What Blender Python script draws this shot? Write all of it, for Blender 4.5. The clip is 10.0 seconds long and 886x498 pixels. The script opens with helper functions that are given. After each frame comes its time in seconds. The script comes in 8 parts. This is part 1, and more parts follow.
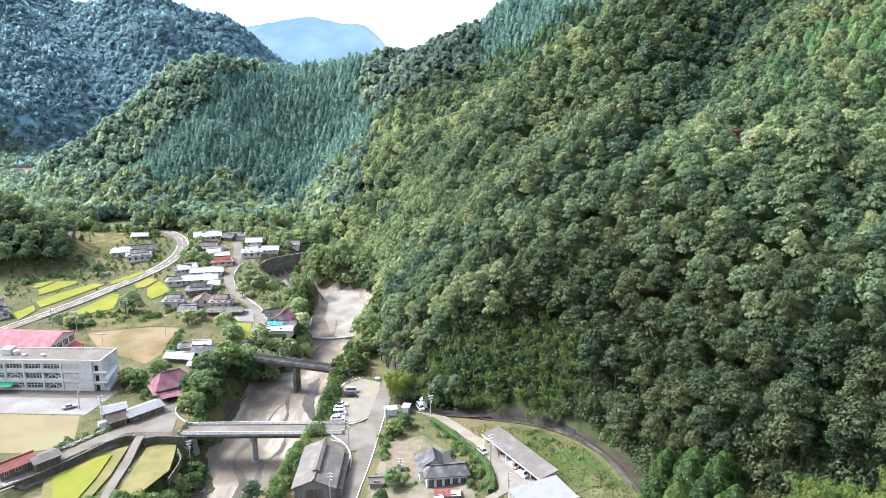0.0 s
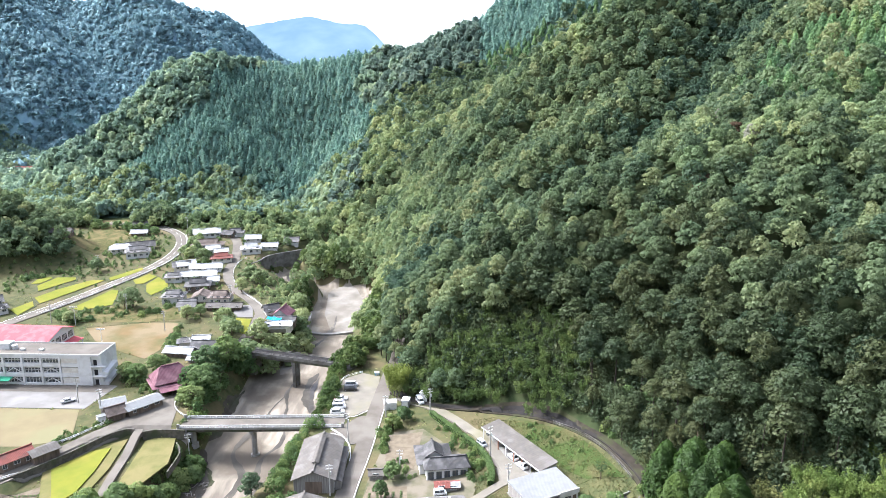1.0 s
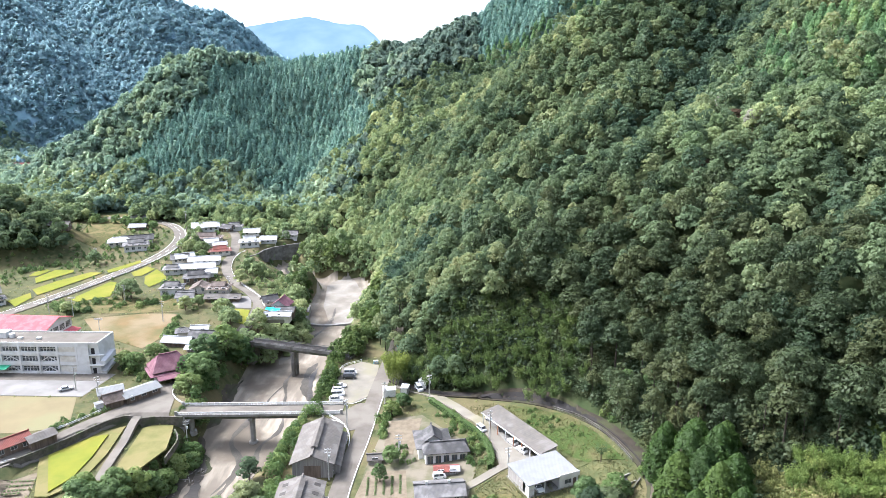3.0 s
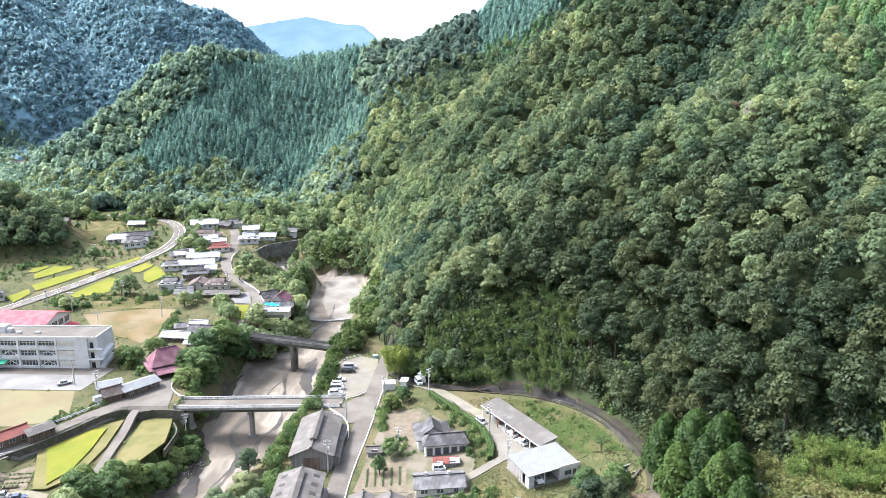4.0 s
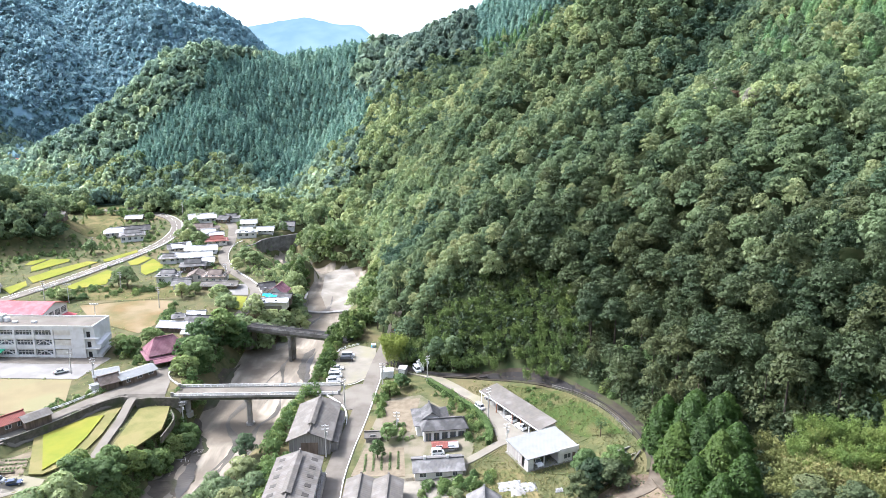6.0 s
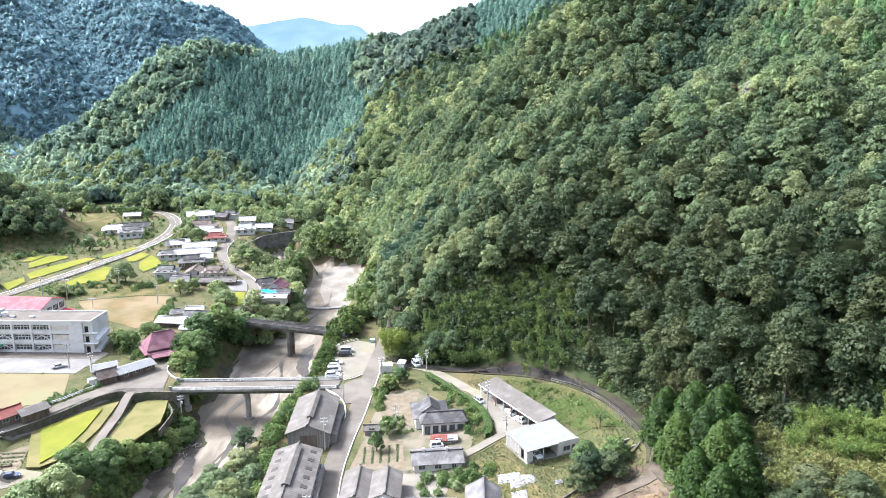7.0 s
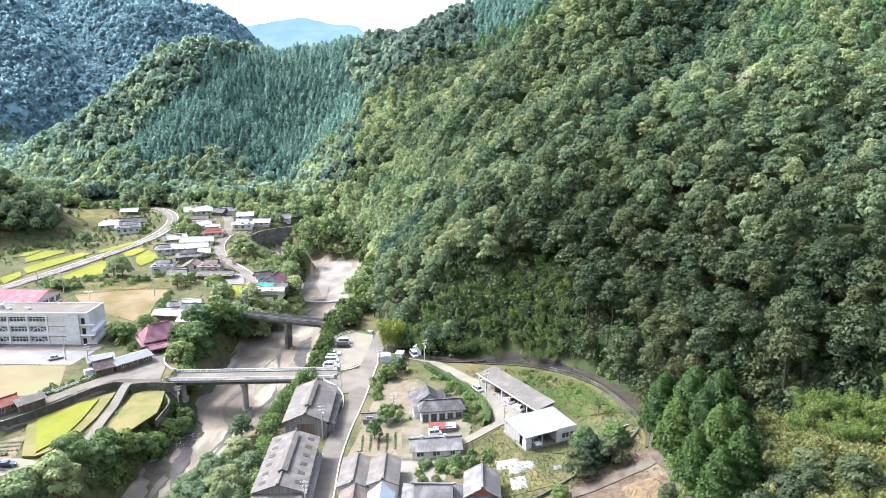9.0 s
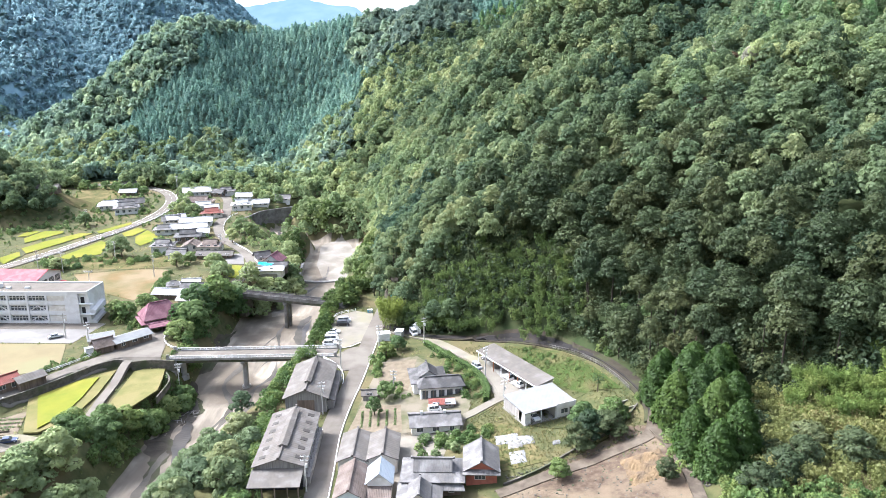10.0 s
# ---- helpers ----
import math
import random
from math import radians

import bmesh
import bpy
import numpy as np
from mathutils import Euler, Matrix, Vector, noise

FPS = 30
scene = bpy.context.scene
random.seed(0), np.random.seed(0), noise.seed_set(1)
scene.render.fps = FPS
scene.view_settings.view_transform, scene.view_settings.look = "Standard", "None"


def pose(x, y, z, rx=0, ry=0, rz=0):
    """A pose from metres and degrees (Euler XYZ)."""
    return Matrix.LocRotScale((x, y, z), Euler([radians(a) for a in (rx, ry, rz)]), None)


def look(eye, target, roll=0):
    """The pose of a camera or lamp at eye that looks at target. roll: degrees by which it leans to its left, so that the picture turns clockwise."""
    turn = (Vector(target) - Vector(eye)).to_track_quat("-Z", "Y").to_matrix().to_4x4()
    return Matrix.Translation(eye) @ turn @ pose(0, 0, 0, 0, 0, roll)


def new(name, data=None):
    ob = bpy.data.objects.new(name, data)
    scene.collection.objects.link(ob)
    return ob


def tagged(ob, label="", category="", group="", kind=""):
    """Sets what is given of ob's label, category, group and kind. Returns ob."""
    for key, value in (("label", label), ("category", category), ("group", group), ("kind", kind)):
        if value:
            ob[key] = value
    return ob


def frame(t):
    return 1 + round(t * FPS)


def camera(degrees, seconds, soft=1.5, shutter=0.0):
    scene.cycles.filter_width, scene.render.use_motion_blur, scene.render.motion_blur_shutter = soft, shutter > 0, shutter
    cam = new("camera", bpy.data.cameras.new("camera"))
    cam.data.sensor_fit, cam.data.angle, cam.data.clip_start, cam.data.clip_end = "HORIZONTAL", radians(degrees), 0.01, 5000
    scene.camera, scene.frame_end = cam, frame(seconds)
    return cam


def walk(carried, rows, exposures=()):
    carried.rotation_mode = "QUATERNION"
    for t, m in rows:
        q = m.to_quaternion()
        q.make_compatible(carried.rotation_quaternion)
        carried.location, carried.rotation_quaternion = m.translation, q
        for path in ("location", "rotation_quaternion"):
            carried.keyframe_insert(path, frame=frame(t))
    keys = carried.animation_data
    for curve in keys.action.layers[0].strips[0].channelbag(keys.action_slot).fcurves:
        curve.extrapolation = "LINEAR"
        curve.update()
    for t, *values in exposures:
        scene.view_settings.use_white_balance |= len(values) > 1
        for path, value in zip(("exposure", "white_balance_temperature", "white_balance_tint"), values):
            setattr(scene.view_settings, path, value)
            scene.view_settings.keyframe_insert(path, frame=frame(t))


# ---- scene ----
cam = camera(66.0, 10.0, 0.75)
PATH = [
    (0, (0.00, 0.00, 108.56), (0.00, 97.25, 85.27), 0.08),
    (0.5, (-0.01, -0.09, 107.33), (0.02, 97.17, 84.08), 0.07),
    (1, (-0.01, -0.14, 106.09), (0.06, 97.13, 82.87), 0.05),
    (1.5, (-0.01, -0.21, 104.89), (0.10, 97.07, 81.71), 0.05),
    (2, (-0.02, -0.26, 103.67), (0.13, 97.02, 80.52), 0.04),
    (2.5, (-0.05, -0.33, 102.44), (0.14, 96.96, 79.33), 0.03),
    (4, (-0.05, -0.59, 98.75), (0.24, 96.73, 75.76), 0.00),
    (4.5, (-0.11, -0.62, 97.53), (0.27, 96.71, 74.59), 0.00),
    (5, (-0.15, -0.66, 96.32), (0.30, 96.68, 73.41), -0.00),
    (5.5, (-0.11, -0.74, 95.17), (0.38, 96.61, 72.31), -0.02),
    (7, (-0.21, -0.91, 91.95), (0.52, 96.47, 69.19), 0.00),
    (7.5, (-0.21, -0.94, 90.93), (0.59, 96.44, 68.21), -0.00),
    (8, (-0.23, -1.02, 90.04), (0.66, 96.37, 67.34), -0.02),
    (8.5, (-0.27, -1.10, 89.18), (0.72, 96.29, 66.53), -0.01),
    (9, (-0.26, -1.09, 88.40), (0.79, 96.30, 65.75), -0.04),
    (9.5, (-0.22, -1.08, 87.57), (0.88, 96.06, 63.85), -0.09),
    (10, (-0.14, -1.06, 86.73), (0.93, 95.74, 61.66), -0.11),
]
walk(cam, [(t, look(eye, target, roll)) for t, eye, target, roll in PATH], [(0.0, 2.10, 5800, 14.0), (10.0, 2.27, 5800, 14.0)])

# world and sun
SUN_EL, SUN_AZ = 46.0, -72.0  # elevation, and azimuth from +y towards +x
world = bpy.data.worlds.new("sky")
scene.world = world
world.use_nodes = True
wn = world.node_tree.nodes
sky = wn.new("ShaderNodeTexSky")
sky.sky_type, sky.sun_disc = "NISHITA", False
sky.sun_elevation, sky.sun_rotation = radians(SUN_EL), radians(SUN_AZ)
sky.air_density, sky.dust_density = 1.0, 4.0
wn["Background"].inputs["Strength"].default_value = 0.15
haze = wn.new("ShaderNodeHueSaturation")  # thin high cloud takes out most of the blue
haze.inputs["Saturation"].default_value = 0.5
world.node_tree.links.new(sky.outputs[0], haze.inputs["Color"])
world.node_tree.links.new(haze.outputs[0], wn["Background"].inputs["Color"])
sun = new("sun", bpy.data.lights.new("sun", "SUN"))
sun.data.energy, sun.data.angle, sun.data.color = 2.4, radians(14), (1.0, 0.96, 0.89)
sd = Vector((math.sin(radians(SUN_AZ)) * math.cos(radians(SUN_EL)), math.cos(radians(SUN_AZ)) * math.cos(radians(SUN_EL)), math.sin(radians(SUN_EL))))
sun.matrix_world = look(sd * 50, (0, 0, 0))

rng = np.random.default_rng(7)


# ---- materials ----
def mat(name, c1, c2=None, scale=1.0, rough=0.8, metal=0.0, bump=0.0, fine=None, streak=None, detail=6.0, spec=0.12, contrast=(0.35, 0.65), c3=None, s3=0.07, object_space=False, random_amount=0.0):
    """A surface of two colours mixed by noise, a third as large stains, a fine grain and a bump."""
    m = bpy.data.materials.new(name)
    m.use_nodes = True
    nt = m.node_tree
    n, l = nt.nodes, nt.links
    bsdf = n["Principled BSDF"]
    bsdf.inputs["Roughness"].default_value = rough
    bsdf.inputs["Metallic"].default_value = metal
    bsdf.inputs["Specular IOR Level"].default_value = spec
    if c2 is None:
        c2 = tuple(v * 0.82 for v in c1)
    if object_space:
        co = n.new("ShaderNodeTexCoord").outputs["Object"]
    else:
        co = n.new("ShaderNodeNewGeometry").outputs["Position"]
    if streak:
        mp = n.new("ShaderNodeMapping")
        mp.inputs["Scale"].default_value = streak
        l.new(co, mp.inputs["Vector"])
        co1 = mp.outputs["Vector"]
    else:
        co1 = co
    tx = n.new("ShaderNodeTexNoise")
    tx.inputs["Scale"].default_value, tx.inputs["Detail"].default_value = scale, detail
    l.new(co1, tx.inputs["Vector"])
    rp = n.new("ShaderNodeMapRange")
    rp.inputs["From Min"].default_value, rp.inputs["From Max"].default_value = contrast
    l.new(tx.outputs["Fac"], rp.inputs["Value"])
    mx = n.new("ShaderNodeMix")
    mx.data_type = "RGBA"
    mx.inputs["A"].default_value, mx.inputs["B"].default_value = (*c1, 1), (*c2, 1)
    l.new(rp.outputs[0], mx.inputs["Factor"])
    col = mx.outputs["Result"]
    if c3 is not None:
        t3 = n.new("ShaderNodeTexNoise")
        t3.inputs["Scale"].default_value, t3.inputs["Detail"].default_value = s3, 5
        l.new(co, t3.inputs["Vector"])
        r3 = n.new("ShaderNodeMapRange")
        r3.inputs["From Min"].default_value, r3.inputs["From Max"].default_value = 0.48, 0.62
        l.new(t3.outputs["Fac"], r3.inputs["Value"])
        m3 = n.new("ShaderNodeMix")
        m3.data_type = "RGBA"
        l.new(r3.outputs[0], m3.inputs["Factor"])
        l.new(col, m3.inputs["A"])
        m3.inputs["B"].default_value = (*c3, 1)
        col = m3.outputs["Result"]
    if random_amount:
        oi = n.new("ShaderNodeObjectInfo")
        rr = n.new("ShaderNodeMapRange")
        rr.inputs["To Min"].default_value, rr.inputs["To Max"].default_value = 1 - random_amount, 1 + random_amount
        l.new(oi.outputs["Random"], rr.inputs["Value"])
        hv = n.new("ShaderNodeHueSaturation")
        l.new(col, hv.inputs["Color"])
        l.new(rr.outputs[0], hv.inputs["Value"])
        col = hv.outputs["Color"]
    l.new(col, bsdf.inputs["Base Color"])
    if bump:
        bt = n.new("ShaderNodeTexNoise")
        bt.inputs["Scale"].default_value, bt.inputs["Detail"].default_value = fine or scale * 4, 8
        l.new(co1, bt.inputs["Vector"])
        bp = n.new("ShaderNodeBump")
        bp.inputs["Strength"].default_value, bp.inputs["Distance"].default_value = bump, 0.15
        l.new(bt.outputs["Fac"], bp.inputs["Height"])
        l.new(bp.outputs[0], bsdf.inputs["Normal"])
    return m


def leaf_mat(name, dark, light, accent, amount=0.25, stand=0.02):
    """Foliage: each tree has its own tint, each spray of leaves a little of its own, stands differ over the slope."""
    m = bpy.data.materials.new(name)
    m.use_nodes = True
    n, l = m.node_tree.nodes, m.node_tree.links
    n.remove(n["Principled BSDF"])
    at = n.new("ShaderNodeAttribute")
    at.attribute_name = "tint"
    geo = n.new("ShaderNodeNewGeometry")
    tx = n.new("ShaderNodeTexNoise")
    tx.inputs["Scale"].default_value, tx.inputs["Detail"].default_value = stand, 4
    l.new(geo.outputs["Position"], tx.inputs["Vector"])
    add = n.new("ShaderNodeMath")
    add.operation = "MULTIPLY_ADD"
    l.new(tx.outputs["Fac"], add.inputs[0])
    add.inputs[1].default_value = 1.4
    l.new(at.outputs["Fac"], add.inputs[2])
    a2 = n.new("ShaderNodeMath")
    a2.operation = "MULTIPLY_ADD"
    l.new(geo.outputs["Random Per Island"], a2.inputs[0])
    a2.inputs[1].default_value = 0.22
    l.new(add.outputs[0], a2.inputs[2])
    rp = n.new("ShaderNodeValToRGB")
    e = rp.color_ramp.elements
    e[0].position, e[0].color = 0.2, (*dark, 1)
    e[1].position, e[1].color = 0.7, (*light, 1)
    x = rp.color_ramp.elements.new(1.0)
    x.color = (*accent, 1)
    sc = n.new("ShaderNodeMapRange")
    sc.inputs["From Min"].default_value, sc.inputs["From Max"].default_value = 0.35, 2.05
    l.new(a2.outputs[0], sc.inputs["Value"])
    l.new(sc.outputs[0], rp.inputs["Fac"])
    df, tr, gl = n.new("ShaderNodeBsdfDiffuse"), n.new("ShaderNodeBsdfTranslucent"), n.new("ShaderNodeBsdfGlossy")
    gl.inputs["Roughness"].default_value = 0.55
    gl.inputs["Color"].default_value = (0.8, 0.85, 0.8, 1)
    l.new(rp.outputs[0], df.inputs["Color"])
    hs = n.new("ShaderNodeHueSaturation")
    hs.inputs["Value"].default_value = 1.3
    l.new(rp.outputs[0], hs.inputs["Color"])
    l.new(hs.outputs[0], tr.inputs["Color"])
    m1, m2 = n.new("ShaderNodeMixShader"), n.new("ShaderNodeMixShader")
    m1.inputs[0].default_value = amount
    l.new(df.outputs[0], m1.inputs[1])
    l.new(tr.outputs[0], m1.inputs[2])
    m2.inputs[0].default_value = 0.012
    l.new(m1.outputs[0], m2.inputs[1])
    l.new(gl.outputs[0], m2.inputs[2])
    l.new(m2.outputs[0], n["Material Output"].inputs["Surface"])
    return m


M_LEAF = leaf_mat("broadleaf_foliage", (0.052, 0.086, 0.048), (0.120, 0.162, 0.078), (0.220, 0.236, 0.105), 0.45)
M_MIDLEAF = leaf_mat("fresh_broadleaf_foliage", (0.053, 0.098, 0.033), (0.109, 0.163, 0.052), (0.184, 0.224, 0.068), 0.45)
M_LIGHTLEAF = leaf_mat("light_broadleaf_foliage", (0.065, 0.110, 0.042), (0.124, 0.179, 0.064), (0.203, 0.247, 0.085), 0.45)
# leaf colour lifted and blued to carry the haze before the hill
M_HAZELEAF = leaf_mat("hazed_broadleaf_foliage", (0.119, 0.184, 0.147), (0.205, 0.279, 0.183), (0.342, 0.398, 0.230), 0.5)
# teal and lightened: distance haze is mixed into this leaf colour
M_CONIFER = leaf_mat("hazed_conifer_foliage", (0.086, 0.162, 0.138), (0.132, 0.228, 0.177), (0.191, 0.286, 0.206), 0.35, 0.012)
M_HILLCONIFER = leaf_mat("hillside_conifer_foliage", (0.065, 0.128, 0.059), (0.124, 0.209, 0.086), (0.203, 0.277, 0.105), 0.45)
M_BAMBOO = leaf_mat("bamboo_foliage", (0.046, 0.078, 0.022), (0.086, 0.125, 0.035), (0.139, 0.171, 0.055), 0.45)
M_BRIGHTBAMBOO = leaf_mat("bright_bamboo_foliage", (0.075, 0.123, 0.030), (0.137, 0.187, 0.048), (0.212, 0.248, 0.077), 0.45)
# blue haze of the distance painted into the leaf colour
M_FAR = leaf_mat("hazed_distant_foliage", (0.166, 0.261, 0.284), (0.173, 0.268, 0.298), (0.194, 0.290, 0.289), 0.5, 0.008)
# yellow-green leaves; on spur and shoulder the brightness stands for sunlight
M_SUNNY = leaf_mat("sunlit_yellow_green_foliage", (0.112, 0.163, 0.076), (0.208, 0.256, 0.114), (0.333, 0.356, 0.162), 0.42)
# darker, bluer leaves that carry the gully's shade
M_SHADELEAF = leaf_mat("shaded_gully_foliage", (0.033, 0.062, 0.040), (0.064, 0.104, 0.060), (0.113, 0.147, 0.071), 0.45)
# ground under the far trees, tinted with the same blue haze
M_FARFLOOR = mat("hazed_distant_floor", (0.118, 0.191, 0.235), (0.166, 0.255, 0.292), 0.11, 1.0, bump=1.0, fine=0.2, c3=(0.145, 0.233, 0.242), s3=0.012, spec=0.0)
# blue-green from haze put into the leaf colour, weaker than on the hill
M_HAZY = leaf_mat("hazed_blue_green_foliage", (0.080, 0.125, 0.102), (0.130, 0.182, 0.138), (0.195, 0.240, 0.155), 0.5)
# dark leaves; shade at the forest's foot is part of this colour
M_DARKLEAF = leaf_mat("dark_broadleaf_foliage", (0.022, 0.040, 0.019), (0.051, 0.070, 0.031), (0.074, 0.081, 0.031), 0.35)
M_TRUNK = mat("forest_bark", (0.05, 0.042, 0.034), (0.03, 0.026, 0.02), 2.0, 0.9, bump=0.4, streak=(1, 1, 0.3))
M_GROUND = mat("meadow_ground", (0.041, 0.051, 0.020), (0.078, 0.076, 0.033), 0.35, 0.95, bump=0.8, fine=1.5, c3=(0.096, 0.082, 0.041), s3=0.07)
M_WOODFLOOR = mat("forest_floor", (0.026, 0.038, 0.017), (0.042, 0.050, 0.024), 0.2, 1.0, bump=0.7, fine=1.0, spec=0.0)
# floor lightened with haze so gaps between far crowns stay pale
M_UNDERWOOD = mat("hazed_hill_floor", (0.075, 0.12, 0.09), (0.11, 0.16, 0.12), 0.08, 0.95, bump=0.7, fine=0.4, spec=0.0)
M_ASPHALT = mat("grey_asphalt", (0.117, 0.104, 0.088), (0.095, 0.085, 0.070), 0.35, 0.9, bump=0.2, fine=6, c3=(0.135, 0.122, 0.102), s3=0.09)
M_CONCRETE = mat("weathered_concrete", (0.259, 0.252, 0.233), (0.185, 0.179, 0.167), 0.5, 0.85, bump=0.3, fine=5, c3=(0.178, 0.170, 0.148), s3=0.22)
M_PALEGRAVEL = mat("dry_pale_gravel", (0.212, 0.198, 0.171), (0.171, 0.156, 0.132), 0.2, 0.95, bump=0.5, fine=2.5, c3=(0.148, 0.132, 0.109), s3=0.06)
M_GRAVEL = mat("river_gravel", (0.246, 0.218, 0.174), (0.154, 0.133, 0.106), 0.14, 0.92, bump=0.9, fine=2.5, streak=(2.2, 0.4, 1.0), c3=(0.118, 0.101, 0.079), s3=0.055, contrast=(0.4, 0.6), spec=0.05)


# ---- plan of the land ----
def interp(v, xs, ys):
    return np.interp(v, xs, ys)


def poly_dist(x, y, pts, value=None):
    """Distance to a polyline and the value carried along it, interpolated."""
    best = np.full(np.shape(x), 1e9)
    val = np.zeros(np.shape(x))
    for i in range(len(pts) - 1):
        ax, ay = pts[i][0], pts[i][1]
        bx, by = pts[i + 1][0], pts[i + 1][1]
        dx, dy = bx - ax, by - ay
        t = np.clip(((x - ax) * dx + (y - ay) * dy) / (dx * dx + dy * dy), 0, 1)
        d = np.hypot(x - ax - t * dx, y - ay - t * dy)
        near = d < best
        best = np.where(near, d, best)
        if value is not None:
            val = np.where(near, value[i] + t * (value[i + 1] - value[i]), val)
    return best, val


def smooth(a, b, v):
    t = np.clip((v - a) / (b - a), 0, 1)
    return t * t * (3 - 2 * t)


def smax(a, b, k=6.0):
    h = np.clip(0.5 + 0.5 * (a - b) / k, 0, 1)
    return b + (a - b) * h + k * h * (1 - h)


def waves(x, y, s, seed):
    r = np.random.default_rng(seed)
    out = np.zeros(np.shape(x))
    for k in range(9):
        a, f, p = r.uniform(0, 6.28), r.uniform(0.6, 1.9) / s, r.uniform(0, 6.28)
        out = out + np.sin((x * math.cos(a) + y * math.sin(a)) * f * 6.28 + p) / 9 ** 0.5
    return out


CLEARING = [(-214, 398), (-222, 440), (-238, 486)]
BAMBOO_ROW = [(-8, 224), (0, 218.5), (10, 213.5), (22, 206.5), (32, 199), (37, 192)]
LANE = [(-17, 221), (-9, 212), (0, 207), (12, 202), (22.3, 196.5), (31.7, 189.4), (37, 182), (41.6, 173.3), (44.9, 165), (47.4, 155.3), (48.7, 146), (48.6, 138.5), (46.9, 132.6)]
RIVER = [(-72, 60), (-71, 142), (-68, 162), (-66, 182), (-62, 205), (-62, 235), (-62, 262), (-53, 292), (-52, 318), (-52, 345), (-54, 366), (-68, 376), (-82, 380), (-94, 386), (-97, 396), (-88, 408), (-70, 440)]
RIVER_HALF = [9, 9, 11, 13, 14.5, 15, 14, 9.5, 13, 16, 14, 6, 5.5, 6, 6, 5, 5]
RIVER_BED = [-12.5, -12, -11.8, -11.5, -10.2, -9.6, -9.2, -8.6, -8.2, -7.6, -7.2, -6.8, -6.2, -5.6, -5.2, -4.5, -3]
FOOT_Y = [40, 80, 110, 126, 140, 155, 170, 185, 200, 215, 255, 300, 350, 400, 440, 480, 520, 560]
FOOT_X = [130, 105, 85, 72, 58, 51, 43, 30, 10, -6, -27, -30, -30, -42, -50, -62, -60, -60]
FOOT = list(zip(FOOT_X, FOOT_Y))
CREST = [(-24, 262, 2), (-14, 254, 8), (-4, 241, 18), (12, 228, 31), (28, 229, 37), (42, 227, 45), (58, 231, 60), (75, 236, 73), (94, 232, 77), (113, 222, 84), (132, 236, 85), (150, 262, 97), (200, 300, 128), (300, 360, 190)]
SPUR = [(-86, 488, 4), (-73, 493, 16), (-54, 501, 35), (-34, 514, 51), (-8, 502, 68), (20, 500, 84), (45, 455, 101), (63, 428, 117), (80, 425, 130), (97, 421, 141), (130, 425, 158), (200, 450, 195), (330, 520, 262)]
MIDDLE = [(-345, 580, 22), (-316, 588, 48), (-284, 594, 71), (-259, 624, 94), (-228, 642, 116), (-200, 658, 130), (-176, 660, 129), (-134, 660, 124), (-96, 658, 118), (-58, 650, 126), (-25, 645, 133), (12, 620, 144), (45, 620, 165), (95, 640, 202), (200, 680, 270), (380, 720, 350)]
LEFT_SPUR = [(-700, 1060, 291), (-620, 1000, 233), (-560, 955, 193), (-532, 936, 170), (-490, 905, 138), (-455, 888, 104), (-432, 872, 78), (-415, 860, 47)]
LEFT = [(-1141, 1037, 453), (-933, 1120, 401), (-684, 1141, 287), (-571, 1112, 229), (-487, 1099, 239), (-422, 1081, 233), (-365, 1097, 219), (-321, 1136, 183), (-259, 1193, 142), (-104, 1348, 100)]
KNOLL = [(-520, 430, 90), (-400, 420, 72), (-300, 405, 50), (-264, 398, 37), (-244, 396, 27)]
GULLY = [(-40, 306, 0), (-20, 300, 10), (10, 288, 25), (38, 284, 40), (64, 299, 49), (81, 309, 61), (109, 336, 77), (125, 352, 92), (145, 375, 112), (190, 420, 150)]


PADDY = [(-118, 172.5), (-111.2, 182), (-105, 192.4), (-100.5, 196.4), (-97.8, 196.6), (-84, 196.2), (-79.5, 188), (-79, 160), (-104, 150), (-116, 160)]


def inside(x, y, ring):
    """How far inside a convex clockwise ring a place lies."""
    d = np.full(np.shape(x), 1e9)
    for p, q in zip(ring, ring[1:] + ring[:1]):
        nx, ny = q[1] - p[1], p[0] - q[0]
        d = np.minimum(d, ((x - p[0]) * nx + (y - p[1]) * ny) / math.hypot(nx, ny))
    return d


YARD = [(8.5, 186), (19, 191), (33, 164), (38, 146), (22, 138), (15, 158)]


def tent(x, y, ridge, slope, rnd=10.0):
    d, z = poly_dist(x, y, ridge, [p[2] for p in ridge])
    return z - slope * (np.sqrt(d * d + rnd * rnd) - rnd)


def peak_line(x, y, ridge, slope, rnd, n=3):
    """Like tent, but the highest of the slopes that fall from all points of the ridge."""
    out = np.full(np.shape(x), -1e3)
    for (xa, ya, za), (xb, yb, zb) in zip(ridge[:-1], ridge[1:]):
        for k in range(n):
            f = k / n
            d2 = (x - xa - f * (xb - xa)) ** 2 + (y - ya - f * (yb - ya)) ** 2
            out = np.maximum(out, za + f * (zb - za) - slope * (np.sqrt(d2 + rnd * rnd) - rnd))
    return out


def valley(x, y):
    west = interp(y, [-400, 100, 230, 330, 445, 600, 760, 1500, 4500], [-8, -1, 0, 4, 9, 14, 20, 60, 200])
    east = interp(x, [-25, 0, 15, 32, 45, 60, 200], [1, 3, 4.8, 8, 12.5, 16, 22]) + interp(y, [240, 420], [0, 5])
    return west + (east - west) * smooth(-62, -48, x)


def foot_side(x, y):
    d, _ = poly_dist(x, y, FOOT)
    return np.where(x > interp(y, FOOT_Y, FOOT_X), d, -d) * np.where(y > 560, np.clip((700 - y) / 140, 0, 1), 1)


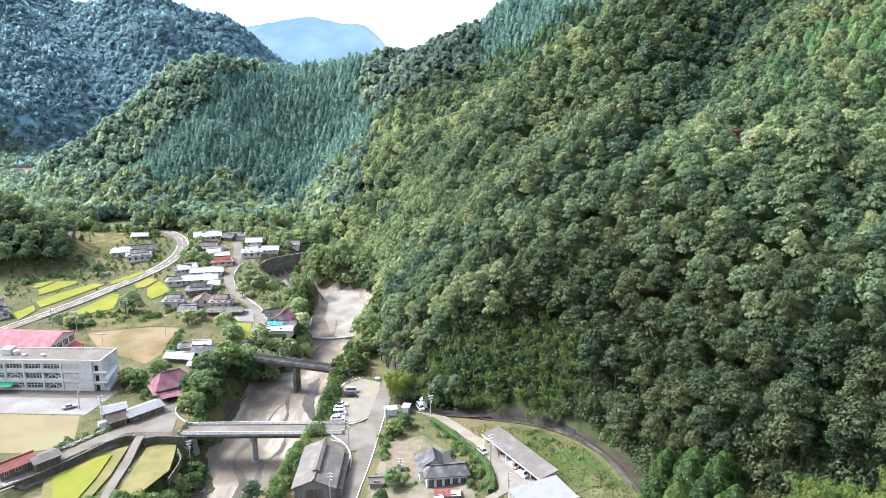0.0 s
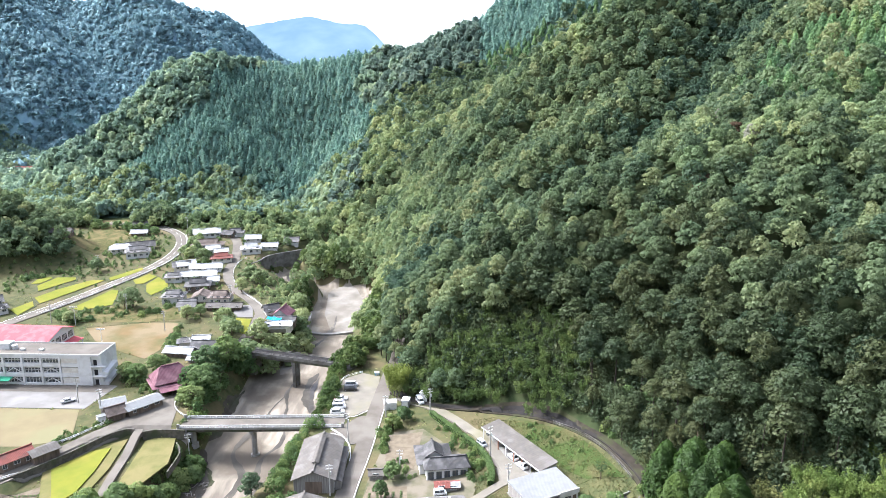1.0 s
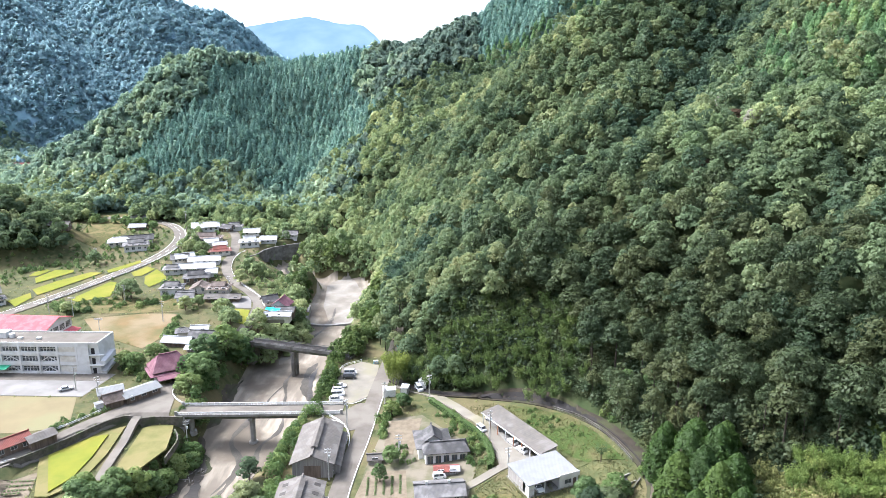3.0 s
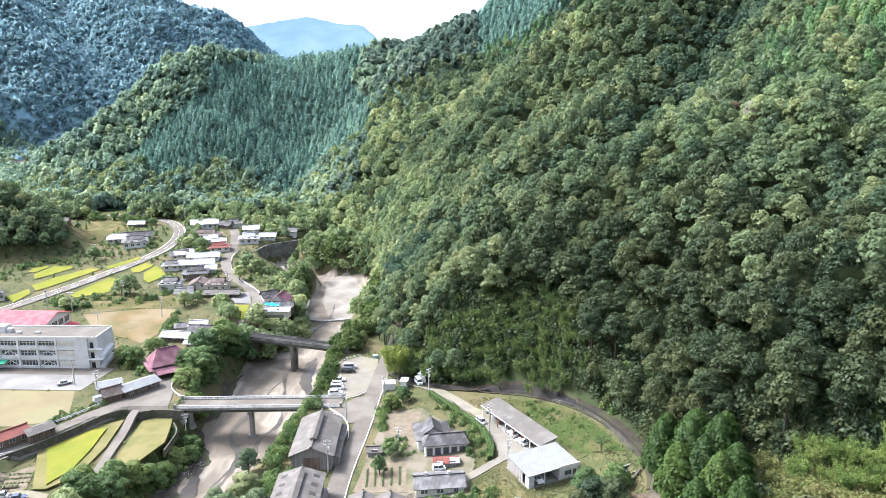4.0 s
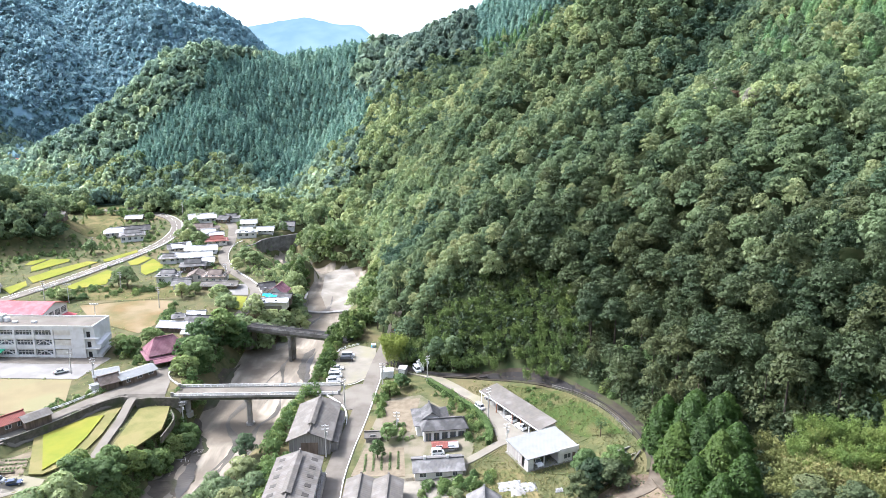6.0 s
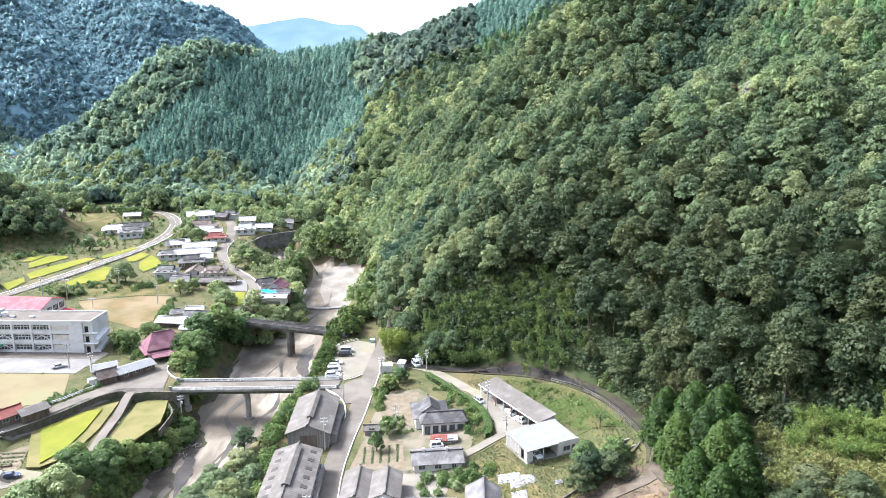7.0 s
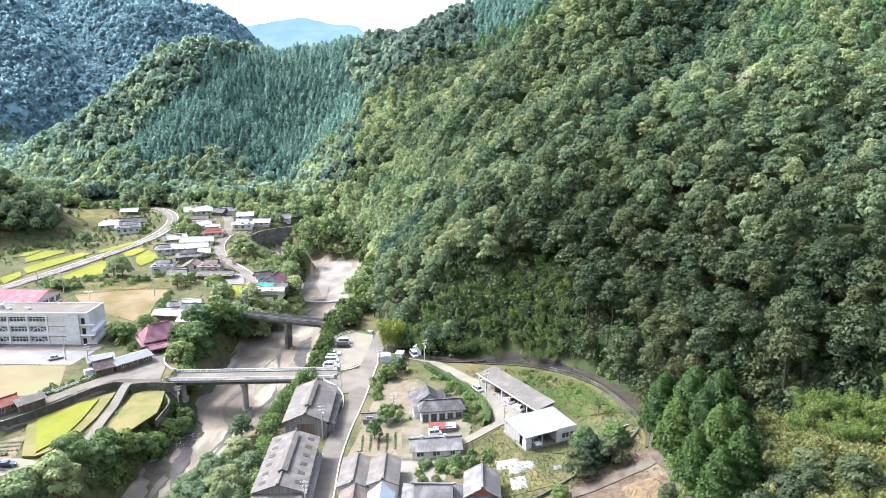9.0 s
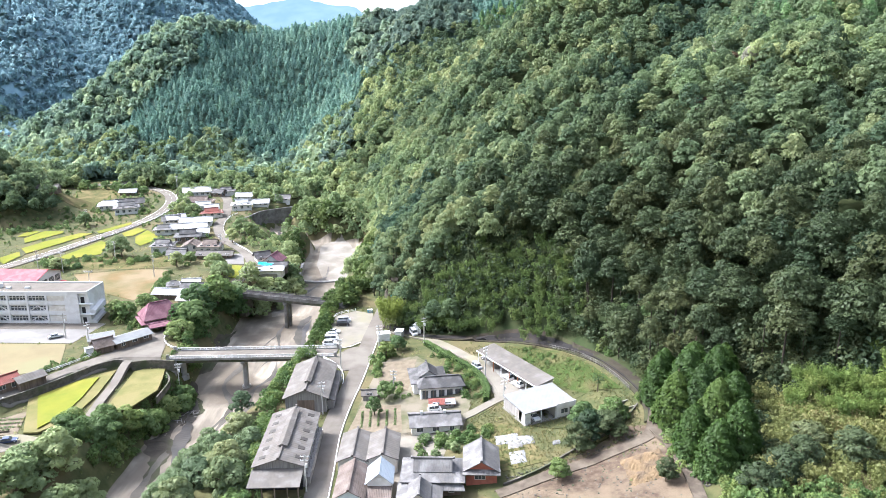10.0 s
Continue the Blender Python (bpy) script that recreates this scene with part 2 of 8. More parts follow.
def land(x, y):
    x, y = np.asarray(x, float), np.asarray(y, float)
    h = valley(x, y)
    d, bed = poly_dist(x, y, RIVER, RIVER_BED)
    _, half = poly_dist(x, y, RIVER, RIVER_HALF)
    h = h - 2.5 * smooth(-2.6, -0.6, inside(x, y, PADDY))
    k = smooth(-3.0, 2.5, inside(x, y, YARD))
    h = h + (5.3 - h) * k
    h = h - 7.0 * np.exp(-(((x + 86) / 12) ** 2 + ((y - 364) / 17) ** 2))
    bed = bed + 0.35 * waves(x, y, 14, 3)
    h = h + (np.minimum(bed, h) - h) * (1 - smooth(half, half + 7.5, d))
    s = np.maximum(foot_side(x, y) - 4.5, 0)
    rise = interp(s, [0, 5, 20, 35, 55, 85, 115, 165, 245, 395, 895], [0, 6, 24, 34, 43, 56, 69, 91, 128, 205, 400])
    gully = waves(x * 0.9 + y * 0.3, y, 95, 5) * 3 * smooth(5, 60, s)
    dl, _ = poly_dist(x, y, [(66, 158), (95, 180), (140, 192)])
    gully = gully - 6 * np.exp(-(dl / 9) ** 2) * smooth(4, 45, s)
    h = h + rise + gully
    rough = waves(x, y, 130, 11) * 7 + waves(x, y, 45, 12) * 2.5
    for ridge, slope, r in ((CREST, 0.85, 7), (SPUR, 1.0, 8), (MIDDLE, 0.85, 10), (LEFT, 0.92, 16), (LEFT_SPUR, 0.52, 6), (KNOLL, 0.7, 10)):
        tn = peak_line(x, y, ridge, slope, r, 4) if ridge is MIDDLE else tent(x, y, ridge, slope, r)
        up = smax(h, tn + (0 if ridge in (CREST, SPUR) else rough) * smooth(5, 40, tn - h), 6)
        h = h + (up - h) * (smooth(0, 16, s) if ridge in (CREST, SPUR) else 1)
    dg, zg = poly_dist(x, y, GULLY, [p[2] for p in GULLY])
    cut = zg + np.where(y < interp(x, [p[0] for p in GULLY], [p[1] for p in GULLY]), 0.62, 0.85) * (np.sqrt(dg * dg + 25) - 5)
    h = np.where(dg < 75, h + (-smax(-h, -cut, 5) - h) * smooth(75, 50, dg), h)
    k = smooth(0.6, 1.5, np.hypot((x + 440) / 50, (y - 705) / 48))
    low = valley(x, y)
    h = low + (h - low) * np.where(y > 640, k, 1.0)
    # hills that close the valley behind the camera and to its side
    h = smax(h, (-y - 250) * 0.5, 20)
    h = smax(h, (-x - 420) * 0.5 * smooth(500, 200, y) - 20, 20)
    return h


def axis(parts):
    out = [parts[0][0]]
    for a, b, step in parts:
        k = max(1, round((b - a) / step))
        out += list(np.linspace(a, b, k + 1)[1:])
    return np.array(out)


AX = axis([(-4800, -1200, 300), (-1200, -400, 32), (-400, -220, 8), (-220, 90, 2.0), (90, 200, 4), (200, 500, 15), (500, 1500, 80), (1500, 4800, 330)])
AY = axis([(-2500, -300, 200), (-300, 80, 20), (80, 330, 2.0), (330, 520, 3.5), (520, 760, 7), (760, 1250, 20), (1250, 4900, 220)])
GX, GY = np.meshgrid(AX, AY)
GZ = land(GX, GY)


def hz(x, y):
    """Height of the ground sheet."""
    x, y = np.asarray(x, float), np.asarray(y, float)
    i = np.clip(np.searchsorted(AX, x) - 1, 0, len(AX) - 2)
    j = np.clip(np.searchsorted(AY, y) - 1, 0, len(AY) - 2)
    u, v = (x - AX[i]) / (AX[i + 1] - AX[i]), (y - AY[j]) / (AY[j + 1] - AY[j])
    return GZ[j, i] * (1 - u) * (1 - v) + GZ[j, i + 1] * u * (1 - v) + GZ[j + 1, i] * (1 - u) * v + GZ[j + 1, i + 1] * u * v


def fast_mesh(name, verts, faces, mats, tint=None, mat_index=None, smooth_shade=False):
    """A mesh from arrays: verts (n, 3), faces (m, 3 or 4)."""
    me = bpy.data.meshes.new(name)
    k = faces.shape[1]
    me.vertices.add(len(verts))
    me.vertices.foreach_set("co", np.ascontiguousarray(verts, np.float32).ravel())
    me.loops.add(faces.size)
    me.loops.foreach_set("vertex_index", np.ascontiguousarray(faces, np.int32).ravel())
    me.polygons.add(len(faces))
    me.polygons.foreach_set("loop_start", np.arange(0, faces.size, k, dtype=np.int32))
    if smooth_shade:
        me.polygons.foreach_set("use_smooth", np.ones(len(faces), bool))
    for m in mats:
        me.materials.append(m)
    if mat_index is not None:
        me.polygons.foreach_set("material_index", np.asarray(mat_index, np.int32))
    me.update(calc_edges=True)
    if tint is not None:
        me.attributes.new("tint", "FLOAT", "POINT").data.foreach_set("value", np.asarray(tint, np.float32))
    return me


def build_ground():
    ny, nx = GX.shape
    verts = np.stack([GX, GY, GZ], -1).reshape(-1, 3)
    idx = np.arange(nx * ny).reshape(ny, nx)
    faces = np.stack([idx[:-1, :-1], idx[:-1, 1:], idx[1:, 1:], idx[1:, :-1]], -1).reshape(-1, 4)
    cx, cy = verts[faces, 0].mean(1), verts[faces, 1].mean(1)
    cz = verts[faces, 2].mean(1)
    d, _ = poly_dist(cx, cy, RIVER)
    _, half = poly_dist(cx, cy, RIVER, RIVER_HALF)
    lane_x = interp(cy, [p[1] for p in LANE[::-1]], [p[0] for p in LANE[::-1]]) + 0.6
    foot = np.where((cy > 136) & (cy < 221), cx > lane_x, foot_side(cx, cy) > 2.5)
    wood = ((cz - valley(cx, cy) > 3) & (foot_side(cx, cy) > -60) & ((cy < 136) | (cy > 221))) | foot | ((cz - valley(cx, cy) > 7) & (cy > 330)) | (cy > 490)
    # past y 500 and y 770 the wood floor has haze in its colour
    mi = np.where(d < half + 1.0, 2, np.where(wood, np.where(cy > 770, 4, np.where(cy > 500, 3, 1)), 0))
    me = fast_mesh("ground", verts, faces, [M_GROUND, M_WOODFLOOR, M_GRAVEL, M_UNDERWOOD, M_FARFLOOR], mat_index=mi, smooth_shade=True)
    tagged(new("ground", me), "grassy valley floor with gravel river bed and wooded hillsides", "ground", kind="structure")


build_ground()


# ---- trees ----
def leaves_at(pos, nrm, size, r, jitter=0.6, stretch=1.0):
    """Three-cornered sprays of leaves at pos, facing about nrm."""
    n = len(pos)
    nn = nrm + r.normal(0, jitter, (n, 3))
    nn /= np.linalg.norm(nn, axis=1)[:, None] + 1e-9
    t = np.cross(nn, r.normal(0, 1, (n, 3)))
    t /= np.linalg.norm(t, axis=1)[:, None] + 1e-9
    b = np.cross(nn, t)
    s = 1.2 * size * r.uniform(0.6, 1.35, (n, 1))
    a1, a2 = s * r.uniform(0.8, 1.2, (n, 1)) * stretch, s * r.uniform(0.5, 1.0, (n, 1))
    off = s * r.uniform(-0.4, 0.4, (n, 1))
    q = np.stack([pos - t * a1 - b * a2 * 0.6, pos + t * a1 - b * a2 * 0.5 - nn * s * 0.3, pos + b * a2 * 1.1 + t * off], 1)
    return q.reshape(-1, 3)


def crown_template(kind, count, leaf, seed):
    """A unit crown: radius about 1, foot at z = 0."""
    r = np.random.default_rng(seed)
    pts, nrm = [], []
    if kind == "broad":
        k = r.integers(17, 24)
        cen = [np.array((0, 0, 0.95))]
        rad = [0.55]
        for i in range(k):
            a, u = 2.4 * i + r.uniform(-0.5, 0.5), (i + 0.5) / k
            w = 0.74 * math.sqrt(max(0.04, 1 - u ** 1.8)) * r.uniform(0.6, 1.15)
            cen.append(np.array((math.cos(a) * w, math.sin(a) * w, 0.5 + 1.08 * u + r.uniform(-0.08, 0.08))))
            rad.append(r.uniform(0.24, 0.42))
        cen, rad = np.array(cen), np.array(rad)
        flat = np.array((1, 1, 0.62))
        while len(pts) < count:
            j = r.integers(0, len(cen))
            d = r.normal(0, 1, 3)
            d /= np.linalg.norm(d)
            if d[2] < -0.25:
                continue
            p = cen[j] + d * flat * rad[j] * r.uniform(0.84, 1.1)
            if np.any(np.linalg.norm((cen - p) / flat, axis=1) < rad * 0.8):
                continue
            pts.append(p)
            nrm.append(d / flat + np.array((0, 0, 0.35)))
    elif kind == "column":  # a full, rounded cypress
        for i in range(count):
            h = r.uniform(0, 1) ** 1.25
            a = r.uniform(0, 6.283)
            lump = 0.88 + 0.1 * math.sin(a * 5 + h * 14) + 0.08 * math.sin(h * 37 + a * 3)
            rr = (1 - h ** 1.7) ** 0.62 * lump * r.uniform(0.86, 1.05)
            pts.append(np.array((math.cos(a) * rr, math.sin(a) * rr, 0.1 + h * 2.5)))
            nrm.append(np.array((math.cos(a), math.sin(a), 0.5 + h)))
    elif kind == "conifer":
        for i in range(count):
            h = 1 - math.sqrt(r.uniform(0, 1))
            a = r.uniform(0, 6.283)
            tier = 0.5 + 0.5 * math.sin(h * 40 + 3 * math.sin(a * 2))
            rr = (1 - h) ** 0.66 * (0.74 + 0.26 * tier) * r.uniform(0.8, 1.06)
            pts.append(np.array((math.cos(a) * rr, math.sin(a) * rr, 0.3 + h * 2.25 - 0.12 * rr)))
            nrm.append(np.array((math.cos(a), math.sin(a), 0.75)))
    else:  # bamboo: plumes that arch outwards
        k = 9
        for i in range(count):
            j = i % k
            a0 = 6.283 * j / k + 0.4 * math.sin(j * 7.1)
            h = r.uniform(0.25, 1)
            out = 0.25 + 0.55 * h ** 2
            c = np.array((math.cos(a0) * out, math.sin(a0) * out, 0.2 + 2.1 * h - 0.35 * h ** 3))
            d = r.normal(0, 1, 3)
            d /= np.linalg.norm(d)
            pts.append(c + d * 0.34 * (1.15 - 0.5 * h))
            nrm.append(d + np.array((0, 0, 0.5)))
    return leaves_at(np.array(pts), np.array(nrm), leaf, r, 0.14 if count < 110 else 0.36, 1.35 if kind == "bamboo" else 1.0)


TEMPLATES = {}


def crowns(kind, count, leaf, k=5):
    key = (kind, count, leaf)
    if key not in TEMPLATES:
        TEMPLATES[key] = [crown_template(kind, count, leaf, 100 + i) for i in range(k)]
    return TEMPLATES[key]


def forest(name, label, xs, ys, radii, heights, kind, count, leaf, material, seed, base=None):
    """Many trees as one mesh of leaf sprays: radii across, heights of the crown's lift."""
    r = np.random.default_rng(seed)
    tp = crowns(kind, count, leaf)
    vs, ti = [], []
    zs = hz(xs, ys) if base is None else base
    for x, y, z, rad, lift in zip(xs, ys, zs, radii, heights):
        q = tp[r.integers(0, len(tp))]
        a = r.uniform(0, 6.283)
        c, s = math.cos(a) * rad, math.sin(a) * rad
        v = np.empty_like(q)
        v[:, 0] = q[:, 0] * c - q[:, 1] * s + x
        v[:, 1] = q[:, 0] * s + q[:, 1] * c + y
        v[:, 2] = q[:, 2] * rad * r.uniform(1.0, 1.4) + z + lift
        vs.append(v)
        ti.append(np.full(len(v), r.uniform(0, 1), np.float32))
    v = np.concatenate(vs)
    f = np.arange(len(v)).reshape(-1, 3)
    me = fast_mesh(name, v, f, [material], np.concatenate(ti))
    return tagged(new(name, me), label, "forest", kind="stuff")


def trunks(name, label, xs, ys, radii, lifts):
    """Tapered trunks under crowns, five-sided."""
    k = 5
    a = np.arange(k) * 2 * math.pi / k
    ring = np.stack([np.cos(a), np.sin(a)], -1)
    vs, fs = [], []
    for i, (x, y, rad, lift) in enumerate(zip(xs, ys, radii, lifts)):
        z, t = float(hz(x, y)), 0.06 * rad
        for zz, w in ((z - 0.6, 1.3 * t), (z + lift + 0.8 * rad, 0.5 * t)):
            vs.append(np.concatenate([ring * w + (x, y), np.full((k, 1), zz)], 1))
        fs += [(2 * k * i + j, 2 * k * i + (j + 1) % k, 2 * k * i + k + (j + 1) % k, 2 * k * i + k + j) for j in range(k)]
    return tagged(new(name, fast_mesh(name, np.concatenate(vs), np.array(fs), [M_TRUNK])), label, "trunks", kind="stuff")


def scatter(x0, x1, y0, y1, step, seed, keep):
    r = np.random.default_rng(seed)
    gx, gy = np.meshgrid(np.arange(x0, x1, step), np.arange(y0, y1, step * 0.87))
    gx = gx + (np.arange(gx.shape[0])[:, None] % 2) * step / 2
    gx, gy = gx + r.uniform(-0.36, 0.36, gx.shape) * step, gy + r.uniform(-0.36, 0.36, gx.shape) * step
    gx, gy = gx.ravel(), gy.ravel()
    m = keep(gx, gy)
    return gx[m], gy[m]


def in_view(x, y, pad=25):
    return np.abs(x) < 0.655 * y + pad


def below_frame_top(x, y):
    """Slopes low enough to be seen from the flight."""
    return land(x, y) < 116 + 0.12 * y


def plantation(x, y):
    """Stands of planted conifers."""
    a = (x > -175 - 0.75 * (650 - y) + 10 * np.sin(y / 13)) & (x < -62 + 12 * np.sin(y / 17)) & (y > 526 + 0.12 * np.abs(x + 130) + 8 * np.sin(x / 15)) & (y < 720)
    b = (x > 128 + 8 * np.sin(y / 9)) & (y > 235) & (y < 330) & (x < 260)
    c = (x > 30) & (x < 200) & (y > 540)
    return a | b | c


def woods():
    def near(x, y):
        s = foot_side(x, y)
        return (s > 1) & (poly_dist(x, y, LANE)[0] > 3.7) & (poly_dist(x, y, BAMBOO_ROW)[0] > 5.5) & (y > 141 - 0.72 * (x - 66)) & in_view(x, y) & (y < 262) & (s < 190) & below_frame_top(x, y)

    x, y = scatter(-40, 260, 90, 262, 4.7, 21, near)
    r = np.random.default_rng(3)
    c = plantation(x, y) & (r.uniform(0, 1, len(x)) < 0.65)
    n = (~c).sum()
    xn, yn = x[~c], y[~c]
    rr = 2.3 + 2.6 * r.uniform(0, 1, n) ** 1.5
    ll = r.uniform(6.0, 10.5, n) * (0.5 + 0.5 * smooth(0, 18, foot_side(xn, yn)))
    # trees near the crest get brighter leaves, as if sunlit
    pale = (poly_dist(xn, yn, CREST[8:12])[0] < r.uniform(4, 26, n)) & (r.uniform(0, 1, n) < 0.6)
    # darker leaves towards the foot, partly for the shade down there
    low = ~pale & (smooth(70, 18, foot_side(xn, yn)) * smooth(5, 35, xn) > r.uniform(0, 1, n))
    mix = ~pale & ~low
    forest("forest", "dense broadleaf forest on the steep hillside", xn[mix], yn[mix], rr[mix], ll[mix], "broad", 760, 0.085, M_LEAF, 31)
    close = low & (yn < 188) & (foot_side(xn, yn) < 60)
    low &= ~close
    forest("forest", "dark broadleaf trees along the lane", xn[close], yn[close], rr[close], ll[close], "broad", 1150, 0.066, M_DARKLEAF, 51)
    forest("forest", "dark broadleaf forest on the lower slope", xn[low], yn[low], rr[low], ll[low], "broad", 760, 0.085, M_DARKLEAF, 43)
    forest("forest", "light green trees, sunlit in leaf colour, on the hill's shoulder", xn[pale], yn[pale], rr[pale], ll[pale], "broad", 760, 0.085, M_SUNNY, 39)
    front = foot_side(xn, yn) < 12
    trunks("forest_trunks", "dim grey-brown trunks along the forest's foot", xn[front], yn[front], rr[front], ll[front])
    xc, yc = x[c], y[c]

    def edge(x, y):
        s = foot_side(x, y)
        return (s > -2.5) & (poly_dist(x, y, LANE)[0] > 3.1) & (x > interp(y, [p[1] for p in LANE[::-1]], [p[0] for p in LANE[::-1]])) & (s < 36) & (y > 141 - 0.72 * (x - 66)) & in_view(x, y) & (y < 300)

    xe, ye = scatter(-40, 200, 90, 300, 2.9, 41, edge)
    n = len(xe)
    forest("undergrowth", "dark understorey along the foot of the forest", xe, ye, r.uniform(1.8, 3.2, n), r.uniform(-1.8, 0.2, n), "broad", 170, 0.125, M_DARKLEAF, 38)

    def bank(x, y):
        s = foot_side(x, y)
        return (s > -18) & ((x < 68) | (y > 137 - 0.72 * (x - 66))) & (x > 50) & (x < 112) & (y > 100) & (y < 149 - 0.72 * (x - 66)) & in_view(x, y) & (poly_dist(x, y, LANE + [(47.5, 118), (50, 100)])[0] > 5)

    xb, yb = scatter(48, 112, 100, 170, 2.6, 43, bank)
    n = len(xb)
    forest("undergrowth", "scrub and young trees on the bank above the lane", xb, yb, r.uniform(1.2, 2.3, n), r.uniform(-1.2, 0.2, n), "broad", 240, 0.135, M_DARKLEAF, 44)

    def mid(x, y):
        s = foot_side(x, y)
        return (s > 3) & in_view(x, y) & (y >= 262) & (y < 560) & (x > -95) & (s < 330) & below_frame_top(x, y)

    x2, y2 = scatter(-100, 420, 262, 560, 5.0, 22, mid)
    c = plantation(x2, y2) & (r.uniform(0, 1, len(x2)) < 0.7)
    n = (~c).sum()
    xm, ym, rm, lm = x2[~c], y2[~c], 2.3 + 2.4 * r.uniform(0, 1, n) ** 1.4, r.uniform(3.5, 7.5, n)
    # trees along the gully line take the leaf colour darkened for shade
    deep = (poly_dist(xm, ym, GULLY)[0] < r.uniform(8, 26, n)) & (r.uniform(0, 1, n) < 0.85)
    # sunlight on the spur's left flank is put into the leaf colour
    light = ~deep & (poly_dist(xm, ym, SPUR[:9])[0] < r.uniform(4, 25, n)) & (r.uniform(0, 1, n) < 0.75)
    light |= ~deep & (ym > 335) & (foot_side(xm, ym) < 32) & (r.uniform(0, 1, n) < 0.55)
    for sel, m, sd, words in ((light, M_SUNNY, 32, "yellow-green trees, sunlit in leaf colour, along the spur's edge"), (deep, M_SHADELEAF, 46, "broadleaf stand in the gully, shade in its leaf colour"), (~deep & ~light, M_LEAF, 47, "dense broadleaf forest on the wooded spur")):
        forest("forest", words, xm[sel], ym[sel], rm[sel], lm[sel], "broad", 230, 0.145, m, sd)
    xc, yc = np.append(xc, x2[c]), np.append(yc, y2[c])
    n = len(xc)
    forest("forest", "planted cypress stand high on the hillside", xc, yc, r.uniform(1.9, 3.0, n), r.uniform(2, 6, n), "conifer", 330, 0.15, M_HILLCONIFER, 33)

    def far(x, y):
        t = tent(x, y, MIDDLE, 0.82, 10)
        return in_view(x, y, 40) & (y >= 480) & (poly_dist(x, y, CLEARING)[0] > 15) & (x < 420) & ~((y < 560) & (foot_side(x, y) > 2)) & ((t > land(x, y) - 14) | (y < 640) | (x < -250)) & (y < np.where(x < -250, 800, 735)) & (x > -620) & (np.hypot((x + 438) / 32, (y - 700) / 36) > 1) & below_frame_top(x, y)

    x3, y3 = scatter(-620, 430, 470, 800, 5.8, 23, far)
    c = plantation(x3, y3)
    n = (~c).sum()
    xf, yf, rf, lf = x3[~c], y3[~c], r.uniform(3.0, 5.4, n), r.uniform(-1.5, 2.0, n)
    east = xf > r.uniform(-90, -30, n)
    forest("forest", "broadleaf forest on the hill across the valley", xf[~east], yf[~east], rf[~east], lf[~east], "broad", 105, 0.31, M_HAZELEAF, 34)
    forest("forest", "hazed blue-green forest behind the spur", xf[east], yf[east], rf[east], lf[east], "broad", 105, 0.31, M_HAZY, 50)
    x4, y4 = scatter(-300, 220, 500, 740, 4.3, 24, lambda x, y: far(x, y) & plantation(x, y))
    n = len(x4)
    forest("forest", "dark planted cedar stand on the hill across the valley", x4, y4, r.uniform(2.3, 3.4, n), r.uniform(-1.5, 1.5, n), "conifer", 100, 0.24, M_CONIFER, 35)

    def left(x, y):
        return in_view(x, y, 60) & (np.hypot((x + 438) / 32, (y - 700) / 36) > 1) & (((y < 900) & (x < -250) & (y > 790)) | ((x < -430) & (y > 770)) | (np.maximum(tent(x, y, LEFT, 0.68, 20), tent(x, y, LEFT_SPUR, 0.6, 12)) > land(x, y) - 25)) & (y < 1200) & below_frame_top(x, y)

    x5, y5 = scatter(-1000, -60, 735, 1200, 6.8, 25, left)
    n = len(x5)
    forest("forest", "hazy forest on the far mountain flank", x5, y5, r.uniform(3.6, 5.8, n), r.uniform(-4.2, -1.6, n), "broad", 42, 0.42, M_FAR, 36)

    def knoll(x, y):
        return in_view(x, y, 30) & (((land(x, y) - valley(x, y) > 2.5) & (y < 480)) | ((y > 470) & (y < 500) & (x < -190))) & (poly_dist(x, y, CLEARING)[0] > 15)

    x6, y6 = scatter(-340, -185, 330, 500, 6.0, 26, knoll)
    n = len(x6)
    forest("forest", "dark trees on the knoll behind the rice terraces", x6, y6, r.uniform(3.2, 5.2, n), r.uniform(1, 5, n), "broad", 190, 0.17, M_LEAF, 37)

    def flat(x, y):
        s = foot_side(x, y)
        return in_view(x, y, 30) & (s < 4) & ((y > 466) | ((x > -62) & (y > 396))) & (y < 545) & ~plantation(x, y) & (x < -20) & (x > -420) & (poly_dist(x, y, RIVER)[0] > 13) & (poly_dist(x, y, CLEARING)[0] > 15)

    def river_slope(x, y):
        d, _ = poly_dist(x, y, RIVER)
        _, half = poly_dist(x, y, RIVER, RIVER_HALF)
        return (d > half + 0.3) & (d < half + 34) & (x > -84) & (y > 288) & (y < 445) & ((y > 366) | (x > -44))

    x8, y8 = scatter(-84, -20, 288, 445, 4.0, 28, river_slope)
    n = len(x8)
    forest("undergrowth", "bright bamboo and light green trees above the upper river", x8, y8, r.uniform(1.8, 3.6, n), r.uniform(-0.8, 1.5, n), "broad", 200, 0.15, M_SUNNY, 48)
    x7, y7 = scatter(-420, -30, 370, 575, 5.6, 27, flat)
    n = len(x7)
    forest("forest", "light green broadleaf trees between village and hill", x7, y7, r.uniform(2.4, 4.8, n), r.uniform(-0.5, 3.0, n), "broad", 170, 0.18, M_SUNNY, 40)


woods()


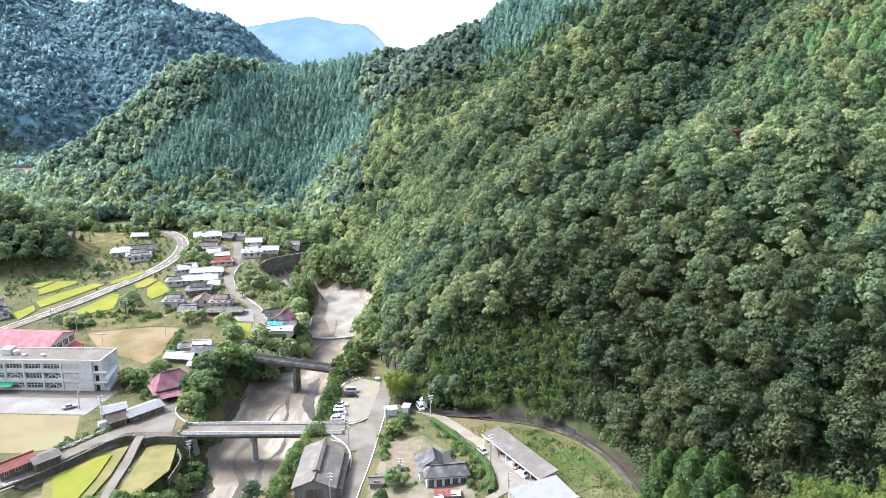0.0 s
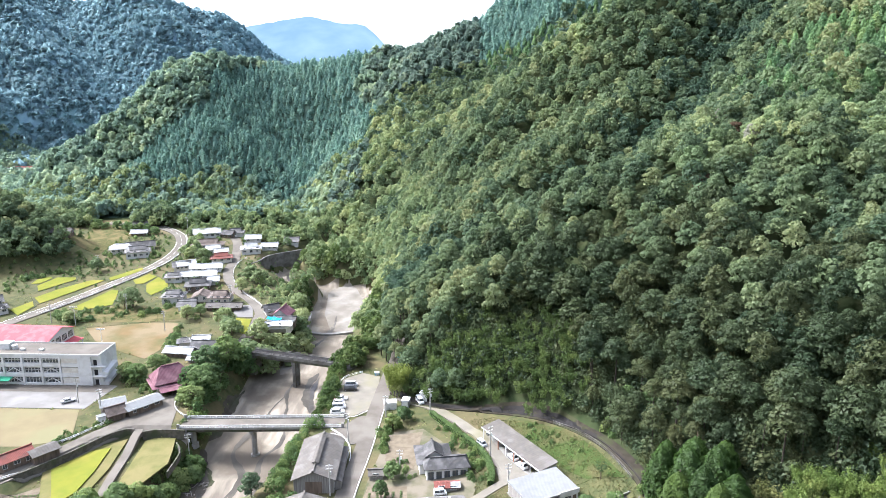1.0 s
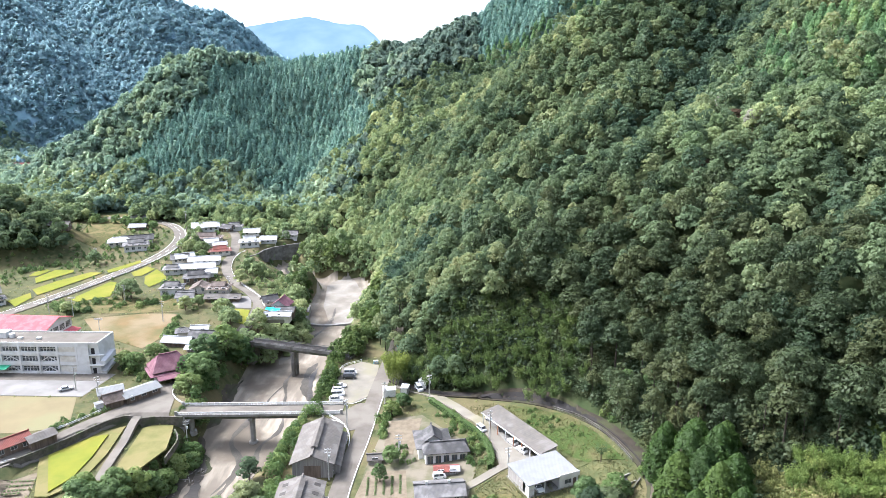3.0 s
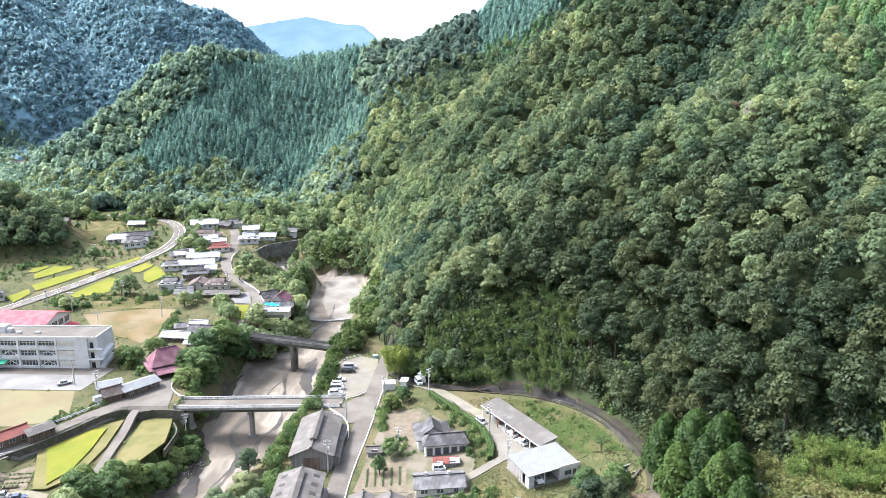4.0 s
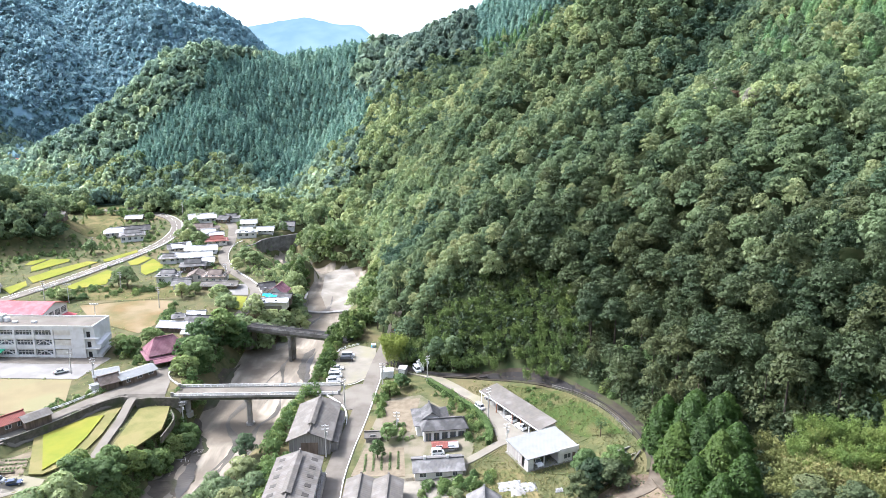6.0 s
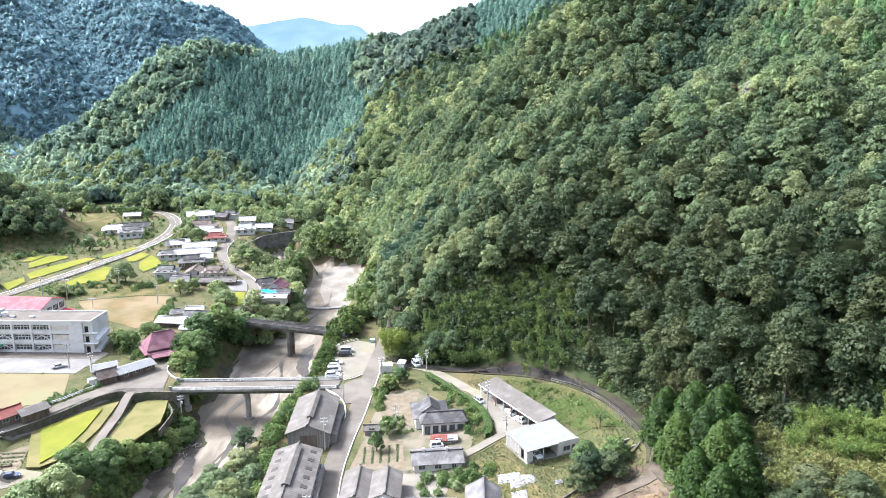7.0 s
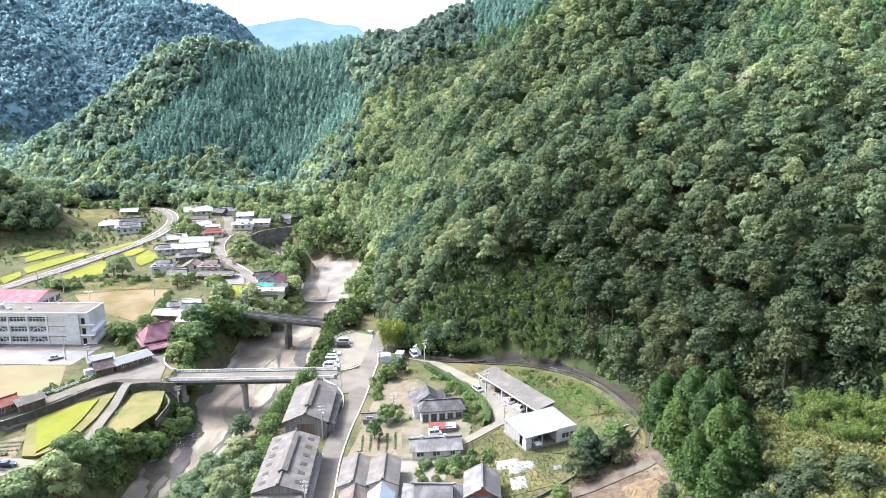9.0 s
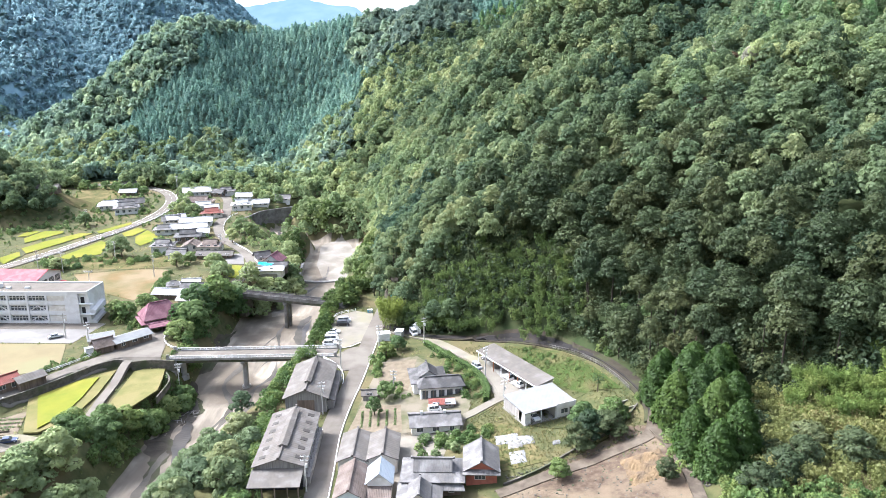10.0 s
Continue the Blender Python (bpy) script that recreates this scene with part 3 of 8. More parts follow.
# ---- far peak ----
def far_peak():
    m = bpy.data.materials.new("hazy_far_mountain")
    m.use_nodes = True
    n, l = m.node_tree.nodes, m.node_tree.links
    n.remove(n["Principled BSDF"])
    # the peak glows by itself; its emission colour stands for the haze
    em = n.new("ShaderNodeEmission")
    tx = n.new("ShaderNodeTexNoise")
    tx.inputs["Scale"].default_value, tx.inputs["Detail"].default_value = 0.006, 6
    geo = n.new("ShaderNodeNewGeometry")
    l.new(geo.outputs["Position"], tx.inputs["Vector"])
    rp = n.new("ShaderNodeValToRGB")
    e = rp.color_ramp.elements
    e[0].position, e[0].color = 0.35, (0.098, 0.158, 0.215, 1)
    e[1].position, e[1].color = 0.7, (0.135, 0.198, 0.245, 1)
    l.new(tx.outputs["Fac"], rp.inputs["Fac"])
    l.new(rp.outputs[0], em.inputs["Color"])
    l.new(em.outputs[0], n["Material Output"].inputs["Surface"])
    xs = np.linspace(-1900, 900, 141)
    prof = interp(xs, [-1900, -1300, -991, -873, -760, -682, -600, -523, -460, -406, -350, -306, -234, 100, 900], [250, 340, 409, 428, 447, 456, 438, 420, 419, 414, 368, 322, 246, 200, 180])
    prof = prof + waves(xs, xs * 0, 90, 41) * 1.5
    rows = []
    for k, (yy, s) in enumerate(((3700, 1.0), (3500, 0.8), (3250, 0.5), (2900, 0.1))):
        rows.append(np.stack([xs * (yy / 3700), np.full_like(xs, yy), prof * s + waves(xs, xs * 0 + yy, 220, 42) * 9 * (k > 0)], -1))
    v = np.concatenate(rows)
    nx = len(xs)
    idx = np.arange(len(v)).reshape(-1, nx)
    f = np.stack([idx[1:, :-1], idx[1:, 1:], idx[:-1, 1:], idx[:-1, :-1]], -1).reshape(-1, 4)
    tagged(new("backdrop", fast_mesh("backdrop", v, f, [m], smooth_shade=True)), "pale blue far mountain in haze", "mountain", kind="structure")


far_peak()


# ---- building kit ----
class Geo:
    """Gathers corners and faces of one part."""

    def __init__(self):
        self.v, self.f = [], []

    def poly(self, pts):
        k = len(self.v)
        self.v += [tuple(p) for p in pts]
        self.f.append(tuple(range(k, k + len(pts))))
        return self

    def hexa(self, lo, hi):
        """A solid between two four-cornered rings, lower and upper, both counter-clockwise."""
        k = len(self.v)
        self.v += [tuple(p) for p in lo] + [tuple(p) for p in hi]
        n = len(lo)
        self.f += [tuple(k + i for i in reversed(range(n))), tuple(k + n + i for i in range(n))]
        self.f += [(k + i, k + (i + 1) % n, k + n + (i + 1) % n, k + n + i) for i in range(n)]
        return self

    def box(self, x0, x1, y0, y1, z0, z1):
        return self.hexa([(x0, y0, z0), (x1, y0, z0), (x1, y1, z0), (x0, y1, z0)], [(x0, y0, z1), (x1, y0, z1), (x1, y1, z1), (x0, y1, z1)])

    def rod(self, a, b, r0, r1=None, n=8):
        a, b = Vector(a), Vector(b)
        r1 = r0 if r1 is None else r1
        ax = (b - a).normalized()
        u = ax.orthogonal().normalized()
        w = ax.cross(u)
        ring = [(u * math.cos(6.2832 * i / n) + w * math.sin(6.2832 * i / n)) for i in range(n)]
        return self.hexa([a + q * r0 for q in ring], [b + q * r1 for q in ring])

    def slab(self, pts, t):
        """A plate of thickness t under a top outline."""
        return self.hexa([(p[0], p[1], p[2] - t) for p in pts], pts)

    def mesh(self, name, material):
        me = bpy.data.meshes.new(name)
        me.from_pydata(self.v, [], self.f)
        me.materials.append(material)
        me.update()
        return me


def part(name, geo, material, parent, label=""):
    ob = new(name, geo if isinstance(geo, bpy.types.Mesh) else geo.mesh(name, material))
    ob.parent = parent
    return tagged(ob, label)


def thing(name, label, category, x, y, z=None, yaw=0.0, group="", kind=""):
    ob = new(name)
    ob.matrix_basis = pose(x, y, float(hz(x, y)) if z is None else z, 0, 0, yaw)
    ob.empty_display_size = 0.5
    return tagged(ob, label, category, group, kind)


def plain(name, geo, material, label, category, kind="", group=""):
    return tagged(new(name, geo.mesh(name, material)), label, category, group, kind)


def clip_poly(poly, a, b, c):
    """Keeps the part of a polygon where a*x + b*y <= c."""
    out = []
    for i, p in enumerate(poly):
        q = poly[(i + 1) % len(poly)]
        dp, dq = a * p[0] + b * p[1] - c, a * q[0] + b * q[1] - c
        if dp <= 0:
            out.append(p)
        if dp * dq < 0:
            t = dp / (dp - dq)
            out.append((p[0] + t * (q[0] - p[0]), p[1] + t * (q[1] - p[1])))
    return out


KEEP_OUT = []


def patch(name, outline, material, label, category, lift=0.07, step=2.0, level=None, kind="structure", skirt=0.4):
    """A surface laid over the ground inside a convex outline; level: flat at that height."""
    if category not in ("grass", "meadow", "lot"):
        KEEP_OUT.append(("ring", outline))
    g = Geo()
    area = sum(p[0] * q[1] - q[0] * p[1] for p, q in zip(outline, outline[1:] + outline[:1]))
    ring = outline if area > 0 else outline[::-1]
    xs, ys = [p[0] for p in ring], [p[1] for p in ring]
    z = (lambda x, y: level) if level is not None else (lambda x, y: float(hz(x, y)) + lift)
    i0, i1, j0, j1 = math.floor(min(xs) / step), math.ceil(max(xs) / step), math.floor(min(ys) / step), math.ceil(max(ys) / step)
    for i in range(i0, i1):
        for j in range(j0, j1):
            c = [(i * step, j * step), ((i + 1) * step, j * step), ((i + 1) * step, (j + 1) * step), (i * step, (j + 1) * step)]
            for p, q in zip(ring, ring[1:] + ring[:1]):
                nx, ny = q[1] - p[1], p[0] - q[0]
                c = clip_poly(c, nx, ny, nx * p[0] + ny * p[1])
                if len(c) < 3:
                    break
            if len(c) >= 3:
                g.poly([(x, y, z(x, y)) for x, y in c])
    for p, q in zip(ring, ring[1:] + ring[:1]):
        k = max(1, int(math.hypot(q[0] - p[0], q[1] - p[1]) / step))
        for s in range(k):
            a = (p[0] + (q[0] - p[0]) * s / k, p[1] + (q[1] - p[1]) * s / k)
            b = (p[0] + (q[0] - p[0]) * (s + 1) / k, p[1] + (q[1] - p[1]) * (s + 1) / k)
            za, zb = z(*a), z(*b)
            g.poly([(a[0], a[1], za - skirt), (b[0], b[1], zb - skirt), (b[0], b[1], zb), (a[0], a[1], za)])
    return plain(name, g, material, label, category, kind)


def curve_points(pts, step=1.5):
    """Even points on a smooth line through pts."""
    p = [Vector(q) for q in pts]
    p = [2 * p[0] - p[1]] + p + [2 * p[-1] - p[-2]]
    out = []
    for i in range(1, len(p) - 2):
        n = max(2, int((p[i + 1] - p[i]).length / step))
        for k in range(n):
            t = k / n
            a, b, c, d = p[i - 1], p[i], p[i + 1], p[i + 2]
            out.append(0.5 * ((2 * b) + (c - a) * t + (2 * a - 5 * b + 4 * c - d) * t * t + (3 * b - a - 3 * c + d) * t ** 3))
    out.append(p[-2])
    return out


def sides(line, off):
    """The line moved sideways by off (to its right)."""
    out = []
    for i, p in enumerate(line):
        d = (line[min(i + 1, len(line) - 1)] - line[max(i - 1, 0)]).normalized()
        out.append(Vector((p[0] + d[1] * off, p[1] - d[0] * off)))
    return out


def ribbon(name, pts, width, material, label, category, lift=0.12, off=0.0, height=None, kind="structure", skirt=0.5, bend=True):
    """A road or line laid along pts (x, y)."""
    line = curve_points([(p[0], p[1]) for p in pts]) if bend else [Vector(p) for p in pts]
    g = Geo()
    KEEP_OUT.append(("line", [(p[0], p[1]) for p in pts], abs(off) + width / 2 + 0.5))
    lanes = max(2, int(width / 1.5) + 1)
    rows = []
    for k in range(lanes + 1):
        o = off - width / 2 + width * k / lanes
        rows.append(sides(line, o))
    zs = [[(float(hz(p[0], p[1])) if height is None else height(p[0], p[1])) + lift for p in r] for r in rows]
    if height is None:
        for i in range(len(line)):  # level across, so that the carriageway does not lean with the slope
            zc = max(zs[k][i] for k in range(lanes + 1)) if width < 8 else None
            if zc is not None:
                for k in range(lanes + 1):
                    zs[k][i] = zc if abs(zc - zs[k][i]) < 0.8 else zs[k][i]
    n = len(line)
    for k in range(lanes + 1):
        g.v += [(r[0], r[1], z) for r, z in zip(rows[k], zs[k])]
    for k in range(lanes):
        g.f += [(k * n + i, (k + 1) * n + i, (k + 1) * n + i + 1, k * n + i + 1) for i in range(n - 1)]
    if skirt:
        for k in (0, lanes):
            b = len(g.v)
            g.v += [(r[0], r[1], z - skirt) for r, z in zip(rows[k], zs[k])]
            g.f += [(k * n + i, b + i, b + i + 1, k * n + i + 1) for i in range(n - 1)]
    return plain(name, g, material, label, category, kind)


# ---- more materials ----
M_LINE = mat("white_road_paint", (0.75, 0.75, 0.72), (0.55, 0.55, 0.52), 1.5, 0.7)
M_WHITE = mat("white_wall_paint", (0.576, 0.576, 0.569), (0.526, 0.522, 0.511), 0.4, 0.7, c3=(0.461, 0.454, 0.432), s3=0.3, bump=0.05)
M_PLASTER = mat("aged_plaster", (0.575, 0.558, 0.506), (0.471, 0.443, 0.391), 0.6, 0.85, c3=(0.460, 0.425, 0.368), s3=0.3)
M_DARKCONCRETE = mat("dark_stained_concrete", (0.17, 0.165, 0.155), (0.11, 0.105, 0.098), 0.5, 0.9, bump=0.3, fine=5, c3=(0.085, 0.08, 0.07), s3=0.22)
M_BLUEWALL = mat("pale_blue_siding", (0.42, 0.48, 0.51), (0.37, 0.425, 0.45), 0.7, 0.6)
M_REDWALL = mat("brick_red_siding", (0.36, 0.13, 0.09), (0.27, 0.10, 0.07), 0.8, 0.7)
M_WOOD = mat("weathered_wood", (0.17, 0.13, 0.10), (0.09, 0.07, 0.055), 1.2, 0.85, bump=0.3, streak=(1, 1, 0.15))
M_GREYWOOD = mat("grey_weathered_boards", (0.27, 0.255, 0.235), (0.16, 0.15, 0.14), 1.6, 0.9, bump=0.3, streak=(2.5, 2.5, 0.1))
M_DARK = mat("dark_interior", (0.03, 0.03, 0.032), (0.02, 0.02, 0.02), 1, 0.9)
M_STEEL = mat("painted_steel", (0.62, 0.63, 0.63), (0.5, 0.5, 0.5), 1.5, 0.45, metal=0.3)
M_POLE = mat("pole_concrete", (0.40, 0.39, 0.36), (0.30, 0.29, 0.27), 1.0, 0.85)
M_RUBBER = mat("tyre_rubber", (0.025, 0.025, 0.025), (0.04, 0.04, 0.04), 4, 0.85)
M_STONE = mat("stone_retaining_wall", (0.115, 0.105, 0.09), (0.065, 0.06, 0.05), 0.9, 0.9, bump=0.8, fine=2.2, c3=(0.06, 0.068, 0.04), s3=0.25)
M_RICE = mat("ripening_rice", (0.150, 0.152, 0.026), (0.120, 0.138, 0.024), 0.25, 0.95, bump=0.8, fine=4, c3=(0.172, 0.160, 0.034), s3=0.08, spec=0.03)
M_STUBBLE = mat("mown_rice_stubble", (0.126, 0.116, 0.044), (0.102, 0.102, 0.035), 0.4, 0.95, bump=0.6, fine=5, c3=(0.144, 0.125, 0.053), s3=0.12)
M_SAND = mat("sandy_yard", (0.159, 0.133, 0.074), (0.137, 0.115, 0.065), 0.12, 0.95, bump=0.15, fine=5, c3=(0.148, 0.137, 0.074), s3=0.05)
M_PAVE = mat("pale_paving", (0.164, 0.157, 0.146), (0.139, 0.133, 0.124), 0.2, 0.9, c3=(0.200, 0.196, 0.185), s3=0.06)
M_LOT = mat("gravel_lot", (0.172, 0.158, 0.130), (0.139, 0.127, 0.104), 0.3, 0.95, bump=0.3, fine=5, c3=(0.160, 0.148, 0.101), s3=0.1)
M_SOIL = mat("garden_soil", (0.146, 0.121, 0.086), (0.107, 0.088, 0.061), 0.6, 0.95, bump=0.5, fine=4)
M_DIRT = mat("bare_earth", (0.099, 0.076, 0.055), (0.060, 0.044, 0.032), 0.9, 0.95, bump=1.0, fine=3, c3=(0.125, 0.099, 0.069), s3=0.12, spec=0.03)
M_TRACK = mat("dusty_track", (0.110, 0.093, 0.072), (0.076, 0.063, 0.048), 0.55, 0.95, bump=0.6, fine=4, c3=(0.062, 0.050, 0.039), s3=0.25, spec=0.03)
M_CLAY = mat("tan_clay", (0.153, 0.112, 0.065), (0.112, 0.080, 0.046), 0.9, 0.95, bump=1.0, fine=4, c3=(0.095, 0.071, 0.048), s3=0.35)
M_BROWNFIELD = mat("dry_field", (0.129, 0.089, 0.040), (0.082, 0.078, 0.031), 0.12, 0.95, bump=0.5, fine=3, c3=(0.157, 0.122, 0.072), s3=0.045)
M_MEADOW = mat("rough_grass", (0.105, 0.090, 0.042), (0.050, 0.060, 0.022), 0.8, 0.95, bump=0.8, fine=3, c3=(0.125, 0.103, 0.052), s3=0.12, spec=0.02)
M_GRASS = mat("green_verge", (0.030, 0.052, 0.014), (0.048, 0.062, 0.021), 0.5, 0.95, bump=0.8, fine=3, c3=(0.072, 0.068, 0.031), s3=0.11, spec=0.02)
# brown earth darkened to stand for tree shade along the lane
M_VERGE = mat("shaded_verge_earth", (0.039, 0.032, 0.025), (0.025, 0.022, 0.016), 0.5, 0.95, bump=0.6, fine=3, c3=(0.038, 0.041, 0.020), s3=0.15)
# asphalt darkened for forest shade on the lane; also on the upstream bridge
M_DARKROAD = mat("darkened_asphalt", (0.021, 0.020, 0.020), (0.016, 0.015, 0.015), 0.3, 0.9, bump=0.3, fine=4, c3=(0.028, 0.025, 0.023), s3=0.12)
M_TARP = mat("blue_tarpaulin", (0.03, 0.38, 0.62), (0.02, 0.32, 0.55), 0.8, 0.5, bump=0.3)
M_SHEET = mat("white_plastic_sheet", (0.244, 0.244, 0.244), (0.183, 0.183, 0.183), 0.8, 0.5, bump=0.4)
M_RUST = mat("rusty_steel", (0.30, 0.13, 0.07), (0.20, 0.09, 0.05), 1.5, 0.8)
M_MUD = mat("shaded_river_mud", (0.068, 0.058, 0.044), (0.044, 0.038, 0.030), 0.4, 0.9, bump=0.7, fine=2.0, c3=(0.040, 0.046, 0.024), s3=0.1)
M_PLOT = mat("sandy_plot", (0.118, 0.106, 0.076), (0.071, 0.074, 0.037), 0.3, 0.95, bump=0.4, fine=3, c3=(0.142, 0.123, 0.092), s3=0.14)
M_BANK = mat("dark_terrace_bank", (0.045, 0.055, 0.026), (0.065, 0.066, 0.036), 0.6, 0.95, bump=0.6, fine=3)
M_WETGRAVEL = mat("wet_gravel", (0.076, 0.068, 0.055), (0.050, 0.045, 0.037), 0.15, 0.5, bump=0.4, fine=3)
M_BARK = mat("tree_bark", (0.11, 0.085, 0.06), (0.07, 0.055, 0.04), 2.0, 0.9, bump=0.5, streak=(1, 1, 0.3))


def glass_mat():
    m = mat("window_glass", (0.075, 0.085, 0.092), (0.05, 0.056, 0.06), 0.5, 0.08, spec=0.6)
    return m


M_GLASS = glass_mat()


def water_mat():
    m = mat("river_water", (0.035, 0.032, 0.028), (0.05, 0.044, 0.036), 0.2, 0.3, spec=0.14, bump=0.05, fine=1.5)
    return m


M_WATER = water_mat()


def roof_mat(name, c1, c2, pitch, rough=0.6, c3=None, metal=0.0, depth=0.6, along="X"):
    """Roofing with ribs or tile courses down the slope, in the roof's own space."""
    m = mat(name, c1, c2, 0.7, max(rough, 0.7), metal, c3=c3, s3=0.35, object_space=True, spec=0.08)
    n, l = m.node_tree.nodes, m.node_tree.links
    co = n.new("ShaderNodeTexCoord")
    w = n.new("ShaderNodeTexWave")
    w.bands_direction = along
    w.inputs["Scale"].default_value = 0.314 / pitch
    w.inputs["Distortion"].default_value = 0.3
    l.new(co.outputs["Object"], w.inputs["Vector"])
    b = n.new("ShaderNodeBump")
    b.inputs["Strength"].default_value, b.inputs["Distance"].default_value = depth, 0.08
    l.new(w.outputs["Fac"], b.inputs["Height"])
    l.new(b.outputs[0], n["Principled BSDF"].inputs["Normal"])
    return m


GREYTILE, DARKTILE, GREYSHEET, BROWNTILE = (0.114, 0.109, 0.102), (0.068, 0.066, 0.063), (0.112, 0.102, 0.089), (0.13, 0.104, 0.088)
M_TILE = {a: roof_mat("grey_roof_tiles", GREYTILE, (0.085, 0.084, 0.084), 0.32, 0.6, (0.17, 0.165, 0.16), along=a, depth=0.35) for a in "XY"}
M_DTILE = {a: roof_mat("dark_roof_tiles", DARKTILE, (0.05, 0.05, 0.051), 0.32, 0.6, (0.115, 0.112, 0.11), along=a, depth=0.35) for a in "XY"}
# brighter copy of the white metal roofing; sun glare put into its colour
M_BRIGHTSHEET = {a: roof_mat("sunlit_white_roofing", (0.374, 0.382, 0.382), (0.317, 0.324, 0.324), 0.4, 0.5, (0.259, 0.259, 0.256), along=a, depth=0.2) for a in "XY"}
M_GSHEET = {a: roof_mat("weathered_grey_slates", GREYSHEET, (0.088, 0.082, 0.075), 0.75, 0.85, (0.135, 0.126, 0.116), along=a, depth=0.25) for a in "XY"}
M_BTILE = {a: roof_mat("brown_roof_tiles", BROWNTILE, (0.08, 0.064, 0.055), 0.35, 0.7, (0.15, 0.125, 0.11), along=a) for a in "XY"}
M_WSHEET = {a: roof_mat("white_metal_roofing", (0.181, 0.187, 0.184), (0.168, 0.173, 0.173), 0.4, 0.5, (0.158, 0.162, 0.158), along=a, depth=0.3) for a in "XY"}
M_PSHEET = {a: roof_mat("purple_metal_roofing", (0.15, 0.072, 0.088), (0.11, 0.052, 0.066), 0.45, 0.6, (0.19, 0.105, 0.118), along=a) for a in "XY"}
M_RSHEET = {a: roof_mat("faded_red_metal_roofing", (0.40, 0.085, 0.095), (0.35, 0.075, 0.083), 0.5, 0.8, (0.42, 0.12, 0.125), along=a) for a in "XY"}
M_RUSTSHEET = {a: roof_mat("rust_red_metal_roofing", (0.175, 0.062, 0.05), (0.14, 0.052, 0.042), 0.4, 0.6, (0.12, 0.06, 0.05), along=a) for a in "XY"}
M_LBLUE = {a: roof_mat("pale_blue_metal_roofing", (0.34, 0.385, 0.41), (0.31, 0.35, 0.375), 0.4, 0.5, along=a) for a in "XY"}


# ---- houses ----
def gable_geo(w, d, h, rise, over, axis, t=0.16, x0=0.0, y0=0.0):
    """Two roof plates over a plan w by d with the ridge along axis."""
    g = Geo()
    if axis == "x":
        s = rise / (d / 2)
        for k in (-1, 1):
            e = (d / 2 + over) * k
            ze = h - over * s
            top = [(x0 - w / 2 - over, y0 + e, ze), (x0 + w / 2 + over, y0 + e, ze), (x0 + w / 2 + over, y0, h + rise), (x0 - w / 2 - over, y0, h + rise)]
            g.slab(top if k < 0 else top[::-1], t)
    else:
        s = rise / (w / 2)
        for k in (-1, 1):
            e = (w / 2 + over) * k
            ze = h - over * s
            top = [(x0 + e, y0 - d / 2 - over, ze), (x0, y0 - d / 2 - over, h + rise), (x0, y0 + d / 2 + over, h + rise), (x0 + e, y0 + d / 2 + over, ze)]
            g.slab(top[::-1] if k < 0 else top, t)
    return g


def hip_geo(w, d, h, rise, over, axis, t=0.16, cut=0.45):
    """A hip roof; its ridge along axis."""
    g = Geo()
    W, D = w / 2 + over, d / 2 + over
    zl, zt = h - 0.25 * over, h + rise
    if axis == "x":
        r = max(0.3, W - D * (1 - cut) - over * 0.3)
        a, b = (-r, 0, zt), (r, 0, zt)
        c = [(-W, -D, zl), (W, -D, zl), (W, D, zl), (-W, D, zl)]
        faces = [[c[0], c[1], b, a], [c[1], c[2], b], [c[2], c[3], a, b], [c[3], c[0], a]]
    else:
        r = max(0.3, D - W * (1 - cut) - over * 0.3)
        a, b = (0, -r, zt), (0, r, zt)
        c = [(-W, -D, zl), (W, -D, zl), (W, D, zl), (-W, D, zl)]
        faces = [[c[0], c[1], a], [c[1], c[2], b, a], [c[2], c[3], b], [c[3], c[0], a, b]]
    for f in faces:
        g.slab(f, t)
    return g


def wall_geo(w, d, h, rise=0.0, axis="x", deep=1.6):
    """Four walls with their gable ends."""
    g = Geo()
    W, D = w / 2, d / 2
    if axis == "x":
        g.hexa([(-W, -D, -deep), (-W, D, -deep), (-W, D, h), (-W, 0, h + rise), (-W, -D, h)][::-1], [(W, -D, -deep), (W, D, -deep), (W, D, h), (W, 0, h + rise), (W, -D, h)][::-1])
    else:
        g.hexa([(-W, -D, -deep), (W, -D, -deep), (W, -D, h), (0, -D, h + rise), (-W, -D, h)], [(-W, D, -deep), (W, D, -deep), (W, D, h), (0, D, h + rise), (-W, D, h)])
    return g


SHARED = {}


def window(parent, side, u, z, ww, hh, w, d, frame_mat=None, bars=2, name="window"):
    """A framed window with a sunk pane on side s, n, e or w of a plan w by d."""
    key = (round(ww, 2), round(hh, 2), bars, frame_mat.name if frame_mat else "")
    if key not in SHARED:
        f, p = Geo(), Geo()
        b = 0.07
        f.box(-ww / 2, ww / 2, -0.06, 0.02, -hh / 2, -hh / 2 + b).box(-ww / 2, ww / 2, -0.06, 0.02, hh / 2 - b, hh / 2)
        for k in range(bars + 1):
            x = -ww / 2 + (ww - b) * k / bars
            f.box(x, x + b, -0.06, 0.02, -hh / 2 + b, hh / 2 - b)
        p.box(-ww / 2 + 0.02, ww / 2 - 0.02, -0.02, 0.02, -hh / 2 + 0.02, hh / 2 - 0.02)
        SHARED[key] = (f.mesh("window", frame_mat or M_STEEL), p.mesh("pane", M_GLASS))
    fm, pm = SHARED[key]
    ob = part(name, fm, None, parent)
    ob.matrix_basis = {"s": pose(u, -d / 2 - 0.01, z), "n": pose(u, d / 2 + 0.01, z, 0, 0, 180), "e": pose(w / 2 + 0.01, u, z, 0, 0, 90), "w": pose(-w / 2 - 0.01, u, z, 0, 0, -90)}[side]
    part("pane", pm, None, ob)
    return ob


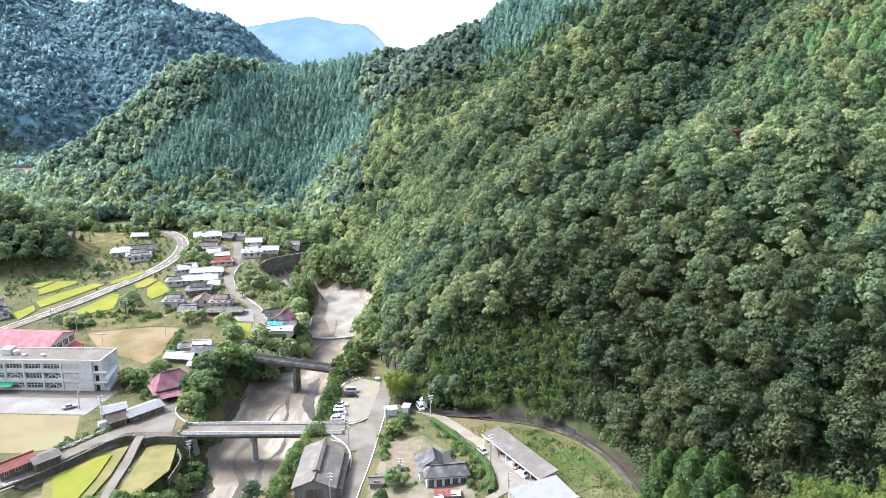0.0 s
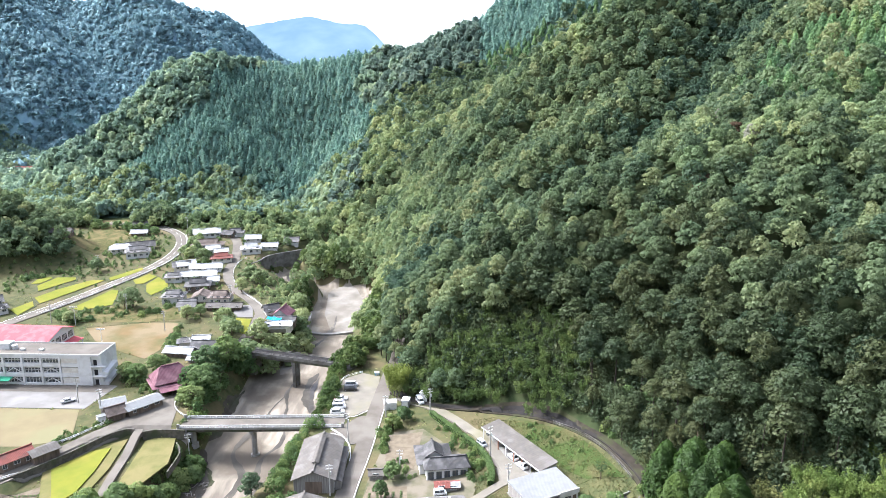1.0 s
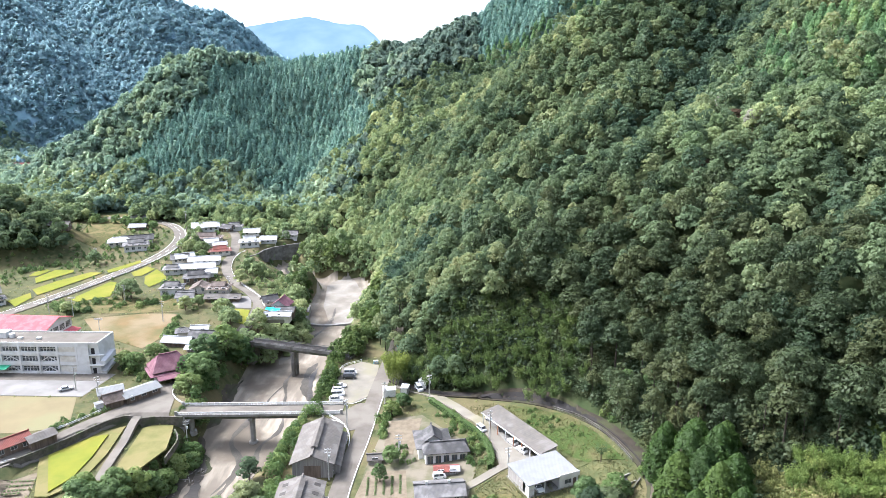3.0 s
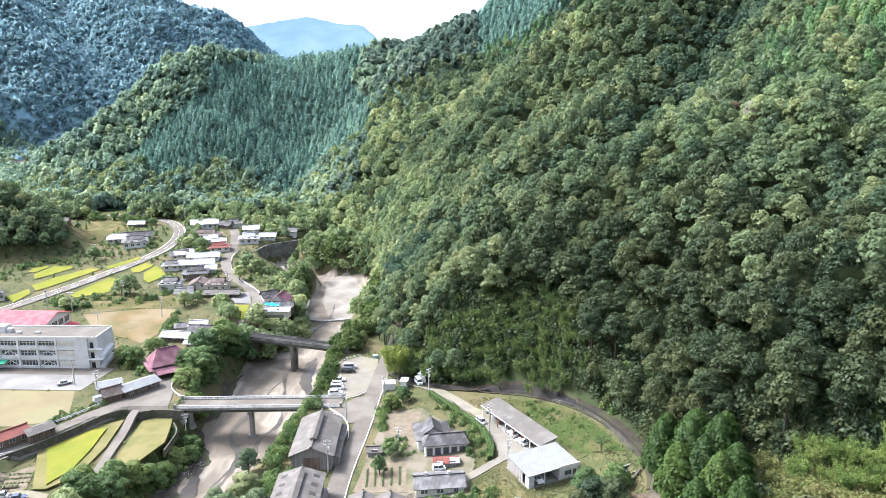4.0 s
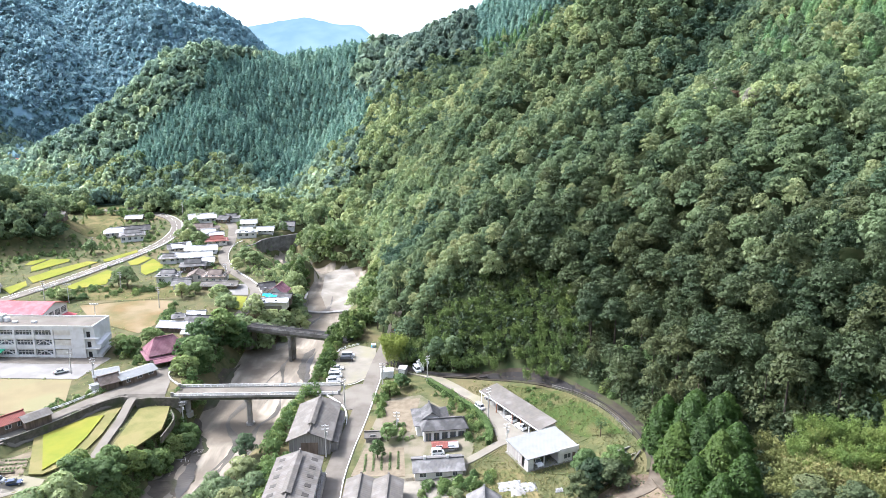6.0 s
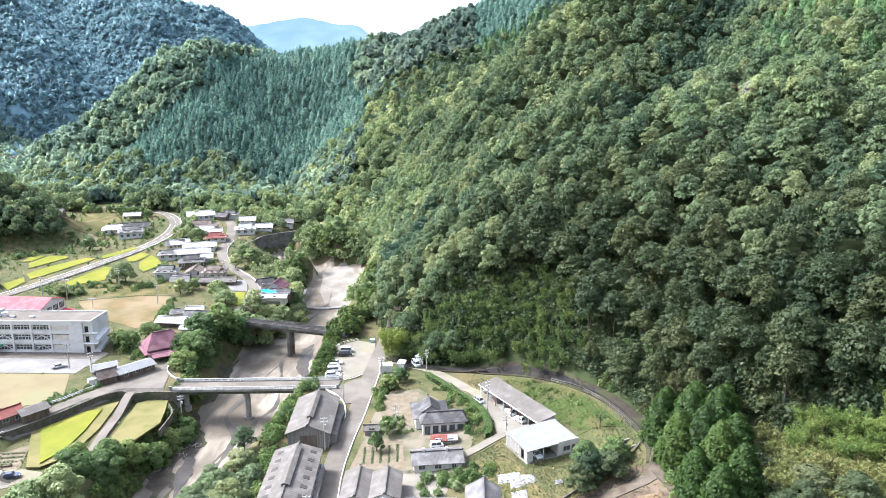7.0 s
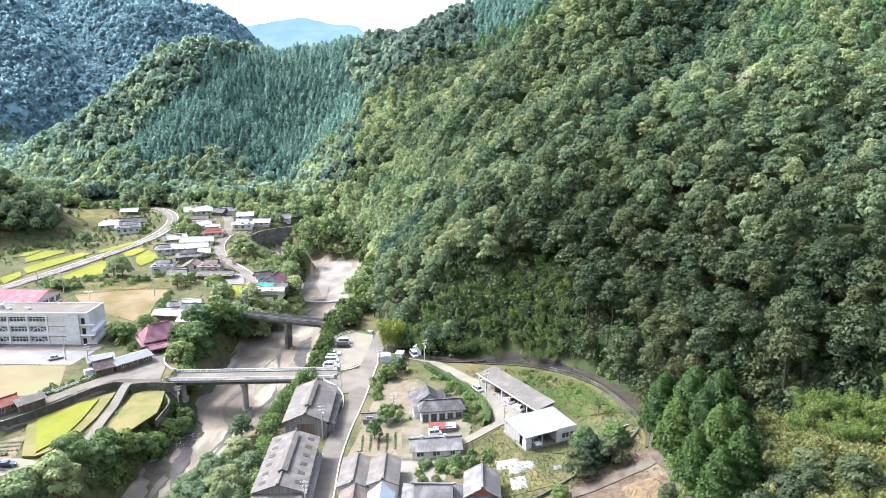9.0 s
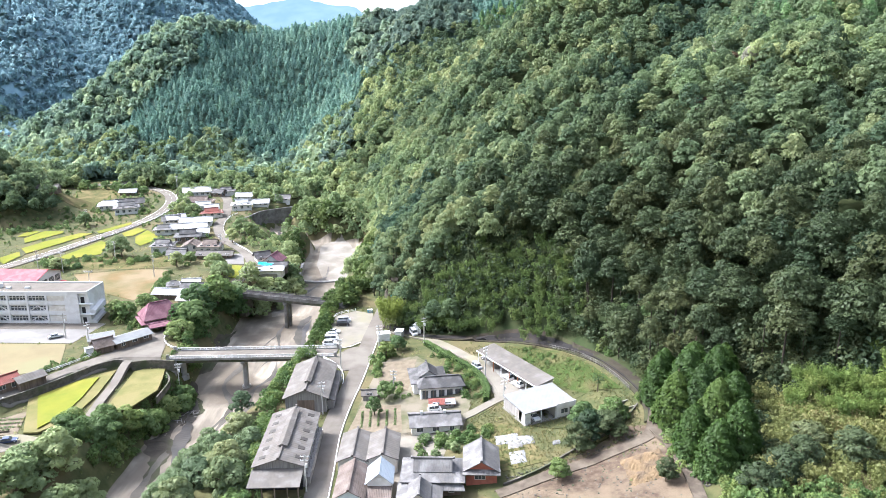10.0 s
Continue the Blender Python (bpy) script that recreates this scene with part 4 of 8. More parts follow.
def house(name, label, x, y, yaw, w, d, h, rise, axis="x", roof="gable", roofing=None, wall=None, over=0.6, z=None, wins="se", storeys=1, ridge=True, category="house", group="", lower=None, seed=1, sill=1.3):
    r = random.Random(seed)
    KEEP_OUT.append(("disc", x, y, max(w, d) * 0.6 + 0.8))
    roofing = roofing or M_TILE
    ob = thing(name, label, category, x, y, z, yaw, group)
    part("wall", wall_geo(w, d, h, rise * (0.97 if roof == "gable" else 0.0), axis), wall or M_PLASTER, ob)
    rm = roofing["X" if axis == "x" else "Y"]
    if roof == "gable":
        rf = part("roof", gable_geo(w, d, h, rise, over, axis), rm, ob)
    elif roof == "hip":
        rf = part("roof", hip_geo(w, d, h, rise, over, axis), rm, ob)
    else:  # hip skirt with a gabled top
        rf = part("roof", hip_geo(w, d, h, rise * 0.5, over, axis, cut=-0.15), rm, ob)
        kw, kd = (w * 0.62, d * 0.5) if axis == "x" else (w * 0.5, d * 0.62)
        part("upper_roof", gable_geo(kw, kd, h + rise * 0.42, rise * 0.58, 0.45, axis), rm, rf)
        part("gable_wall", wall_geo(kw * 0.94, kd * 0.94, h + rise * 0.42, rise * 0.52, axis, deep=-h), wall or M_PLASTER, rf)
    if ridge:
        g = Geo()
        zt = h + rise
        k = {"gable": 1.0, "hip": 0.5}.get(roof, 0.62)
        if axis == "x":
            L = w / 2 * k + (over if roof != "hip" else 0) * 0.9
            g.box(-L, L, -0.2, 0.2, zt - 0.08, zt + 0.22)
            for s in (-1, 1):
                g.box(s * L - 0.16, s * L + 0.16, -0.26, 0.26, zt - 0.05, zt + 0.36)
        else:
            L = d / 2 * k + (over if roof != "hip" else 0) * 0.9
            g.box(-0.2, 0.2, -L, L, zt - 0.08, zt + 0.22)
            for s in (-1, 1):
                g.box(-0.26, 0.26, s * L - 0.16, s * L + 0.16, zt - 0.05, zt + 0.36)
        part("ridge_cap", g, rm, rf)
    if lower:  # a skirt roof between two storeys
        part("skirt_roof", hip_geo(w + 1.6, d + 1.6, h * 0.5 - 0.3, 0.55, 0.5, axis, t=0.12, cut=-2.2), rm, ob)
    for s in wins:
        length = w if s in "sn" else d
        k = max(1, int(length / 3.0))
        for st in range(storeys):
            zz = sill + 0.55 + st * h / storeys
            for i in range(k):
                u = -length / 2 + length * (i + 0.5) / k
                if r.random() < 0.85:
                    window(ob, s, u, zz, r.choice((1.7, 1.7, 1.2)), r.choice((1.2, 1.2, 1.7)) if st == 0 else 1.1, w, d)
    return ob


# ---- roads, yards and fields ----
ribbon("road", [(-24, 60), (-24.6, 100), (-25.3, 130), (-26, 148), (-25.3, 163), (-23.8, 178), (-22.8, 192), (-21.6, 212), (-19.5, 236), (-16.5, 262)], 5.4, M_ASPHALT, "grey asphalt village road along the river", "road", 0.16)
patch("road", [(-38, 196.6), (-27.5, 186), (-20.6, 188), (-20.2, 213), (-27, 204), (-38, 203.4)], M_ASPHALT, "grey asphalt road junction at the bridge end", "road", 0.19)
ribbon("road", [(-140, 148), (-130, 161), (-120.5, 174), (-114.5, 182.5), (-108, 193.5), (-101.5, 203), (-96, 214)], 6.6, M_ASPHALT, "grey asphalt road past the school", "road", 0.16)
patch("road", [(-103, 199), (-96, 196.6), (-82.5, 197.2), (-82.5, 204.6), (-90, 213), (-92, 222), (-99, 221), (-105, 208)], M_ASPHALT, "wide grey asphalt crossing before the bridge", "road", 0.2)
ribbon("road", [(-95.5, 214), (-90, 232), (-86.5, 250), (-83.5, 275), (-84, 297), (-86.5, 307), (-94, 320), (-105, 334.5), (-114.5, 352), (-120, 370), (-122, 388), (-127, 410), (-133, 430), (-141, 445)], 5.4, M_ASPHALT, "narrow asphalt lane through the village", "road", 0.16)
ribbon("road", [(-240, 240), (-206, 272), (-190, 301), (-181.5, 321), (-174, 342), (-168, 360), (-163.5, 380), (-162.5, 400), (-166, 422), (-174.5, 443), (-187, 459), (-204, 470), (-240, 480)], 7.0, M_ASPHALT, "two-lane asphalt road with white lines above the rice fields", "road", 0.2)
HIGHWAY = [(-240, 240), (-206, 272), (-190, 301), (-181.5, 321), (-174, 342), (-168, 360), (-163.5, 380), (-162.5, 400), (-166, 422), (-174.5, 443), (-187, 459), (-204, 470), (-240, 480)]
for o, ww in ((-3.1, 0.25), (3.1, 0.25)):
    ribbon("trim", HIGHWAY, ww, M_LINE, "white edge line on the asphalt", "road marking", 0.29, off=o, skirt=0)


def dashes(pts, off, lift, long=5.0, gap=5.0, w=0.2):
    line = curve_points(pts, 1.0)
    g = Geo()
    a, b = sides(line, off - w / 2), sides(line, off + w / 2)
    cyc = int(long + gap)
    for i in range(len(line) - 1):
        if i % cyc < long:
            z0, z1 = float(hz(*line[i])) + lift, float(hz(*line[i + 1])) + lift
            g.poly([(*a[i], z0), (*b[i], z0), (*b[i + 1], z1), (*a[i + 1], z1)])
    return plain("trim", g, M_LINE, "broken white centre line on the asphalt", "road marking", "structure")


dashes(HIGHWAY, 0.0, 0.32)
RIVERROAD = [(-24, 60), (-24.6, 100), (-25.3, 130), (-26, 148), (-25.3, 163), (-23.8, 178), (-22.8, 192), (-21.6, 212)]
ribbon("trim", RIVERROAD, 0.22, M_LINE, "white edge line on the village road", "road marking", 0.27, off=2.45, skirt=0)
ribbon("trim", RIVERROAD[:5] + [(-24.2, 176), (-25.5, 186), (-29, 192.5), (-34, 195)], 0.22, M_LINE, "white edge line curving to the bridge", "road marking", 0.3, off=-2.45, skirt=0)
ribbon("trim", [(-22.6, 196), (-22.2, 207), (-24.8, 207.5), (-29, 203.6), (-36, 202.9)], 0.2, M_LINE, "white line along the car park mouth", "road marking", 0.28, skirt=0)
ribbon("lane", [(-96.5, 198), (-95.5, 186), (-94.3, 174), (-92.5, 162), (-91, 150)], 2.6, M_ASPHALT, "narrow farm lane between rice fields", "lane", 0.0, height=lambda x, y: -0.3 - 1.9 * smooth(196, 184, y), skirt=1.2)
ribbon("verge", LANE, 3.8, M_VERGE, "strip of bare brown earth beside the lane, darkened for tree shade", "verge", 0.24)
ribbon("lane", LANE, 2.2, M_DARKROAD, "lane under the forest edge, darkened for tree shade", "lane", 0.34)
ribbon("path", [(-15, 216), (-9, 211), (-3, 206.5), (4.5, 196), (10.5, 185), (15, 174), (17.6, 164), (17.2, 158.5)], 3.6, M_LOT, "pale gravel drive behind the hedge", "path", 0.2)
ribbon("path", [(48.4, 136), (46.9, 132), (44.5, 127.6), (39.7, 126.4), (34, 125.3), (27.5, 123.9), (21, 122), (12, 119)], 2.7, M_TRACK, "pale worn track across the earth lot", "path", 0.34)
ribbon("path", [(46.2, 129.5), (47.4, 122), (47.6, 113), (46.5, 102)], 2.4, M_TRACK, "dusty track running down past the conifers", "path", 0.3)
ribbon("path", [(18.5, 160.5), (13, 157), (7, 152.4), (2.5, 150.2)], 2.4, M_LOT, "pale concrete footpath to the houses", "path", 0.22)
patch("yard", [(12, 186), (18.5, 188), (24, 163.5), (21, 158.5), (15, 160)], M_LOT, "pale gravel yard before the long shed", "yard", 0.16)
patch("parking_lot", [(-37.2, 203.6), (-36.4, 233), (-30, 238.5), (-23.2, 235), (-22.6, 218), (-25, 208), (-29.5, 203.8)], M_LOT, "pale gravel car park beside the river", "car park", 0.22)
patch("playground", [(-122.5, 211), (-180, 213.2), (-192, 188), (-129, 187), (-114.5, 191)], M_SAND, "sandy yellow school playground", "playground", 0.08)
patch("pavement", [(-121, 211.6), (-118, 229.5), (-192, 233), (-192, 214)], M_PAVE, "pale grey paved strip before the school", "pavement", 0.1)
patch("pavement", [(-119, 224), (-119, 230), (-192, 233.5), (-192, 226)], M_ASPHALT, "dark asphalt strip along the school wall", "pavement", 0.15)
patch("brown_field", [(-157, 284), (-133, 290.5), (-118.5, 290), (-115, 262), (-118, 252.5), (-132, 260), (-146, 270)], M_BROWNFIELD, "dry ochre field with pale bare patches", "field", 0.1)
patch("meadow", [(-168, 297), (-160, 312), (-126, 310), (-118, 292), (-133, 291.5), (-157, 285)], M_MEADOW, "rough green and straw meadow", "meadow", 0.08)
patch("meadow", [(-206, 396), (-206, 440), (-228, 492), (-250, 490), (-237, 440), (-226, 394)], M_MEADOW, "grassy clearing above the farmhouses", "meadow", 0.15)
patch("yellow_field", [(-94.5, 296), (-87, 294.5), (-84.5, 277), (-89, 280)], M_RICE, "small ripe yellow field beside the lane", "field", 0.3)
patch("yard", [(-83, 281), (-82.5, 306), (-69, 306), (-67.5, 283)], M_LOT, "pale terrace with a retaining wall above the river", "yard", level=2.35, skirt=1.5)
patch("concrete_yard", [(-99, 313), (-91.5, 313.5), (-87, 297), (-97, 298)], M_PAVE, "pale concrete yard by the village lane", "yard", 0.2)


patch("rice_field", [(-115.5, 176.5), (-108.5, 189.5), (-99.2, 195.5), (-97.2, 178.5), (-97.5, 164), (-102.5, 157.5), (-106, 157.5)], M_STUBBLE, "mown straw-coloured rice field below the road", "rice field", level=-2.35)
patch("rice_field", [(-113.3, 177.3), (-106, 188.0), (-101.8, 189.5), (-100.4, 176.7), (-100.4, 166), (-103.2, 159)], M_RICE, "standing yellow-green rice in a small field", "rice field", level=-1.95)
patch("rice_field", [(-93.2, 194), (-91, 196), (-84, 196), (-82.6, 189), (-80.8, 182), (-84.5, 170), (-90.5, 166)], M_STUBBLE, "mown pale rice field beside the farm lane", "rice field", level=-2.3)
FAR_FIELDS = [
    [(-217, 351), (-213, 356), (-210, 354), (-212, 345), (-216, 344)],
    [(-211, 341), (-208, 355), (-198, 355), (-196.5, 351), (-204, 336), (-206, 333)],
    [(-202, 323), (-197, 336), (-187, 351), (-180.5, 350), (-183.5, 342), (-192, 321), (-195, 315)],
    [(-204, 306), (-200, 318), (-195.5, 311), (-196, 299)],
    [(-180, 354), (-170, 373), (-167.5, 369), (-172.5, 356), (-177, 350)],
    [(-176, 308.5), (-169, 335), (-165.5, 334), (-160, 318), (-159, 313), (-171, 305.5)],
    [(-165, 350), (-161, 361), (-155, 357), (-157.5, 345), (-161, 344)],
    [(-154, 356), (-144.5, 345), (-142, 338), (-146, 327), (-150.5, 332), (-155, 343)],
]
for f in FAR_FIELDS:
    fx, fy = sum(p[0] for p in f) / len(f), sum(p[1] for p in f) / len(f)
    wide = [(x + (x - fx) / math.hypot(x - fx, y - fy) * 1.3, y + (y - fy) / math.hypot(x - fx, y - fy) * 1.3) for x, y in f]
    patch("field_bank", wide, M_BANK, "dark grassy bank round a rice terrace", "field bank", 0.14, skirt=0.6)
    patch("rice_field", f, M_RICE, "bright yellow ripening rice on a terrace", "rice field", 0.35, skirt=0.8)
for o in ([(-112, 170), (-120, 163), (-117, 155), (-108, 158)],):
    patch("garden", o, M_SOIL, "kitchen garden of bare soil beds", "garden", 0.1)
patch("yard", [(-101, 156), (-99, 148), (-112, 140), (-124, 146), (-118, 155), (-108, 158)], M_LOT, "pale gravel yard beside the rice field", "yard", 0.12)
patch("yard", [(-21.5, 145.5), (-20.5, 165), (-16.5, 192), (-6, 193), (5.5, 176), (9, 160), (6, 146)], M_PLOT, "sandy ground round the tiled houses", "yard", 0.08)
patch("garden", [(-22, 150), (-20, 163), (-9.5, 162), (-8.5, 148)], M_SOIL, "vegetable garden of pale soil", "garden", 0.14)
patch("garden", [(-16.5, 176), (-15.5, 190), (-6, 191), (-8, 170), (-14, 172)], M_SOIL, "bare sandy yard beside the tiled house", "yard", 0.14)
patch("grass", [(18, 193), (26, 190), (36, 180), (41.5, 165), (45, 150), (33, 157), (22.5, 184)], M_GRASS, "green grass bank below the lane", "grass", 0.12)
patch("grass", [(9, 151), (16, 157), (19, 146), (30, 143), (29, 129), (14, 127), (9.5, 138)], M_MEADOW, "straw and green rough grass plot", "grass", 0.1)
patch("earth_lot", [(13, 121), (27, 127), (41, 134), (47, 131), (47.5, 100), (28, 84), (14, 96)], M_DIRT, "bare brown earth lot with tracks", "lot", 0.14)
patch("yard", [(-20.5, 100), (-20.5, 147.5), (-8, 147.5), (-2, 160), (7, 158), (4.5, 148), (8, 126), (8, 100)], M_LOT, "pale yards between the houses", "yard", 0.08)


# ---- river ----
def blob(cx, cy, rx, ry, n=18, seed=1, turn=0.0):
    r = random.Random(seed)
    out = []
    for i in range(n):
        a = 6.2832 * i / n
        k = 1 + 0.22 * math.sin(2 * a + seed) + r.uniform(-0.12, 0.12)
        u, v = rx * k * math.cos(a), ry * k * math.sin(a)
        out.append((cx + u * math.cos(turn) - v * math.sin(turn), cy + u * math.sin(turn) + v * math.cos(turn)))
    return out


def streak(pts, width, material, label, lift=0.1, seed=1):
    """A ragged streak along the flow that runs out to nothing at both ends."""
    r = random.Random(seed)
    line = curve_points(pts, 0.9)
    k = len(line)
    w = [width * math.sin(math.pi * (i + 0.15) / (k - 0.7)) ** 0.7 * (0.8 + 0.3 * math.sin(i * 0.31 + seed) + 0.12 * math.sin(i * 1.1) + r.uniform(-0.06, 0.06)) / 2 for i in range(k)]
    g = Geo()
    for i, p in enumerate(line):
        d = (line[min(i + 1, k - 1)] - line[max(i - 1, 0)]).normalized()
        for o in (-1, 0, 1):
            x, y = p[0] + d[1] * o * w[i], p[1] - d[0] * o * w[i]
            g.v.append((x, y, float(hz(x, y)) + lift))
    for i in range(k - 1):
        for o in (0, 1):
            g.f.append((3 * i + o, 3 * i + o + 1, 3 * i + o + 4, 3 * i + o + 3))
    return plain("river_bed_patch", g, material, label, "river bed", "structure")


patch("river_bed_patch", blob(-51.5, 344, 15.5, 29, 22, 4), M_PALEGRAVEL, "wide flat of pale dry river gravel", "river bed", 0.08, skirt=0.3)
patch("river_bed_patch", blob(-64, 279, 4.0, 17, 18, 6), M_PALEGRAVEL, "bar of pale dry gravel below the weir", "river bed", 0.08, skirt=0.3)
for i, (pts, width) in enumerate((([(-51, 262), (-53, 250), (-51, 238), (-48, 226)], 4.5), ([(-58, 262), (-60, 244), (-57, 228), (-60, 214)], 1.6), ([(-70, 226), (-66, 214), (-68, 200), (-62, 188), (-66, 172)], 2.4), ([(-56, 222), (-54, 208), (-58, 196), (-57, 180), (-62, 166)], 2.0), ([(-64, 196), (-62, 184), (-64, 170), (-67, 154), (-68, 138)], 2.6), ([(-54, 186), (-57, 174), (-61, 160)], 1.8), ([(-72, 168), (-73, 152), (-72, 136)], 2.6), ([(-54, 330), (-53, 315), (-55, 300), (-59, 284)], 2.2), ([(-60, 240), (-63, 228), (-62, 216)], 1.1))):
    streak(pts, width, M_WETGRAVEL, "dark wet gravel streak in the river bed", 0.1, i)
for i, (pts, width) in enumerate((([(-50, 258), (-50.5, 246), (-49, 234), (-46, 222)], 2.4), ([(-74, 192), (-72.5, 183), (-71, 175), (-70.5, 167), (-69, 157)], 4.2), ([(-80, 420), (-90, 406), (-93.5, 397), (-88, 385), (-76, 380)], 3.0))):
    streak(pts, width, M_WATER, "shallow brown river water", 0.16, 30 + i)
# mud along the bank, its dark tone also holding the bank's shadow
for i, (pts, width) in enumerate((([(-78, 202), (-75.5, 190), (-75, 176), (-73.5, 162), (-72, 148)], 11.0), ([(-77, 246), (-78, 232), (-77, 216), (-78, 206)], 4.0))):
    streak(pts, width, M_MUD, "dark muddy river margin with bank shade in its colour", 0.06, 40 + i)


def wall_line(name, pts, thick, top, bottom, material, label, category="wall", kind="structure", step=2.0):
    """A wall along pts; top and bottom are functions of x, y."""
    line = curve_points(pts, step)
    a, b = sides(line, -thick / 2), sides(line, thick / 2)
    g = Geo()
    for i in range(len(line) - 1):
        lo = [(*a[i], bottom(*line[i])), (*b[i], bottom(*line[i])), (*b[i + 1], bottom(*line[i + 1])), (*a[i + 1], bottom(*line[i + 1]))]
        hi = [(*a[i], top(*line[i])), (*b[i], top(*line[i])), (*b[i + 1], top(*line[i + 1])), (*a[i + 1], top(*line[i + 1]))]
        g.hexa(lo, hi)
    return plain(name, g, material, label, category, kind)


wall_line("retaining_wall", [(-124, 166.5), (-117.2, 174.2), (-111.2, 182.8), (-105, 193.4), (-100.5, 197.4), (-97.8, 197.2)], 0.5, lambda x, y: 0.15, lambda x, y: -3.6, M_STONE, "mossy stone retaining wall below the road")
wall_line("retaining_wall", [(-94.6, 195.5), (-90.5, 196.8), (-84, 196.6), (-81.5, 196.4)], 0.5, lambda x, y: 0.25, lambda x, y: -3.2, M_STONE, "stone retaining wall below the crossing")
wall_line("retaining_wall", [(-83, 193), (-79.8, 187), (-79.3, 176)], 0.4, lambda x, y: -2.0, lambda x, y: -4, M_STONE, "low stone wall round the mown field")
wall_line("river_wall", [(-111, 380), (-107.5, 387), (-106, 397), (-101.5, 404.5), (-92, 412.5), (-84, 420)], 0.8, lambda x, y: 6.6, lambda x, y: -7, M_DARKCONCRETE, "grey stone wall beside the upper river")
wall_line("river_wall", [(-64.5, 285), (-63.5, 300), (-66, 325)], 1.2, lambda x, y: -4.5, lambda x, y: -10, M_CONCRETE, "pale concrete apron along the river")
wall_line("weir", [(-63, 306), (-54, 304), (-40, 308)], 2.0, lambda x, y: -7.6, lambda x, y: -10, M_CONCRETE, "low concrete weir across the river")
wall_line("garden_wall", [(13.5, 122), (22, 125.5), (31, 131), (40, 134.5), (46, 141)], 0.35, lambda x, y: float(hz(x, y)) + 0.6, lambda x, y: float(hz(x, y)) - 1, M_STONE, "dark low wall along the earth lot")


# ---- bridges ----
def bridge_one():
    x0, x1, yc0, yc1, z0, z1, half = -84.0, -31.5, 200.9, 199.8, 0.05, 1.15, 3.5
    ob = thing("bridge", "concrete road bridge with white railings over the river", "bridge", (x0 + x1) / 2, (yc0 + yc1) / 2, 0.0)
    L = (x1 - x0) / 2
    g = lambda x: z0 + (z1 - z0) * (x + L) / (2 * L)
    yy = lambda x: (yc0 - yc1) / 2 * -x / L
    deck = Geo().hexa([(-L, yy(-L) - half, g(-L) - 0.45), (L, yy(L) - half, g(L) - 0.45), (L, yy(L) + half, g(L) - 0.45), (-L, yy(-L) + half, g(-L) - 0.45)], [(-L, yy(-L) - half, g(-L)), (L, yy(L) - half, g(L)), (L, yy(L) + half, g(L)), (-L, yy(-L) + half, g(-L))])
    part("deck", deck, M_CONCRETE, ob)
    road = Geo().hexa([(-L, yy(-L) - 2.9, g(-L)), (L, yy(L) - 2.9, g(L)), (L, yy(L) + 2.9, g(L)), (-L, yy(-L) + 2.9, g(-L))], [(-L, yy(-L) - 2.9, g(-L) + 0.06), (L, yy(L) - 2.9, g(L) + 0.06), (L, yy(L) + 2.9, g(L) + 0.06), (-L, yy(-L) + 2.9, g(-L) + 0.06)])
    part("roadway", road, M_ASPHALT, ob)
    # girders coloured as dark stone to stand for shade below the deck
    for k in (-2.6, -0.9, 0.9, 2.6):
        part("girder", Geo().hexa([(-L, yy(-L) + k - 0.25, g(-L) - 1.5), (L, yy(L) + k - 0.25, g(L) - 1.5), (L, yy(L) + k + 0.25, g(L) - 1.5), (-L, yy(-L) + k + 0.25, g(-L) - 1.5)], [(-L, yy(-L) + k - 0.25, g(-L) - 0.45), (L, yy(L) + k - 0.25, g(L) - 0.45), (L, yy(L) + k + 0.25, g(L) - 0.45), (-L, yy(-L) + k + 0.25, g(-L) - 0.45)]), M_STONE, ob)
    for s in (-1, 1):
        k = half * s - 0.2 * s
        part("kerb", Geo().hexa([(-L, yy(-L) + k - 0.25, g(-L)), (L, yy(L) + k - 0.25, g(L)), (L, yy(L) + k + 0.25, g(L)), (-L, yy(-L) + k + 0.25, g(-L))], [(-L, yy(-L) + k - 0.25, g(-L) + 0.28), (L, yy(L) + k - 0.25, g(L) + 0.28), (L, yy(L) + k + 0.25, g(L) + 0.28), (-L, yy(-L) + k + 0.25, g(-L) + 0.28)]), M_CONCRETE, ob)
        rail = part("railing", Geo().hexa([(-L, yy(-L) + k - 0.09, g(-L) + 0.85), (L, yy(L) + k - 0.09, g(L) + 0.85), (L, yy(L) + k + 0.09, g(L) + 0.85), (-L, yy(-L) + k + 0.09, g(-L) + 0.85)], [(-L, yy(-L) + k - 0.09, g(-L) + 1.12), (L, yy(L) + k - 0.09, g(L) + 1.12), (L, yy(L) + k + 0.09, g(L) + 1.12), (-L, yy(-L) + k + 0.09, g(-L) + 1.12)]), M_WHITE, ob, "white-painted concrete railing")
        low = Geo().hexa([(-L, yy(-L) + k - 0.06, g(-L) + 0.45), (L, yy(L) + k - 0.06, g(L) + 0.45), (L, yy(L) + k + 0.06, g(L) + 0.45), (-L, yy(-L) + k + 0.06, g(-L) + 0.45)], [(-L, yy(-L) + k - 0.06, g(-L) + 0.62), (L, yy(L) + k - 0.06, g(L) + 0.62), (L, yy(L) + k + 0.06, g(L) + 0.62), (-L, yy(-L) + k + 0.06, g(-L) + 0.62)])
        part("lower_rail", low, M_WHITE, rail)
        pm = Geo().box(-0.11, 0.11, -0.11, 0.11, 0.25, 1.2).mesh("post", M_WHITE)
        for i in range(27):
            x = -L + 2 * L * i / 26
            p = part("post", pm, None, rail)
            p.location = (x, yy(x) + k, g(x))
